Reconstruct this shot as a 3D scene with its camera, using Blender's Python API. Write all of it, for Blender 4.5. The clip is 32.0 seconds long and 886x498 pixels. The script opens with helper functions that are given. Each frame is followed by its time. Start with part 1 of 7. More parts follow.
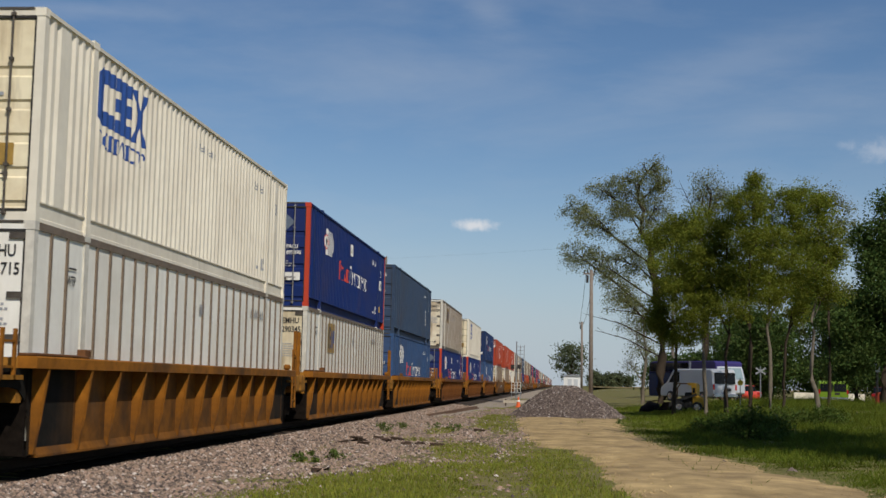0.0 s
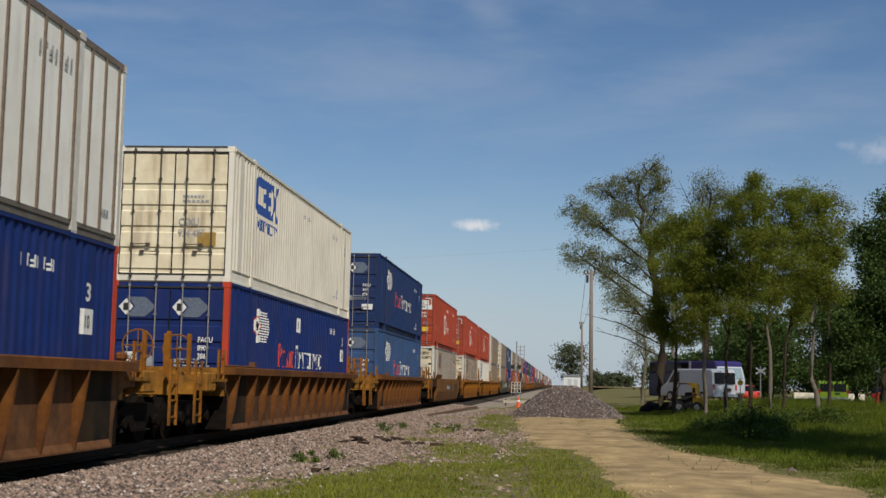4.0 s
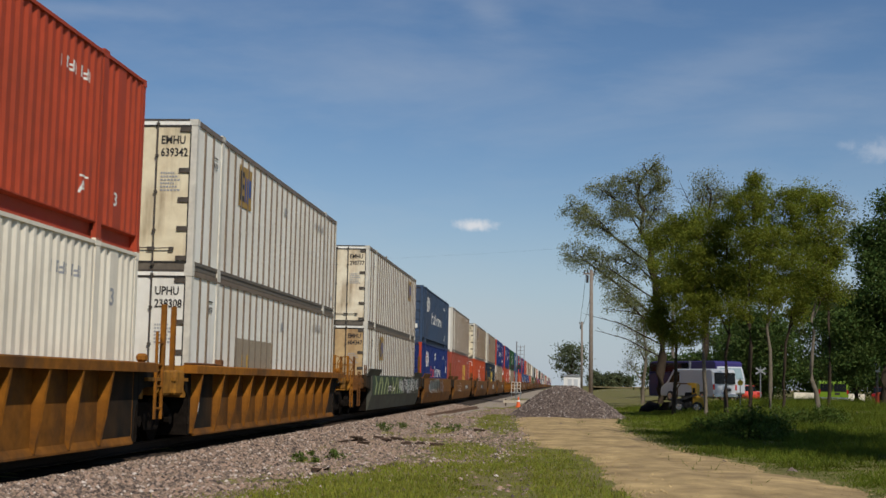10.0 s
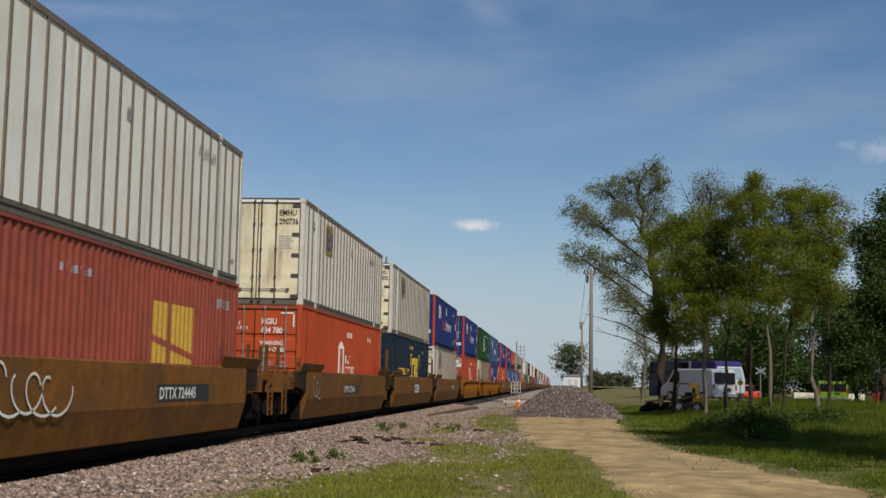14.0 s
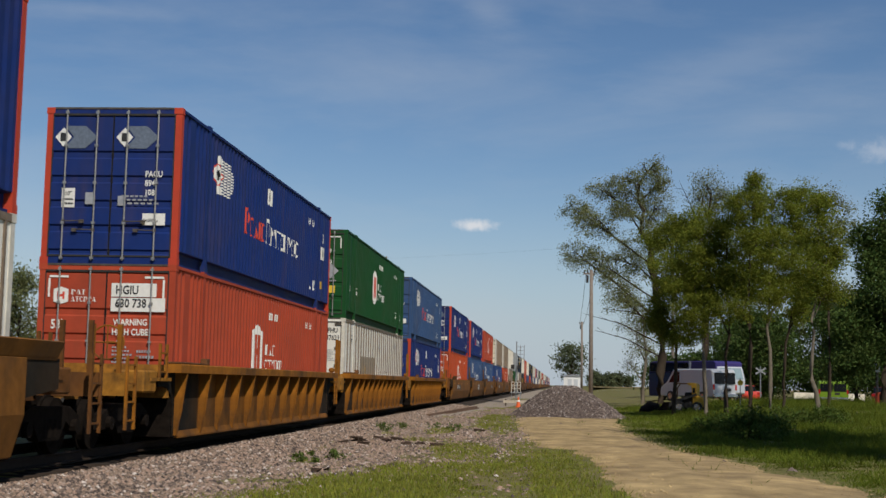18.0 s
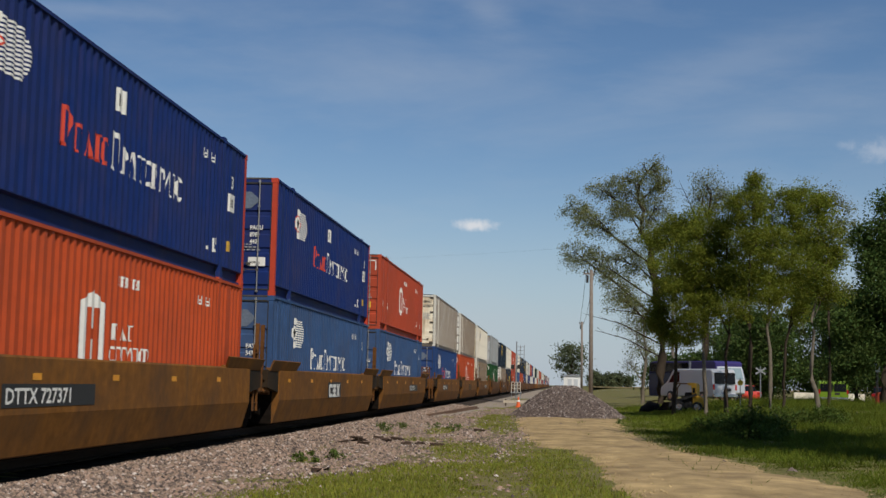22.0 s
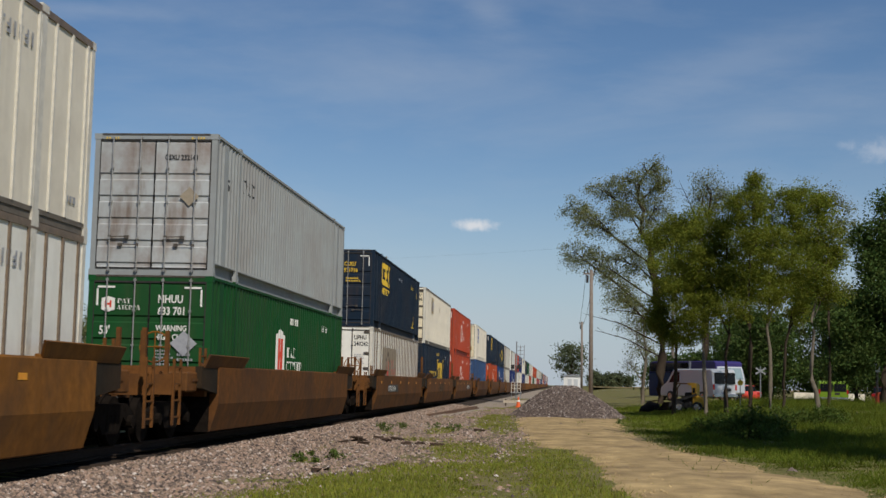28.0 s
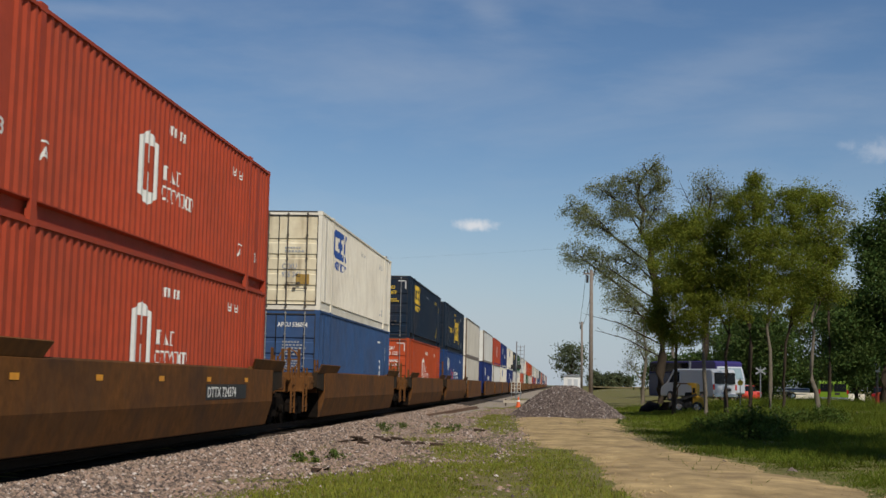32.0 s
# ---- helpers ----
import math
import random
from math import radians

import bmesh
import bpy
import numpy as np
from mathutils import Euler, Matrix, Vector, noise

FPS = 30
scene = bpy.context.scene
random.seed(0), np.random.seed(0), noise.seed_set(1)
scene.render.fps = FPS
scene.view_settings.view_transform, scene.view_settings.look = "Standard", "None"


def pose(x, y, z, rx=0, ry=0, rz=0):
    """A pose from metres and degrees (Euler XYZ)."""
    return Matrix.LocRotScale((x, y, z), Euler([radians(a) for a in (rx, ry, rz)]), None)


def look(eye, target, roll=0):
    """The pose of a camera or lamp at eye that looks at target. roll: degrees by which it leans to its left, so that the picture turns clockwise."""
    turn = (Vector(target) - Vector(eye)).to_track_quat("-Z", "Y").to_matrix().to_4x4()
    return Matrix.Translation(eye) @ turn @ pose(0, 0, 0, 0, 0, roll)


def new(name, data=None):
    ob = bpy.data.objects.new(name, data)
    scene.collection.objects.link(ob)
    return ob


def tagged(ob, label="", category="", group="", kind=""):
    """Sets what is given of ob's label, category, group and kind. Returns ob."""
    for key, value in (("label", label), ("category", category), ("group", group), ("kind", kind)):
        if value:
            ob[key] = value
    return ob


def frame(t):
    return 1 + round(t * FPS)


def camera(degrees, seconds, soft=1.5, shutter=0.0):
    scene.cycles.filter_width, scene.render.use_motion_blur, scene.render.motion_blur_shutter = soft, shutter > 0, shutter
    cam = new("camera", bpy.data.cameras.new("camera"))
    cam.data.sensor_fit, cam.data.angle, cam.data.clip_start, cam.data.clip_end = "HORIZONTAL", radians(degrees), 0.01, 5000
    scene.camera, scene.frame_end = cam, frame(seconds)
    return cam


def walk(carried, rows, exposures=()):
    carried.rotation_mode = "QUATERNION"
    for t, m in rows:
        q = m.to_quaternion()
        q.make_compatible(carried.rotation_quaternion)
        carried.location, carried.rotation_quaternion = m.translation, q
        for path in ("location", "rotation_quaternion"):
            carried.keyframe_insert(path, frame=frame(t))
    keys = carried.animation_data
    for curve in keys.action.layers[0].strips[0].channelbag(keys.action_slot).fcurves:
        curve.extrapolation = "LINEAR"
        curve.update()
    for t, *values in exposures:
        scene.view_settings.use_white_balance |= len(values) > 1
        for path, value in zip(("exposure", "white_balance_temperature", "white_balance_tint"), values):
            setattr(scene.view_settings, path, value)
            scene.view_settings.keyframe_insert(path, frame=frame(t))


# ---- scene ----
# The camera stands on a low tripod beside the line; z = 0 is the top of the rails.
EYE = Vector((0.0, 0.0, 1.18))
YAW, PITCH = radians(-5.097), radians(5.764)
cam = camera(37.02, 32.0, soft=1.5, shutter=0.06)
AHEAD = Vector((math.sin(YAW) * math.cos(PITCH), math.cos(YAW) * math.cos(PITCH), math.sin(PITCH)))
STAND = look(EYE, EYE + AHEAD, 1.241)
walk(cam, [(0.0, STAND), (32.0, STAND)], exposures=[(0.0, 0.0, 6450.0, 10.0), (32.0, 0.0, 6450.0, 10.0)])

# ---- world and sun ----
TO_SUN = Vector((0.36, -0.62, 0.70)).normalized()
world = bpy.data.worlds.new("sky")
scene.world = world
world.use_nodes = True


def node(tree, kind, **values):
    n = tree.nodes.new(kind)
    for k, v in values.items():
        if k in n.inputs:
            n.inputs[k].default_value = v
        else:
            setattr(n, k, v)
    return n


def sky():
    t = world.node_tree
    t.nodes.clear()
    out = t.nodes.new("ShaderNodeOutputWorld")
    bg = t.nodes.new("ShaderNodeBackground")
    bg.inputs["Strength"].default_value = 0.071
    tex = t.nodes.new("ShaderNodeTexSky")
    tex.sky_type, tex.sun_disc = "NISHITA", False
    tex.sun_elevation = math.asin(TO_SUN.z)
    tex.sun_rotation = math.atan2(TO_SUN.x, TO_SUN.y)
    tex.air_density, tex.dust_density, tex.ozone_density = 1.0, 0.0, 1.6
    co = t.nodes.new("ShaderNodeTexCoord")
    # thin cirrus streaks
    mp = t.nodes.new("ShaderNodeMapping")
    mp.inputs["Rotation"].default_value = (0.0, radians(-24), radians(8))
    mp.inputs["Scale"].default_value = (1.6, 1.6, 6.5)
    n1 = node(t, "ShaderNodeTexNoise", Scale=1.9, Detail=7.0, Roughness=0.58, Distortion=0.35)
    r1 = t.nodes.new("ShaderNodeValToRGB")
    r1.color_ramp.elements[0].position, r1.color_ramp.elements[1].position = 0.44, 0.70
    r1.color_ramp.elements[1].color = (0.22, 0.22, 0.22, 1)
    t.links.new(co.outputs["Generated"], mp.inputs["Vector"])
    t.links.new(mp.outputs["Vector"], n1.inputs["Vector"])
    t.links.new(n1.outputs["Fac"], r1.inputs["Fac"])
    mix = node(t, "ShaderNodeMix", data_type="RGBA")
    mix.inputs["B"].default_value = (7.0, 7.4, 8.0, 1)
    hue = node(t, "ShaderNodeHueSaturation", Saturation=1.17)
    tone = node(t, "ShaderNodeMix", data_type="RGBA", blend_type="MULTIPLY")
    tone.inputs["Factor"].default_value = 1.0
    tone.inputs["B"].default_value = (0.95, 0.95, 1.02, 1)
    t.links.new(tex.outputs["Color"], hue.inputs["Color"])
    t.links.new(hue.outputs["Color"], tone.inputs["A"])
    # pale haze low over the horizon
    sep = t.nodes.new("ShaderNodeSeparateXYZ")
    t.links.new(co.outputs["Generated"], sep.inputs[0])
    low = node(t, "ShaderNodeMapRange", interpolation_type="SMOOTHSTEP")
    low.inputs["From Min"].default_value, low.inputs["From Max"].default_value = 0.17, -0.03
    low.inputs["To Max"].default_value = 0.9
    t.links.new(sep.outputs["Z"], low.inputs["Value"])
    haze = node(t, "ShaderNodeMix", data_type="RGBA")
    haze.inputs["B"].default_value = (5.0, 6.3, 7.9, 1)
    t.links.new(low.outputs["Result"], haze.inputs["Factor"])
    t.links.new(tone.outputs["Result"], haze.inputs["A"])
    t.links.new(haze.outputs["Result"], mix.inputs["A"])
    t.links.new(r1.outputs["Color"], mix.inputs["Factor"])
    last = mix.outputs["Result"]
    # long wisps, each lying along a great circle
    def toward(px, py):
        return (STAND.to_3x3() @ Vector(((px - 784) / 2342.0, (441 - py) / 2342.0, -1))).normalized()
    for ax, ay, bx, by, wide, gain in ((1040, 190, 1568, 25, 0.030, 0.15), (1150, 285, 1568, 150, 0.028, 0.09), (0, 10, 320, 28, 0.010, 0.16), (800, -20, 920, 60, 0.020, 0.16)):
        a, b = toward(ax, ay), toward(bx, by)
        across, mid = a.cross(b).normalized(), (a + b).normalized()
        far = (a - mid).length
        d = node(t, "ShaderNodeVectorMath", operation="DOT_PRODUCT")
        d.inputs[1].default_value = across / wide
        t.links.new(co.outputs["Generated"], d.inputs[0])
        off = node(t, "ShaderNodeVectorMath", operation="SUBTRACT")
        off.inputs[1].default_value = mid
        t.links.new(co.outputs["Generated"], off.inputs[0])
        ln = node(t, "ShaderNodeVectorMath", operation="LENGTH")
        t.links.new(off.outputs[0], ln.inputs[0])
        run = node(t, "ShaderNodeMath", operation="MULTIPLY")
        run.inputs[1].default_value = 0.75 / far
        t.links.new(ln.outputs["Value"], run.inputs[0])
        both = node(t, "ShaderNodeCombineXYZ")
        t.links.new(d.outputs["Value"], both.inputs[0])
        t.links.new(run.outputs[0], both.inputs[1])
        reach = node(t, "ShaderNodeVectorMath", operation="LENGTH")
        t.links.new(both.outputs[0], reach.inputs[0])
        nz = node(t, "ShaderNodeTexNoise", Scale=14.0, Detail=6.0, Roughness=0.6)
        t.links.new(mp.outputs["Vector"], nz.inputs["Vector"])
        ad = node(t, "ShaderNodeMath", operation="MULTIPLY_ADD")
        ad.inputs[1].default_value = 0.9
        t.links.new(nz.outputs["Fac"], ad.inputs[0])
        t.links.new(reach.outputs["Value"], ad.inputs[2])
        mr = node(t, "ShaderNodeMapRange", interpolation_type="SMOOTHSTEP")
        mr.inputs["From Min"].default_value, mr.inputs["From Max"].default_value = 1.5, 0.35
        mr.inputs["To Max"].default_value = gain
        t.links.new(ad.outputs[0], mr.inputs["Value"])
        m2 = node(t, "ShaderNodeMix", data_type="RGBA")
        m2.inputs["B"].default_value = (7.6, 8.0, 8.6, 1)
        t.links.new(mr.outputs["Result"], m2.inputs["Factor"])
        t.links.new(last, m2.inputs["A"])
        last = m2.outputs["Result"]
    # two fair-weather puffs
    for (px, py, wx, wz, gain) in ((842, 399, 0.0165, 0.0046, 0.8), (1566, 267, 0.021, 0.0085, 0.28), (1498, 257, 0.008, 0.004, 0.14)):
        u, w = (px - 784) / 2342.0, (py - 441) / 2342.0
        way = (STAND.to_3x3() @ Vector((u, -w, -1))).normalized()
        sub = node(t, "ShaderNodeVectorMath", operation="SUBTRACT")
        sub.inputs[1].default_value = way
        nz = node(t, "ShaderNodeTexNoise", Scale=150.0, Detail=5.0, Roughness=0.6)
        t.links.new(co.outputs["Generated"], sub.inputs[0])
        t.links.new(co.outputs["Generated"], nz.inputs["Vector"])
        scl = node(t, "ShaderNodeVectorMath", operation="MULTIPLY")
        scl.inputs[1].default_value = (1 / wx, 1 / wx, 1 / wz)
        t.links.new(sub.outputs[0], scl.inputs[0])
        ln = node(t, "ShaderNodeVectorMath", operation="LENGTH")
        t.links.new(scl.outputs[0], ln.inputs[0])
        ad = node(t, "ShaderNodeMath", operation="MULTIPLY_ADD")
        ad.inputs[1].default_value, ad.inputs[2].default_value = 1.5, -0.75
        t.links.new(nz.outputs["Fac"], ad.inputs[0])
        ad2 = node(t, "ShaderNodeMath", operation="ADD")
        t.links.new(ad.outputs[0], ad2.inputs[0])
        t.links.new(ln.outputs["Value"], ad2.inputs[1])
        mr = node(t, "ShaderNodeMapRange", interpolation_type="SMOOTHSTEP")
        mr.inputs["From Min"].default_value, mr.inputs["From Max"].default_value = 1.25, 0.1
        mr.inputs["To Max"].default_value = gain
        t.links.new(ad2.outputs[0], mr.inputs["Value"])
        m2 = node(t, "ShaderNodeMix", data_type="RGBA")
        m2.inputs["B"].default_value = (10.5, 10.4, 10.5, 1)
        t.links.new(mr.outputs["Result"], m2.inputs["Factor"])
        t.links.new(last, m2.inputs["A"])
        last = m2.outputs["Result"]
    t.links.new(last, bg.inputs["Color"])
    t.links.new(bg.outputs["Background"], out.inputs["Surface"])


sky()
sun = new("sun", bpy.data.lights.new("sun", "SUN"))
sun.data.energy, sun.data.angle, sun.data.color = 3.7, radians(0.53), (1.0, 0.92, 0.80)
sun.matrix_world = look(TO_SUN * 100, (0, 0, 0))

# ---- materials ----
MATS = {}


def shade(name, color, rough=0.6, metal=0.0, grain=8.0, vary=0.25, stain=None, stain_scale=0.6, stain_amount=0.5,
          streak=0.0, bump=0.15, bump_scale=40.0, per_object=0.0, island=False, spec=0.5, leaf=0.0, stretch=None):
    """A painted or natural surface: base colour, fine grain, large stains, vertical streaks and a fine bump."""
    if name in MATS:
        return MATS[name]
    m = bpy.data.materials.new(name)
    MATS[name] = m
    m.use_nodes = True
    t = m.node_tree
    bsdf = t.nodes["Principled BSDF"]
    bsdf.inputs["Roughness"].default_value = rough
    bsdf.inputs["Metallic"].default_value = metal
    bsdf.inputs["Specular IOR Level"].default_value = spec
    co = t.nodes.new("ShaderNodeTexCoord")
    n1 = node(t, "ShaderNodeTexNoise", Scale=grain, Detail=6.0, Roughness=0.65)
    if stretch:
        mp0 = t.nodes.new("ShaderNodeMapping")
        mp0.inputs["Scale"].default_value = stretch
        t.links.new(co.outputs["Object"], mp0.inputs["Vector"])
        t.links.new(mp0.outputs["Vector"], n1.inputs["Vector"])
    else:
        t.links.new(co.outputs["Object"], n1.inputs["Vector"])
    dark = tuple(c * (1 - vary) for c in color)
    light = tuple(min(1.0, c * (1 + vary * 0.7)) for c in color)
    r = t.nodes.new("ShaderNodeValToRGB")
    r.color_ramp.elements[0].position, r.color_ramp.elements[1].position = 0.3, 0.72
    r.color_ramp.elements[0].color, r.color_ramp.elements[1].color = (*dark, 1), (*light, 1)
    t.links.new(n1.outputs["Fac"], r.inputs["Fac"])
    col = r.outputs["Color"]
    if stain:
        n2 = node(t, "ShaderNodeTexNoise", Scale=stain_scale, Detail=8.0, Roughness=0.62)
        t.links.new(co.outputs["Object"], n2.inputs["Vector"])
        r2 = t.nodes.new("ShaderNodeValToRGB")
        r2.color_ramp.elements[0].position, r2.color_ramp.elements[1].position = 0.44, 0.70
        r2.color_ramp.elements[1].color = (stain_amount,) * 3 + (1,)
        t.links.new(n2.outputs["Fac"], r2.inputs["Fac"])
        mx = node(t, "ShaderNodeMix", data_type="RGBA")
        mx.inputs["B"].default_value = (*stain, 1)
        t.links.new(r2.outputs["Color"], mx.inputs["Factor"])
        t.links.new(col, mx.inputs["A"])
        col = mx.outputs["Result"]
    if streak:
        mp = t.nodes.new("ShaderNodeMapping")
        mp.inputs["Scale"].default_value = (3.2, 3.2, 0.30)
        n3 = node(t, "ShaderNodeTexNoise", Scale=1.6, Detail=5.0, Roughness=0.6)
        t.links.new(co.outputs["Object"], mp.inputs["Vector"])
        t.links.new(mp.outputs["Vector"], n3.inputs["Vector"])
        r3 = t.nodes.new("ShaderNodeValToRGB")
        r3.color_ramp.elements[0].position, r3.color_ramp.elements[1].position = 0.47, 0.74
        r3.color_ramp.elements[1].color = (streak,) * 3 + (1,)
        t.links.new(n3.outputs["Fac"], r3.inputs["Fac"])
        n4 = node(t, "ShaderNodeTexNoise", Scale=0.75, Detail=3.0)
        t.links.new(co.outputs["Object"], n4.inputs["Vector"])
        mm = node(t, "ShaderNodeMapRange", interpolation_type="SMOOTHSTEP")
        mm.inputs["From Min"].default_value, mm.inputs["From Max"].default_value = 0.42, 0.62
        t.links.new(n4.outputs["Fac"], mm.inputs["Value"])
        mu = node(t, "ShaderNodeMath", operation="MULTIPLY")
        t.links.new(r3.outputs["Color"], mu.inputs[0])
        t.links.new(mm.outputs["Result"], mu.inputs[1])
        mx = node(t, "ShaderNodeMix", data_type="RGBA")
        mx.inputs["B"].default_value = (0.11, 0.06, 0.028, 1)
        t.links.new(mu.outputs[0], mx.inputs["Factor"])
        t.links.new(col, mx.inputs["A"])
        col = mx.outputs["Result"]
    if per_object or island:
        hs = t.nodes.new("ShaderNodeHueSaturation")
        if island:
            src = t.nodes.new("ShaderNodeNewGeometry").outputs["Random Per Island"]
        else:
            src = t.nodes.new("ShaderNodeObjectInfo").outputs["Random"]
        mr = node(t, "ShaderNodeMapRange")
        mr.inputs["To Min"].default_value, mr.inputs["To Max"].default_value = 1 - per_object, 1 + per_object
        t.links.new(src, mr.inputs["Value"])
        t.links.new(mr.outputs["Result"], hs.inputs["Value"])
        if island:
            mh = node(t, "ShaderNodeMath", operation="MULTIPLY_ADD")
            mw = node(t, "ShaderNodeMath", operation="WRAP")
            ms = node(t, "ShaderNodeMath", operation="MULTIPLY")
            ms.inputs[1].default_value = 7.31
            mw.inputs[1].default_value, mw.inputs[2].default_value = 1.0, 0.0
            mh.inputs[1].default_value, mh.inputs[2].default_value = 0.05, 0.475
            t.links.new(src, ms.inputs[0])
            t.links.new(ms.outputs[0], mw.inputs[0])
            t.links.new(mw.outputs[0], mh.inputs[0])
            t.links.new(mh.outputs[0], hs.inputs["Hue"])
        t.links.new(col, hs.inputs["Color"])
        col = hs.outputs["Color"]
    t.links.new(col, bsdf.inputs["Base Color"])
    if bump:
        nb = node(t, "ShaderNodeTexNoise", Scale=bump_scale, Detail=4.0)
        b = node(t, "ShaderNodeBump", Strength=bump, Distance=0.02)
        t.links.new(co.outputs["Object"], nb.inputs["Vector"])
        t.links.new(nb.outputs["Fac"], b.inputs["Height"])
        t.links.new(b.outputs["Normal"], bsdf.inputs["Normal"])
    if leaf:
        out = t.nodes["Material Output"]
        tr = t.nodes.new("ShaderNodeBsdfTranslucent")
        mxs = t.nodes.new("ShaderNodeMixShader")
        mxs.inputs[0].default_value = leaf
        t.links.new(col, tr.inputs["Color"])
        t.links.new(bsdf.outputs["BSDF"], mxs.inputs[1])
        t.links.new(tr.outputs["BSDF"], mxs.inputs[2])
        t.links.new(mxs.outputs["Shader"], out.inputs["Surface"])
    return m


RUST = (0.16, 0.075, 0.03)
GRIME = (0.055, 0.042, 0.03)


def paint(name, color, **kw):
    base = dict(rough=0.6, spec=0.16, grain=3.0, vary=0.13, stain=GRIME, stain_scale=0.45, stain_amount=0.28, streak=0.22, bump=0.08,
                bump_scale=9.0, per_object=0.09)
    base.update(kw)
    return shade(name, color, **base)


PAINT = {
    "blue": paint("bright_blue_paint", (0.008, 0.026, 0.135)),
    "greyblue": paint("faded_blue_paint", (0.038, 0.086, 0.20), vary=0.2, stain_amount=0.4),
    "slate": paint("dull_slate_blue_paint", (0.042, 0.072, 0.13), vary=0.2, stain_amount=0.45),
    "red": paint("red_paint", (0.40, 0.062, 0.028)),
    "orange": paint("orange_red_paint", (0.46, 0.070, 0.020)),
    "oldred": paint("faded_red_paint", (0.33, 0.075, 0.048), vary=0.22, stain_amount=0.4),
    "green": paint("green_paint", (0.007, 0.066, 0.016)),
    "mid": paint("mid_blue_paint", (0.017, 0.052, 0.165)),
    "deep": paint("deep_blue_paint", (0.013, 0.034, 0.112)),
    "navy": paint("dark_navy_paint", (0.007, 0.018, 0.036)),
    "cream": paint("cream_white_paint", (0.78, 0.73, 0.61), vary=0.07, stain=RUST, stain_amount=0.22),
    "white": paint("white_painted_sheet", (0.83, 0.82, 0.75), vary=0.06, stain=(0.36, 0.28, 0.18), stain_amount=0.28, streak=0.22),
    "grey": paint("light_grey_paint", (0.30, 0.32, 0.32), vary=0.1, stain=RUST, stain_amount=0.25),
}
PAINT["door"] = paint("yellowed_white_door", (0.78, 0.70, 0.50), vary=0.08, stain=(0.36, 0.21, 0.07), stain_scale=0.9, stain_amount=0.45, streak=0.7)
PAINT["grey_door"] = paint("rusted_grey_door", (0.40, 0.42, 0.42), vary=0.1, stain=(0.16, 0.08, 0.04), stain_scale=1.0, stain_amount=0.7, streak=0.9)
PAINT["tan_door"] = paint("rust_washed_tan_door", (0.50, 0.36, 0.19), vary=0.15, stain=(0.20, 0.085, 0.03), stain_scale=0.9, stain_amount=0.7, streak=0.9)
PAINT["rusty_door"] = paint("rust_streaked_door", (0.80, 0.73, 0.56), vary=0.1, stain=(0.42, 0.22, 0.06), stain_scale=0.9, stain_amount=0.6, streak=0.85)
POST = shade("dirty_brown_post", (0.17, 0.125, 0.085), rough=0.5, vary=0.3, streak=0.35, grain=5)
SHEETRAIL = shade("dirty_brown_rail", (0.13, 0.11, 0.085), rough=0.6, vary=0.3, streak=0.5, grain=5)
WPOST = shade("pale_grey_post", (0.62, 0.59, 0.51), rough=0.5, vary=0.2, streak=0.35, grain=5)
REDPOST = paint("red_corner_paint", (0.5, 0.06, 0.03))
HINGE = shade("dark_hinge_steel", (0.09, 0.075, 0.06), rough=0.6, metal=0.3, vary=0.4)
ROD = shade("galvanised_rod", (0.36, 0.35, 0.33), rough=0.45, metal=0.6, vary=0.3)
DARK = shade("black_rubber_steel", (0.022, 0.02, 0.018), rough=0.75, vary=0.4)
WHITEINK = shade("white_lettering", (0.74, 0.73, 0.68), rough=0.6, vary=0.1, grain=12)
REDINK = shade("red_lettering", (0.6, 0.06, 0.03), rough=0.6, vary=0.1)
BLUEINK = shade("blue_lettering", (0.02, 0.07, 0.28), rough=0.6, vary=0.1)
BLACKINK = shade("black_lettering", (0.02, 0.02, 0.02), rough=0.6, vary=0.1)
YELLOWINK = shade("yellow_lettering", (0.72, 0.48, 0.03), rough=0.6, vary=0.1)
ORANGEINK = shade("orange_reflector_tape", (0.72, 0.30, 0.02), rough=0.6, vary=0.2)
SOILINK = shade("soot_brown_panel", (0.032, 0.022, 0.014), rough=0.8, vary=0.35, spec=0.15)
DUSTINK = shade("dust_worn_blocks", (0.12, 0.075, 0.04), rough=0.8, vary=0.35, spec=0.15)
GOLDINK = shade("tarnished_gold_panel", (0.36, 0.22, 0.045), rough=0.6, vary=0.25)
FADEINK = shade("worn_pale_lettering", (0.30, 0.31, 0.33), rough=0.6, vary=0.3, grain=14)
FADEGOLD = shade("faded_gold_paint", (0.52, 0.31, 0.04), rough=0.6, vary=0.2)
TAILINK = shade("faded_blue_grey_stripes", (0.12, 0.15, 0.20), rough=0.6, vary=0.3, grain=20)
GREYINK = shade("grey_lettering", (0.32, 0.33, 0.35), rough=0.6, vary=0.2)
BROWNINK = shade("dull_tan_panel", (0.30, 0.25, 0.18), rough=0.7, vary=0.2)
CAR_YELLOW = paint("weathered_yellow_steel", (0.285, 0.108, 0.011), vary=0.35, stain=(0.05, 0.026, 0.013), stain_scale=0.8,
                   stain_amount=0.85, streak=0.65, grain=4, rough=0.7, bump=0.15)
# Sooty plate, coloured darker than the ribs for the shade under the sill.
PLATE_YELLOW = paint("sooty_shaded_yellow_plate", (0.19, 0.074, 0.010), vary=0.4, stain=(0.03, 0.019, 0.012), stain_scale=0.8,
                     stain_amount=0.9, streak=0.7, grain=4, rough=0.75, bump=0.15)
# Rusty version with that shade in its colour; on corner guides it is grime.
PLATE_RUSTY = paint("sooty_shaded_rusty_plate", (0.15, 0.066, 0.026), vary=0.4, stain=(0.03, 0.018, 0.012), stain_scale=1.1,
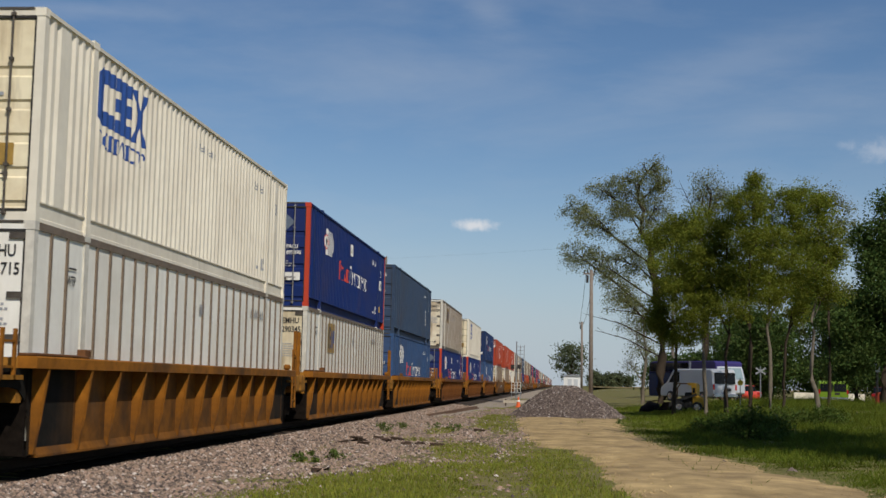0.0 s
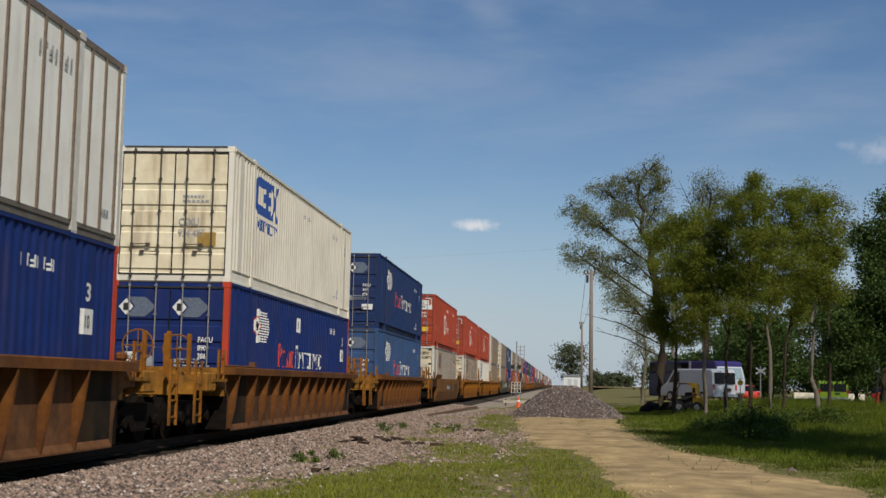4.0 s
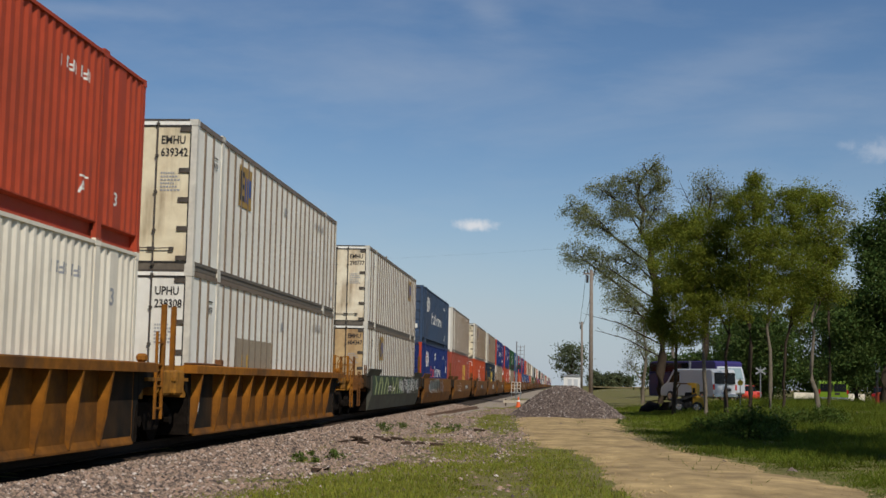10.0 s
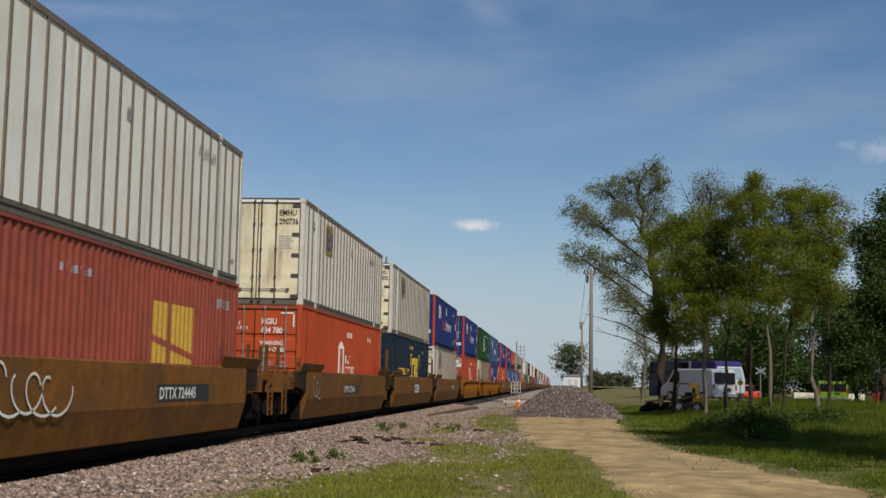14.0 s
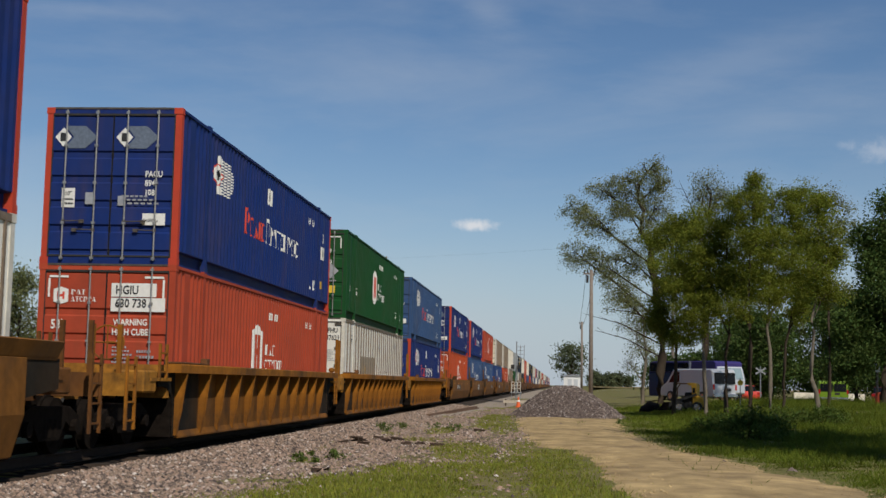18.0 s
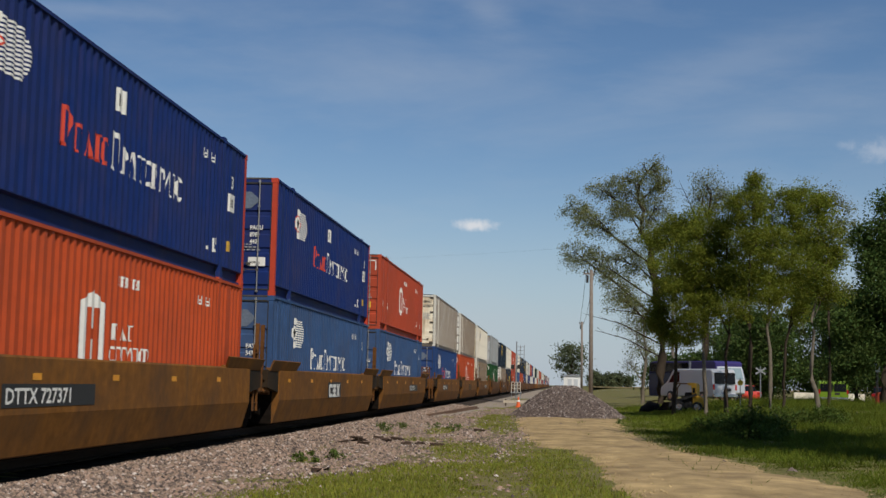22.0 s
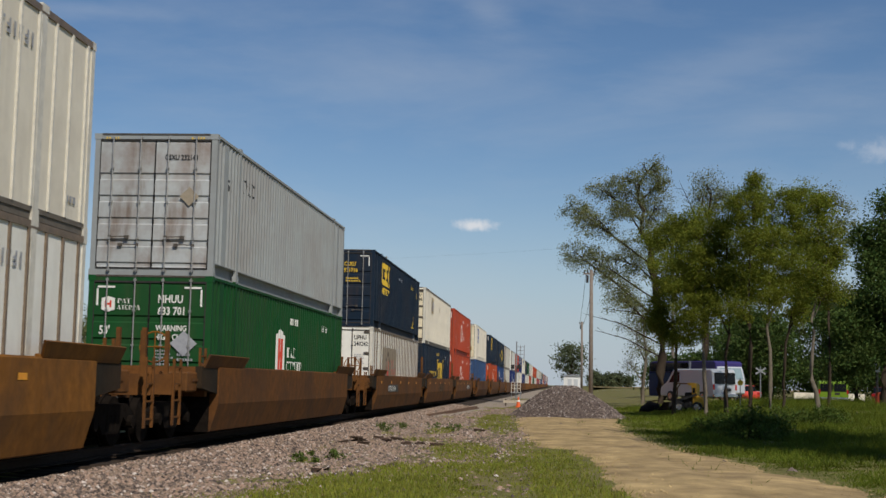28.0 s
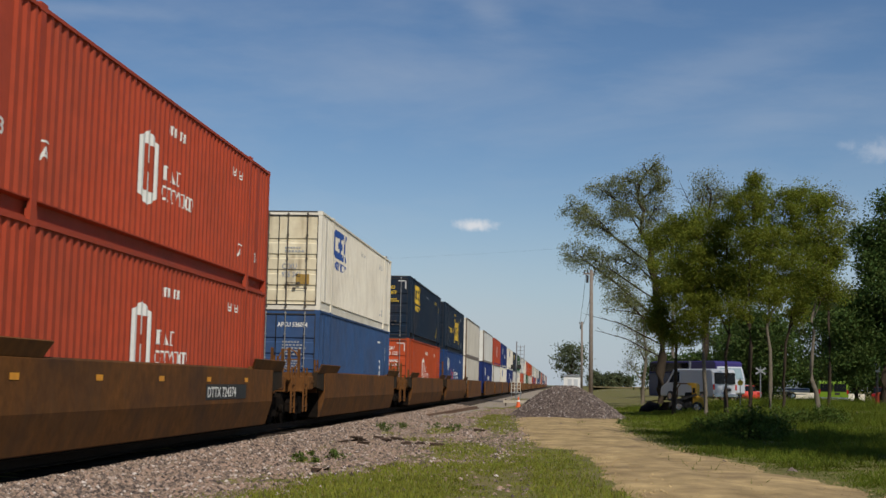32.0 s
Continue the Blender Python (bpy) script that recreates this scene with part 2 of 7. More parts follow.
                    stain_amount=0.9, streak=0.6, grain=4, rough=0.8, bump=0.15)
CAR_RUSTY = paint("rusty_yellow_steel", (0.16, 0.060, 0.014), vary=0.4, stain=(0.07, 0.028, 0.014), stain_scale=0.9,
                  stain_amount=0.8, streak=0.5, grain=4, rough=0.75, bump=0.15)
CAR_BROWN = paint("dusty_brown_steel", (0.205, 0.084, 0.015), vary=0.35, stain=(0.085, 0.045, 0.022), stain_scale=0.55,
                  stain_amount=0.85, streak=0.6, grain=4, rough=0.75, bump=0.12)
CAR_DARK = paint("dark_brown_steel", (0.15, 0.060, 0.015), vary=0.35, stain=(0.05, 0.028, 0.017), stain_scale=0.55,
                 stain_amount=0.85, streak=0.5, grain=4, rough=0.75, bump=0.12)
CAR_GREY = paint("grey_green_steel", (0.075, 0.076, 0.06), vary=0.25, stain=(0.05, 0.045, 0.04), stain_amount=0.6, rough=0.75)
DARKCHEEK = paint("dark_green_black_steel", (0.018, 0.016, 0.012), vary=0.4, stain=(0.09, 0.045, 0.016), stain_amount=0.4, rough=0.85, spec=0.15)
BLACKPLATE = paint("mottled_black_plate", (0.013, 0.012, 0.010), vary=0.4, stain=(0.10, 0.05, 0.016), stain_amount=0.6, rough=0.9, spec=0.12, per_object=0)
CAR_END = paint("grimy_yellow_end_steel", (0.33, 0.145, 0.018), vary=0.4, stain=(0.03, 0.018, 0.012), stain_scale=1.7, stain_amount=0.9, streak=0.7, grain=5, rough=0.8, bump=0.15, spec=0.2)
# Sooty steel, darkened further to deepen the shade beneath the cars.
UNDER = shade("sooty_shaded_running_gear", (0.012, 0.009, 0.007), rough=0.95, vary=0.5, grain=9, spec=0.06)
RAIL = shade("rusty_rail_steel", (0.03, 0.02, 0.014), rough=0.8, metal=0.1, vary=0.3, spec=0.2)
WOOD = shade("creosoted_timber", (0.045, 0.031, 0.022), rough=0.95, spec=0.15, vary=0.4, grain=14, bump=0.4)
SCRAP = shade("splintered_brown_wood", (0.055, 0.037, 0.027), rough=0.95, vary=0.45, grain=14, bump=0.4, per_object=0.5, spec=0.1)
OLDTIMBER = shade("sun_bleached_brown_timber", (0.15, 0.095, 0.065), rough=0.95, spec=0.1, vary=0.4, grain=9, bump=0.4)
POLEWOOD = shade("weathered_pole_timber", (0.22, 0.18, 0.145), rough=0.9, vary=0.3, grain=10, bump=0.4)

# ---- mesh helpers ----


def box(bm, x0, x1, y0, y1, z0, z1):
    v = [bm.verts.new((x, y, z)) for z in (z0, z1) for y in (y0, y1) for x in (x0, x1)]
    for f in ((0, 2, 3, 1), (4, 5, 7, 6), (0, 1, 5, 4), (2, 6, 7, 3), (0, 4, 6, 2), (1, 3, 7, 5)):
        bm.faces.new([v[i] for i in f])
    return v


def prism(bm, pts, axis, a, b):
    """An outline of 2D points extruded along an axis from a to b. The points are (y, z) for x, (x, z) for y, (x, y) for z."""
    def at(p, k):
        return {"x": (k, p[0], p[1]), "y": (p[0], k, p[1]), "z": (p[0], p[1], k)}[axis]
    lo = [bm.verts.new(at(p, a)) for p in pts]
    hi = [bm.verts.new(at(p, b)) for p in pts]
    n = len(pts)
    bm.faces.new(lo)
    bm.faces.new(hi[::-1])
    for i in range(n):
        bm.faces.new((lo[i], hi[i], hi[(i + 1) % n], lo[(i + 1) % n]))


def tube(bm, a, b, ra, rb=None, n=8):
    a, b = Vector(a), Vector(b)
    rb = ra if rb is None else rb
    q = (b - a).to_track_quat("Z", "Y")
    rings = []
    for p, r in ((a, ra), (b, rb)):
        rings.append([bm.verts.new(p + q @ Vector((r * math.cos(6.2832 * i / n), r * math.sin(6.2832 * i / n), 0))) for i in range(n)])
    for i in range(n):
        bm.faces.new((rings[0][i], rings[0][(i + 1) % n], rings[1][(i + 1) % n], rings[1][i]))
    bm.faces.new(rings[0][::-1])
    bm.faces.new(rings[1])


def mesh_of(name, bm, material, smooth=False, bevel=0.0):
    if bevel:
        bmesh.ops.bevel(bm, geom=list(bm.edges), offset=bevel, segments=1, affect="EDGES")
    bmesh.ops.recalc_face_normals(bm, faces=bm.faces)
    me = bpy.data.meshes.new(name)
    bm.to_mesh(me)
    bm.free()
    me.materials.append(material)
    if smooth:
        me.polygons.foreach_set("use_smooth", [True] * len(me.polygons))
    return me


def part(name, bm, material, parent, label="", smooth=False, bevel=0.0):
    me = bm if isinstance(bm, bpy.types.Mesh) else mesh_of(name, bm, material, smooth, bevel)
    ob = new(name, me)
    ob.parent = parent
    if label:
        ob["label"] = label
    return ob


CACHE = {}


def cached(key, make):
    if key not in CACHE:
        CACHE[key] = make()
    return CACHE[key]


def boxes_mesh(key, material, *dims, bevel=0.0):
    def make():
        bm = bmesh.new()
        for d in dims:
            box(bm, *d)
        return mesh_of(key[0] if isinstance(key, tuple) else key, bm, material, bevel=bevel)
    return cached((key, material.name), make)


def raw(name, verts, faces, material, smooth=False):
    me = bpy.data.meshes.new(name)
    me.from_pydata(verts, [], faces)
    me.materials.append(material)
    if smooth:
        me.polygons.foreach_set("use_smooth", [True] * len(me.polygons))
    return me


def letters(text, size, align="LEFT"):
    """Triangles of a line of the built-in font, as (u, v) triples."""
    def make():
        cu = bpy.data.curves.new("lettering", "FONT")
        cu.body, cu.size, cu.align_x, cu.resolution_u, cu.offset = text, 1.0, align, 2, 0.022
        ob = bpy.data.objects.new("lettering", cu)
        scene.collection.objects.link(ob)
        me = bpy.data.meshes.new_from_object(ob)
        me.calc_loop_triangles()
        tri = [[tuple(me.vertices[i].co[:2]) for i in lt.vertices] for lt in me.loop_triangles]
        bpy.data.objects.remove(ob)
        bpy.data.curves.remove(cu)
        bpy.data.meshes.remove(me)
        return tri
    return [[(u * size * 0.80, v * size) for u, v in t] for t in cached(("text", text, align), make)]


def quad(u0, u1, v0, v1):
    return [(u0, v0), (u1, v0), (u1, v1), (u0, v1)]


def slab(poly, lo, hi):
    """The piece of a convex outline between u = lo and u = hi."""
    for edge, sign in ((lo, 1), (hi, -1)):
        out = []
        for i, p in enumerate(poly):
            q = poly[(i + 1) % len(poly)]
            a, b = sign * (p[0] - edge), sign * (q[0] - edge)
            if a >= 0:
                out.append(p)
            if a * b < 0:
                k = a / (a - b)
                out.append((edge, p[1] + k * (q[1] - p[1])))
        poly = out
        if len(poly) < 3:
            return []
    return poly

# ---- containers ----
# Local space: y runs from the near end (0) along the box, x = +1.295 is the side to the field, z = 0 is its base.
LEN, HALF, TALL = 16.154, 1.295, 2.92
PITCH_RIB, DEPTH_RIB = 0.278, 0.036


def ribs():
    """The corrugated side as (y, x) break points."""
    pts, y = [(0.10, HALF - 0.012)], 0.16
    while y < LEN - 0.40:
        if 0.7 < y < 0.98 or 14.76 < y < 15.04:
            # plain sheet behind the size marks
            y += PITCH_RIB
            continue
        for dy, dx in ((0.0, 0.012), (0.06, 0.012 + DEPTH_RIB), (0.13, 0.012 + DEPTH_RIB), (0.19, 0.012)):
            pts.append((y + dy, HALF - dx))
        y += PITCH_RIB
    pts.append((LEN - 0.10, HALF - 0.012))
    return pts


RIBS = ribs()
FLAT = [(0.0, HALF - 0.004), (LEN, HALF - 0.004)]


def on_side(name, polys, material, parent, profile, label="", proud=0.003):
    """Paint laid on the side: outlines in (y, z) that follow the profile."""
    verts, faces = [], []
    for poly in polys:
        lo, hi = min(p[0] for p in poly), max(p[0] for p in poly)
        for (ya, xa), (yb, xb) in zip(profile, profile[1:]):
            if yb <= lo or ya >= hi or yb - ya < 1e-6:
                continue
            cut = slab(poly, ya, yb)
            if len(cut) < 3:
                continue
            n = len(verts)
            for y, z in cut:
                verts.append((xa + (xb - xa) * (y - ya) / (yb - ya) + proud, y, z))
            faces.append(tuple(range(n, n + len(cut))))
    ob = part(name, raw(name, verts, faces, material), None, parent, label)
    if name in ("lettering", "code_bar", "graffiti", "reflector", "stencil", "emblem", "panel_mark", "emblem_core", "height_mark", "logo", "number", "inspection_panel"):
        ob["kind"] = "stuff"
    return ob


def on_end(name, polys, material, parent, y=-0.012, label=""):
    """Paint laid on the near end: outlines in (x, z)."""
    verts, faces = [], []
    for poly in polys:
        n = len(verts)
        verts += [(x, y, z) for x, z in poly]
        faces.append(tuple(range(n, n + len(poly))))
    ob = part(name, raw(name, verts, faces, material), None, parent, label)
    if name in ("lettering", "fine_print", "emblem", "emblem_core", "panel_mark", "corner_stripe", "code", "code_plate", "warning", "notice_text", "hazard_stripe", "rust_run"):
        ob["kind"] = "stuff"
    return ob


def shift(polys, du, dv):
    return [[(u + du, v + dv) for u, v in p] for p in polys]


def bars(rng, u0, u1, v0, v1, gap=0.25, n=8):
    """A row of upright bars in place of writing."""
    out, w = [], (u1 - u0) / n
    for i in range(n):
        a = u0 + i * w
        out.append(quad(a, a + w * (1 - gap), v0, v1))
    return out


def block_letters(u0, v0, widths, h, tall=0):
    """Plain strokes in place of a word: thick and hairline uprights, leaning wedges and short feet."""
    out, u = [], u0
    for i, w in enumerate(widths):
        hh = h * (1.38 if i < tall else 1.0)
        k = (i * 3 + len(widths)) % 5
        f = hh * 0.09
        if k in (0, 3):
            out += [quad(u + w * 0.08, u + w * 0.34, v0, v0 + hh), quad(u, u + w * 0.44, v0, v0 + f),
                    [(u + w * 0.34, v0 + hh), (u + w * 0.66, v0 + hh), (u + w * 0.84, v0 + hh * 0.8), (u + w * 0.34, v0 + hh * 0.88)],
                    [(u + w * 0.66, v0 + hh * (0.2, 0.55)[k > 0]), (u + w * 0.86, v0 + hh * 0.62), (u + w * 0.84, v0 + hh * 0.8), (u + w * 0.64, v0 + hh * 0.85)]]
        elif k == 1:
            out += [[(u + w * 0.02, v0), (u + w * 0.1, v0), (u + w * 0.48, v0 + hh), (u + w * 0.40, v0 + hh)],
                    [(u + w * 0.58, v0), (u + w * 0.92, v0), (u + w * 0.56, v0 + hh), (u + w * 0.38, v0 + hh)], quad(u + w * 0.5, u + w * 0.98, v0, v0 + f)]
        elif k == 2:
            out += [[(u + w * 0.02, v0 + hh * 0.3), (u + w * 0.28, v0 + hh * 0.1), (u + w * 0.28, v0 + hh * 0.9), (u + w * 0.02, v0 + hh * 0.7)],
                    [(u + w * 0.2, v0), (u + w * 0.7, v0), (u + w * 0.86, v0 + hh * 0.2), (u + w * 0.22, v0 + hh * 0.14)],
                    [(u + w * 0.2, v0 + hh), (u + w * 0.7, v0 + hh), (u + w * 0.86, v0 + hh * 0.8), (u + w * 0.22, v0 + hh * 0.88)]]
        else:
            out += [quad(u + w * 0.36, u + w * 0.62, v0, v0 + hh), quad(u + w * 0.26, u + w * 0.72, v0, v0 + f), quad(u + w * 0.02, u + w * 0.94, v0 + hh - f, v0 + hh)]
        u += w
    return out


def triple_block(u0, v0, w, h):
    """Three chunky slotted blocks side by side: open to one side, waisted, and notched above and below."""
    out = []
    u, c = u0, w * 0.13
    out += [quad(u, u + w * 0.36, v0 + c, v0 + h - c), [(u, v0 + c), (u + c, v0), (u + w, v0), (u + w, v0 + h * 0.26), (u + w * 0.2, v0 + h * 0.26)],
            [(u + w * 0.2, v0 + h * 0.74), (u + w, v0 + h * 0.74), (u + w, v0 + h), (u + c, v0 + h), (u, v0 + h - c)]]
    u += w * 1.12
    out += [quad(u, u + w, v0, v0 + h * 0.24), quad(u, u + w, v0 + h * 0.38, v0 + h * 0.62), quad(u, u + w, v0 + h * 0.76, v0 + h),
            quad(u + w * 0.3, u + w * 0.7, v0 + h * 0.24, v0 + h * 0.38), quad(u + w * 0.3, u + w * 0.7, v0 + h * 0.62, v0 + h * 0.76)]
    u += w * 1.12
    out += [[(u, v0), (u + w * 0.38, v0), (u + w * 0.5, v0 + h * 0.34), (u + w * 0.3, v0 + h * 0.5)], [(u + w * 0.62, v0), (u + w, v0), (u + w * 0.7, v0 + h * 0.5), (u + w * 0.5, v0 + h * 0.34)],
            [(u + w * 0.3, v0 + h * 0.5), (u + w * 0.5, v0 + h * 0.34), (u + w * 0.7, v0 + h * 0.5), (u + w * 0.5, v0 + h * 0.66)],
            [(u + w * 0.3, v0 + h * 0.5), (u + w * 0.5, v0 + h * 0.66), (u + w * 0.38, v0 + h), (u, v0 + h)], [(u + w * 0.7, v0 + h * 0.5), (u + w, v0 + h), (u + w * 0.62, v0 + h), (u + w * 0.5, v0 + h * 0.66)]]
    return out


def side_mesh(kind, mat):
    def make():
        z0, z1 = (0.268 if kind == "ribbed" else 0.17), TALL - (0.055 if kind == "ribbed" else 0.09)
        prof = RIBS if kind == "ribbed" else [(0.08, HALF - 0.02), (LEN - 0.08, HALF - 0.02)]
        n = len(prof)
        verts = [(x, y, z) for z in (z0, z1) for y, x in prof] + [(x - 0.05, y, z) for z in (z0, z1) for y, x in ((prof[0][0], HALF - 0.06), (prof[-1][0], HALF - 0.06))]
        faces = [(i, i + 1, n + i + 1, n + i) for i in range(n - 1)]
        b = 2 * n
        faces += [(b + 1, b, b + 2, b + 3)]
        return raw("side_panel", verts, faces, mat)
    return cached(("side", kind, mat.name), make)


def far_side_mesh(mat):
    return boxes_mesh("far_side_panel", mat, (-HALF + 0.004, -HALF + 0.05, 0.08, LEN - 0.08, 0.17, TALL - 0.09))


def door_mesh(kind, mat):
    """One door leaf, hung in x from 0 to 1.16."""
    def make():
        bm = bmesh.new()
        if kind == "ribbed":
            levels = [0.16, 0.62, 1.08, 1.54, 2.0, TALL - 0.14]
            front = [(0.02, 0.16)]
            for a, b in zip(levels, levels[1:]):
                front += [(0.034, a + 0.03), (0.034, a + 0.075), (0.004, a + 0.11), (0.004, b - 0.05), (0.034, b - 0.02)]
            front += [(0.034, TALL - 0.14), (0.07, TALL - 0.14), (0.07, 0.16)]
            prism(bm, front, "x", 0.012, 1.15)
        else:
            box(bm, 0.008, 1.155, 0.004, 0.06, 0.14, TALL - 0.12)
        return mesh_of("door", bm, mat)
    return cached(("door", kind, mat.name), make)


def rod_mesh(mat):
    def make():
        bm = bmesh.new()
        tube(bm, (0, 0, 0.06), (0, 0, TALL - 0.05), 0.016, n=8)
        for z in (0.10, 0.75, 1.5, 2.2, TALL - 0.10):
            box(bm, -0.03, 0.03, -0.024, 0.02, z - 0.022, z + 0.022)
        return mesh_of("locking_rod", bm, mat)
    return cached(("rod", mat.name), make)


def handle_mesh():
    def make():
        bm = bmesh.new()
        tube(bm, (0, -0.02, 0), (0.40, -0.025, 0.012), 0.011, n=6)
        box(bm, -0.03, 0.03, -0.03, 0.0, -0.03, 0.03)
        box(bm, 0.31, 0.40, -0.03, 0.0, -0.035, 0.03)
        return mesh_of("handle", bm, HINGE)
    return cached("handle", make)


def frame_parts(box_ob, kind, mat, post_mat):
    sx = HALF
    for x in (sx - 0.075, -sx + 0.075):
        for y0 in (0.0, LEN - 0.14):
            p = boxes_mesh(("corner_post",), post_mat, (-0.062, 0.072, 0.003, 0.137, 0.11, TALL - 0.11), (-0.08, 0.08, -0.006, 0.15, -0.003, 0.115), (-0.08, 0.08, -0.006, 0.15, TALL - 0.115, TALL + 0.003))
            o = part("corner_post", p, None, box_ob)
            o.location = (x, y0, 0)
    rail = boxes_mesh(("top_rail", kind), mat if kind == "ribbed" else POST, (-0.035, 0.035, 0.14, LEN - 0.14, TALL - (0.065 if kind == "ribbed" else 0.11), TALL - 0.01))

    def low():
        bm = bmesh.new()
        if mat is PAINT["cream"]:
            # the cream boxes have a plain flush rail
            prism(bm, [(-0.13, 0.0), (0.0, 0.0), (0.0, 0.05), (-0.012, 0.06), (-0.012, 0.24), (0.012, 0.26), (0.012, 0.282), (-0.13, 0.282)], "y", 0.14, LEN - 0.14)
            return mesh_of("bottom_rail", bm, mat)
        prism(bm, [(-0.13, 0.0), (-0.03, 0.0), (-0.03, 0.04), (-0.095, 0.05), (-0.095, 0.245), (0.012, 0.26), (0.012, 0.282), (-0.13, 0.282)], "y", 0.14, LEN - 0.14)
        return mesh_of("bottom_rail", bm, mat)
    lower = cached(("low", mat.name), low) if kind == "ribbed" else boxes_mesh(("bottom_rail",), SHEETRAIL, (-0.05, 0.004, 0.14, LEN - 0.14, 0.0, 0.10), (-0.05, 0.022, 0.14, LEN - 0.14, 0.10, 0.17))
    for x, s in ((sx - 0.028, 1), (-sx + 0.028, -1)):
        o = part("top_rail", rail, None, box_ob)
        o.location = (x, 0, 0)
        o = part("bottom_rail", lower, None, box_ob)
        o.location = (x, 0, 0)
        if s < 0:
            o.location = (x, LEN, 0)
            o.rotation_euler = (0, 0, math.pi)
    post = boxes_mesh(("lifting_post",), mat if kind == "ribbed" else WPOST, (-0.05, 0.012, -0.09, 0.09, 0.0, TALL - 0.01),
                      (-0.07, 0.018, -0.12, 0.12, TALL - 0.08, TALL + 0.03), (-0.07, 0.018, -0.11, 0.11, -0.01, 0.14))
    for y in (1.98, LEN - 1.98):
        o = part("lifting_post", post, None, box_ob)
        o.location = (sx - 0.008, y, 0)
    # end frames
    for y0 in (0.0, LEN - 0.12):
        hd = boxes_mesh(("end_header",), mat, (-sx + 0.15, sx - 0.15, 0, 0.12, TALL - 0.12, TALL))
        part("end_header", hd, None, box_ob).location = (0, y0, 0)
        sl = boxes_mesh(("end_sill",), mat if kind == "ribbed" else SHEETRAIL, (-sx + 0.15, sx - 0.15, 0, 0.12, 0, 0.15))
        part("end_sill", sl, None, box_ob).location = (0, y0, 0)
        part("header_cap", boxes_mesh(("header_cap",), HINGE, (-sx + 0.16, sx - 0.16, -0.01, 0.1, TALL - 0.03, TALL + 0.006)), None, box_ob).location = (0, y0, 0)
    part("roof", boxes_mesh(("roof",), mat, (-sx + 0.06, sx - 0.06, 0.12, LEN - 0.12, TALL - 0.05, TALL - 0.015)), None, box_ob)
    part("base", boxes_mesh(("base",), DARK, (-sx + 0.15, sx - 0.15, 0.12, LEN - 0.12, 0.06, 0.14)), None, box_ob)
    part("front_wall", boxes_mesh(("front_wall",), mat, (-sx + 0.14, sx - 0.14, LEN - 0.06, LEN - 0.03, 0.14, TALL - 0.11)), None, box_ob)


def doors(box_ob, kind, mat, detail, plain=False):
    if plain:
        part("end_wall", boxes_mesh(("end_wall",), mat, (-HALF + 0.13, HALF - 0.13, 0.01, 0.06, 0.14, TALL - 0.11)), None, box_ob)
        return
    for s in (-1, 1):
        d = part("door", door_mesh(kind, mat), None, box_ob)
        d.location = (0, -0.004, 0)
        if s < 0:
            d.location = (-1.162, -0.004, 0)
        gm = boxes_mesh(("gasket",), DARK, (-0.006, 0.014, 0.0, 0.05, 0.13, TALL - 0.11), (1.148, 1.172, 0.0, 0.05, 0.13, TALL - 0.11),
                        (0.0, 1.16, -0.008, 0.05, 0.128, 0.16), (0.0, 1.16, -0.008, 0.05, TALL - 0.15, TALL - 0.112))
        part("gasket", gm, None, d)
        if not detail:
            continue
        for x in ((0.28, 0.86) if kind == "ribbed" else (0.10, 0.52) if s > 0 else (0.64, 1.06)):
            r = part("locking_rod", rod_mesh(ROD if kind == "ribbed" and mat is not PAINT["door"] else HINGE), None, d)
            r.location = (x, -0.035, 0)
            h = part("handle", handle_mesh(), None, d)
            h.location = (x, -0.02, (0.78 if x < 0.5 else 0.62) if kind == "ribbed" else 0.40)
            if x > 0.6:
                h.scale = (-1, 1, 1)
        if kind == "sheet":
            for z in (0.22, 0.79, 1.35, 1.92, 2.72):
                hg = part("hinge", boxes_mesh(("hinge",), HINGE, (-0.14, 0.07, -0.022, 0.02, -0.045, 0.045)), None, d)
                hg.location = (1.10 if s > 0 else 0.06, -0.004, z)
                if s < 0:
                    hg.rotation_euler = (0, math.pi, 0)


def emblem_lines(u, v, w, h, n=12):
    out = []
    for i in range(n):
        z = v + h * i / n
        k = 0.75 + 0.25 * math.sin(math.pi * (i + 0.5) / n)
        out.append(quad(u, u + w * k, z, z + h / n * 0.55))
    return out


def diamond(u, v, a, b):
    return [(u - a, v), (u, v - b), (u + a, v), (u, v + b)]


def hexa(u, v, a, b):
    return [(u, v - b), (u + a, v - b * 0.72), (u + a, v + b * 0.72), (u, v + b), (u - a, v + b * 0.72), (u - a, v - b * 0.72)]


def stack_mark(ob, red, rim, prof):
    """The maker's mark of the blue boxes: a diamond with speed lines, and two words as plain shapes."""
    on_side("emblem", emblem_lines(3.0, 1.74, 1.05, 0.74), WHITEINK, ob, prof)
    if rim:
        on_side("emblem_rim", [diamond(2.74, 2.11, 0.46, 0.29)], REDINK, ob, prof, proud=0.004)
    on_side("emblem_disc", [diamond(2.74, 2.11, 0.40, 0.245), hexa(2.86, 1.80, 0.24, 0.09), hexa(2.86, 2.42, 0.24, 0.09)], WHITEINK, ob, prof, proud=0.005)
    on_side("emblem_core", [quad(2.66, 2.84, 2.0, 2.21), diamond(2.74, 2.12, 0.17, 0.13)], BLACKINK, ob, prof, proud=0.007)
    on_side("lettering", block_letters(5.15, 1.18, [0.56, 0.44, 0.38, 0.36, 0.40], 0.43, tall=1), REDINK if red else WHITEINK, ob, prof)
    on_side("lettering", block_letters(7.3, 1.18, [0.52, 0.36, 0.46, 0.38, 0.42, 0.36, 0.40, 0.42, 0.2, 0.48], 0.44, tall=1), WHITEINK, ob, prof)


def broad(text, size, k=1.6):
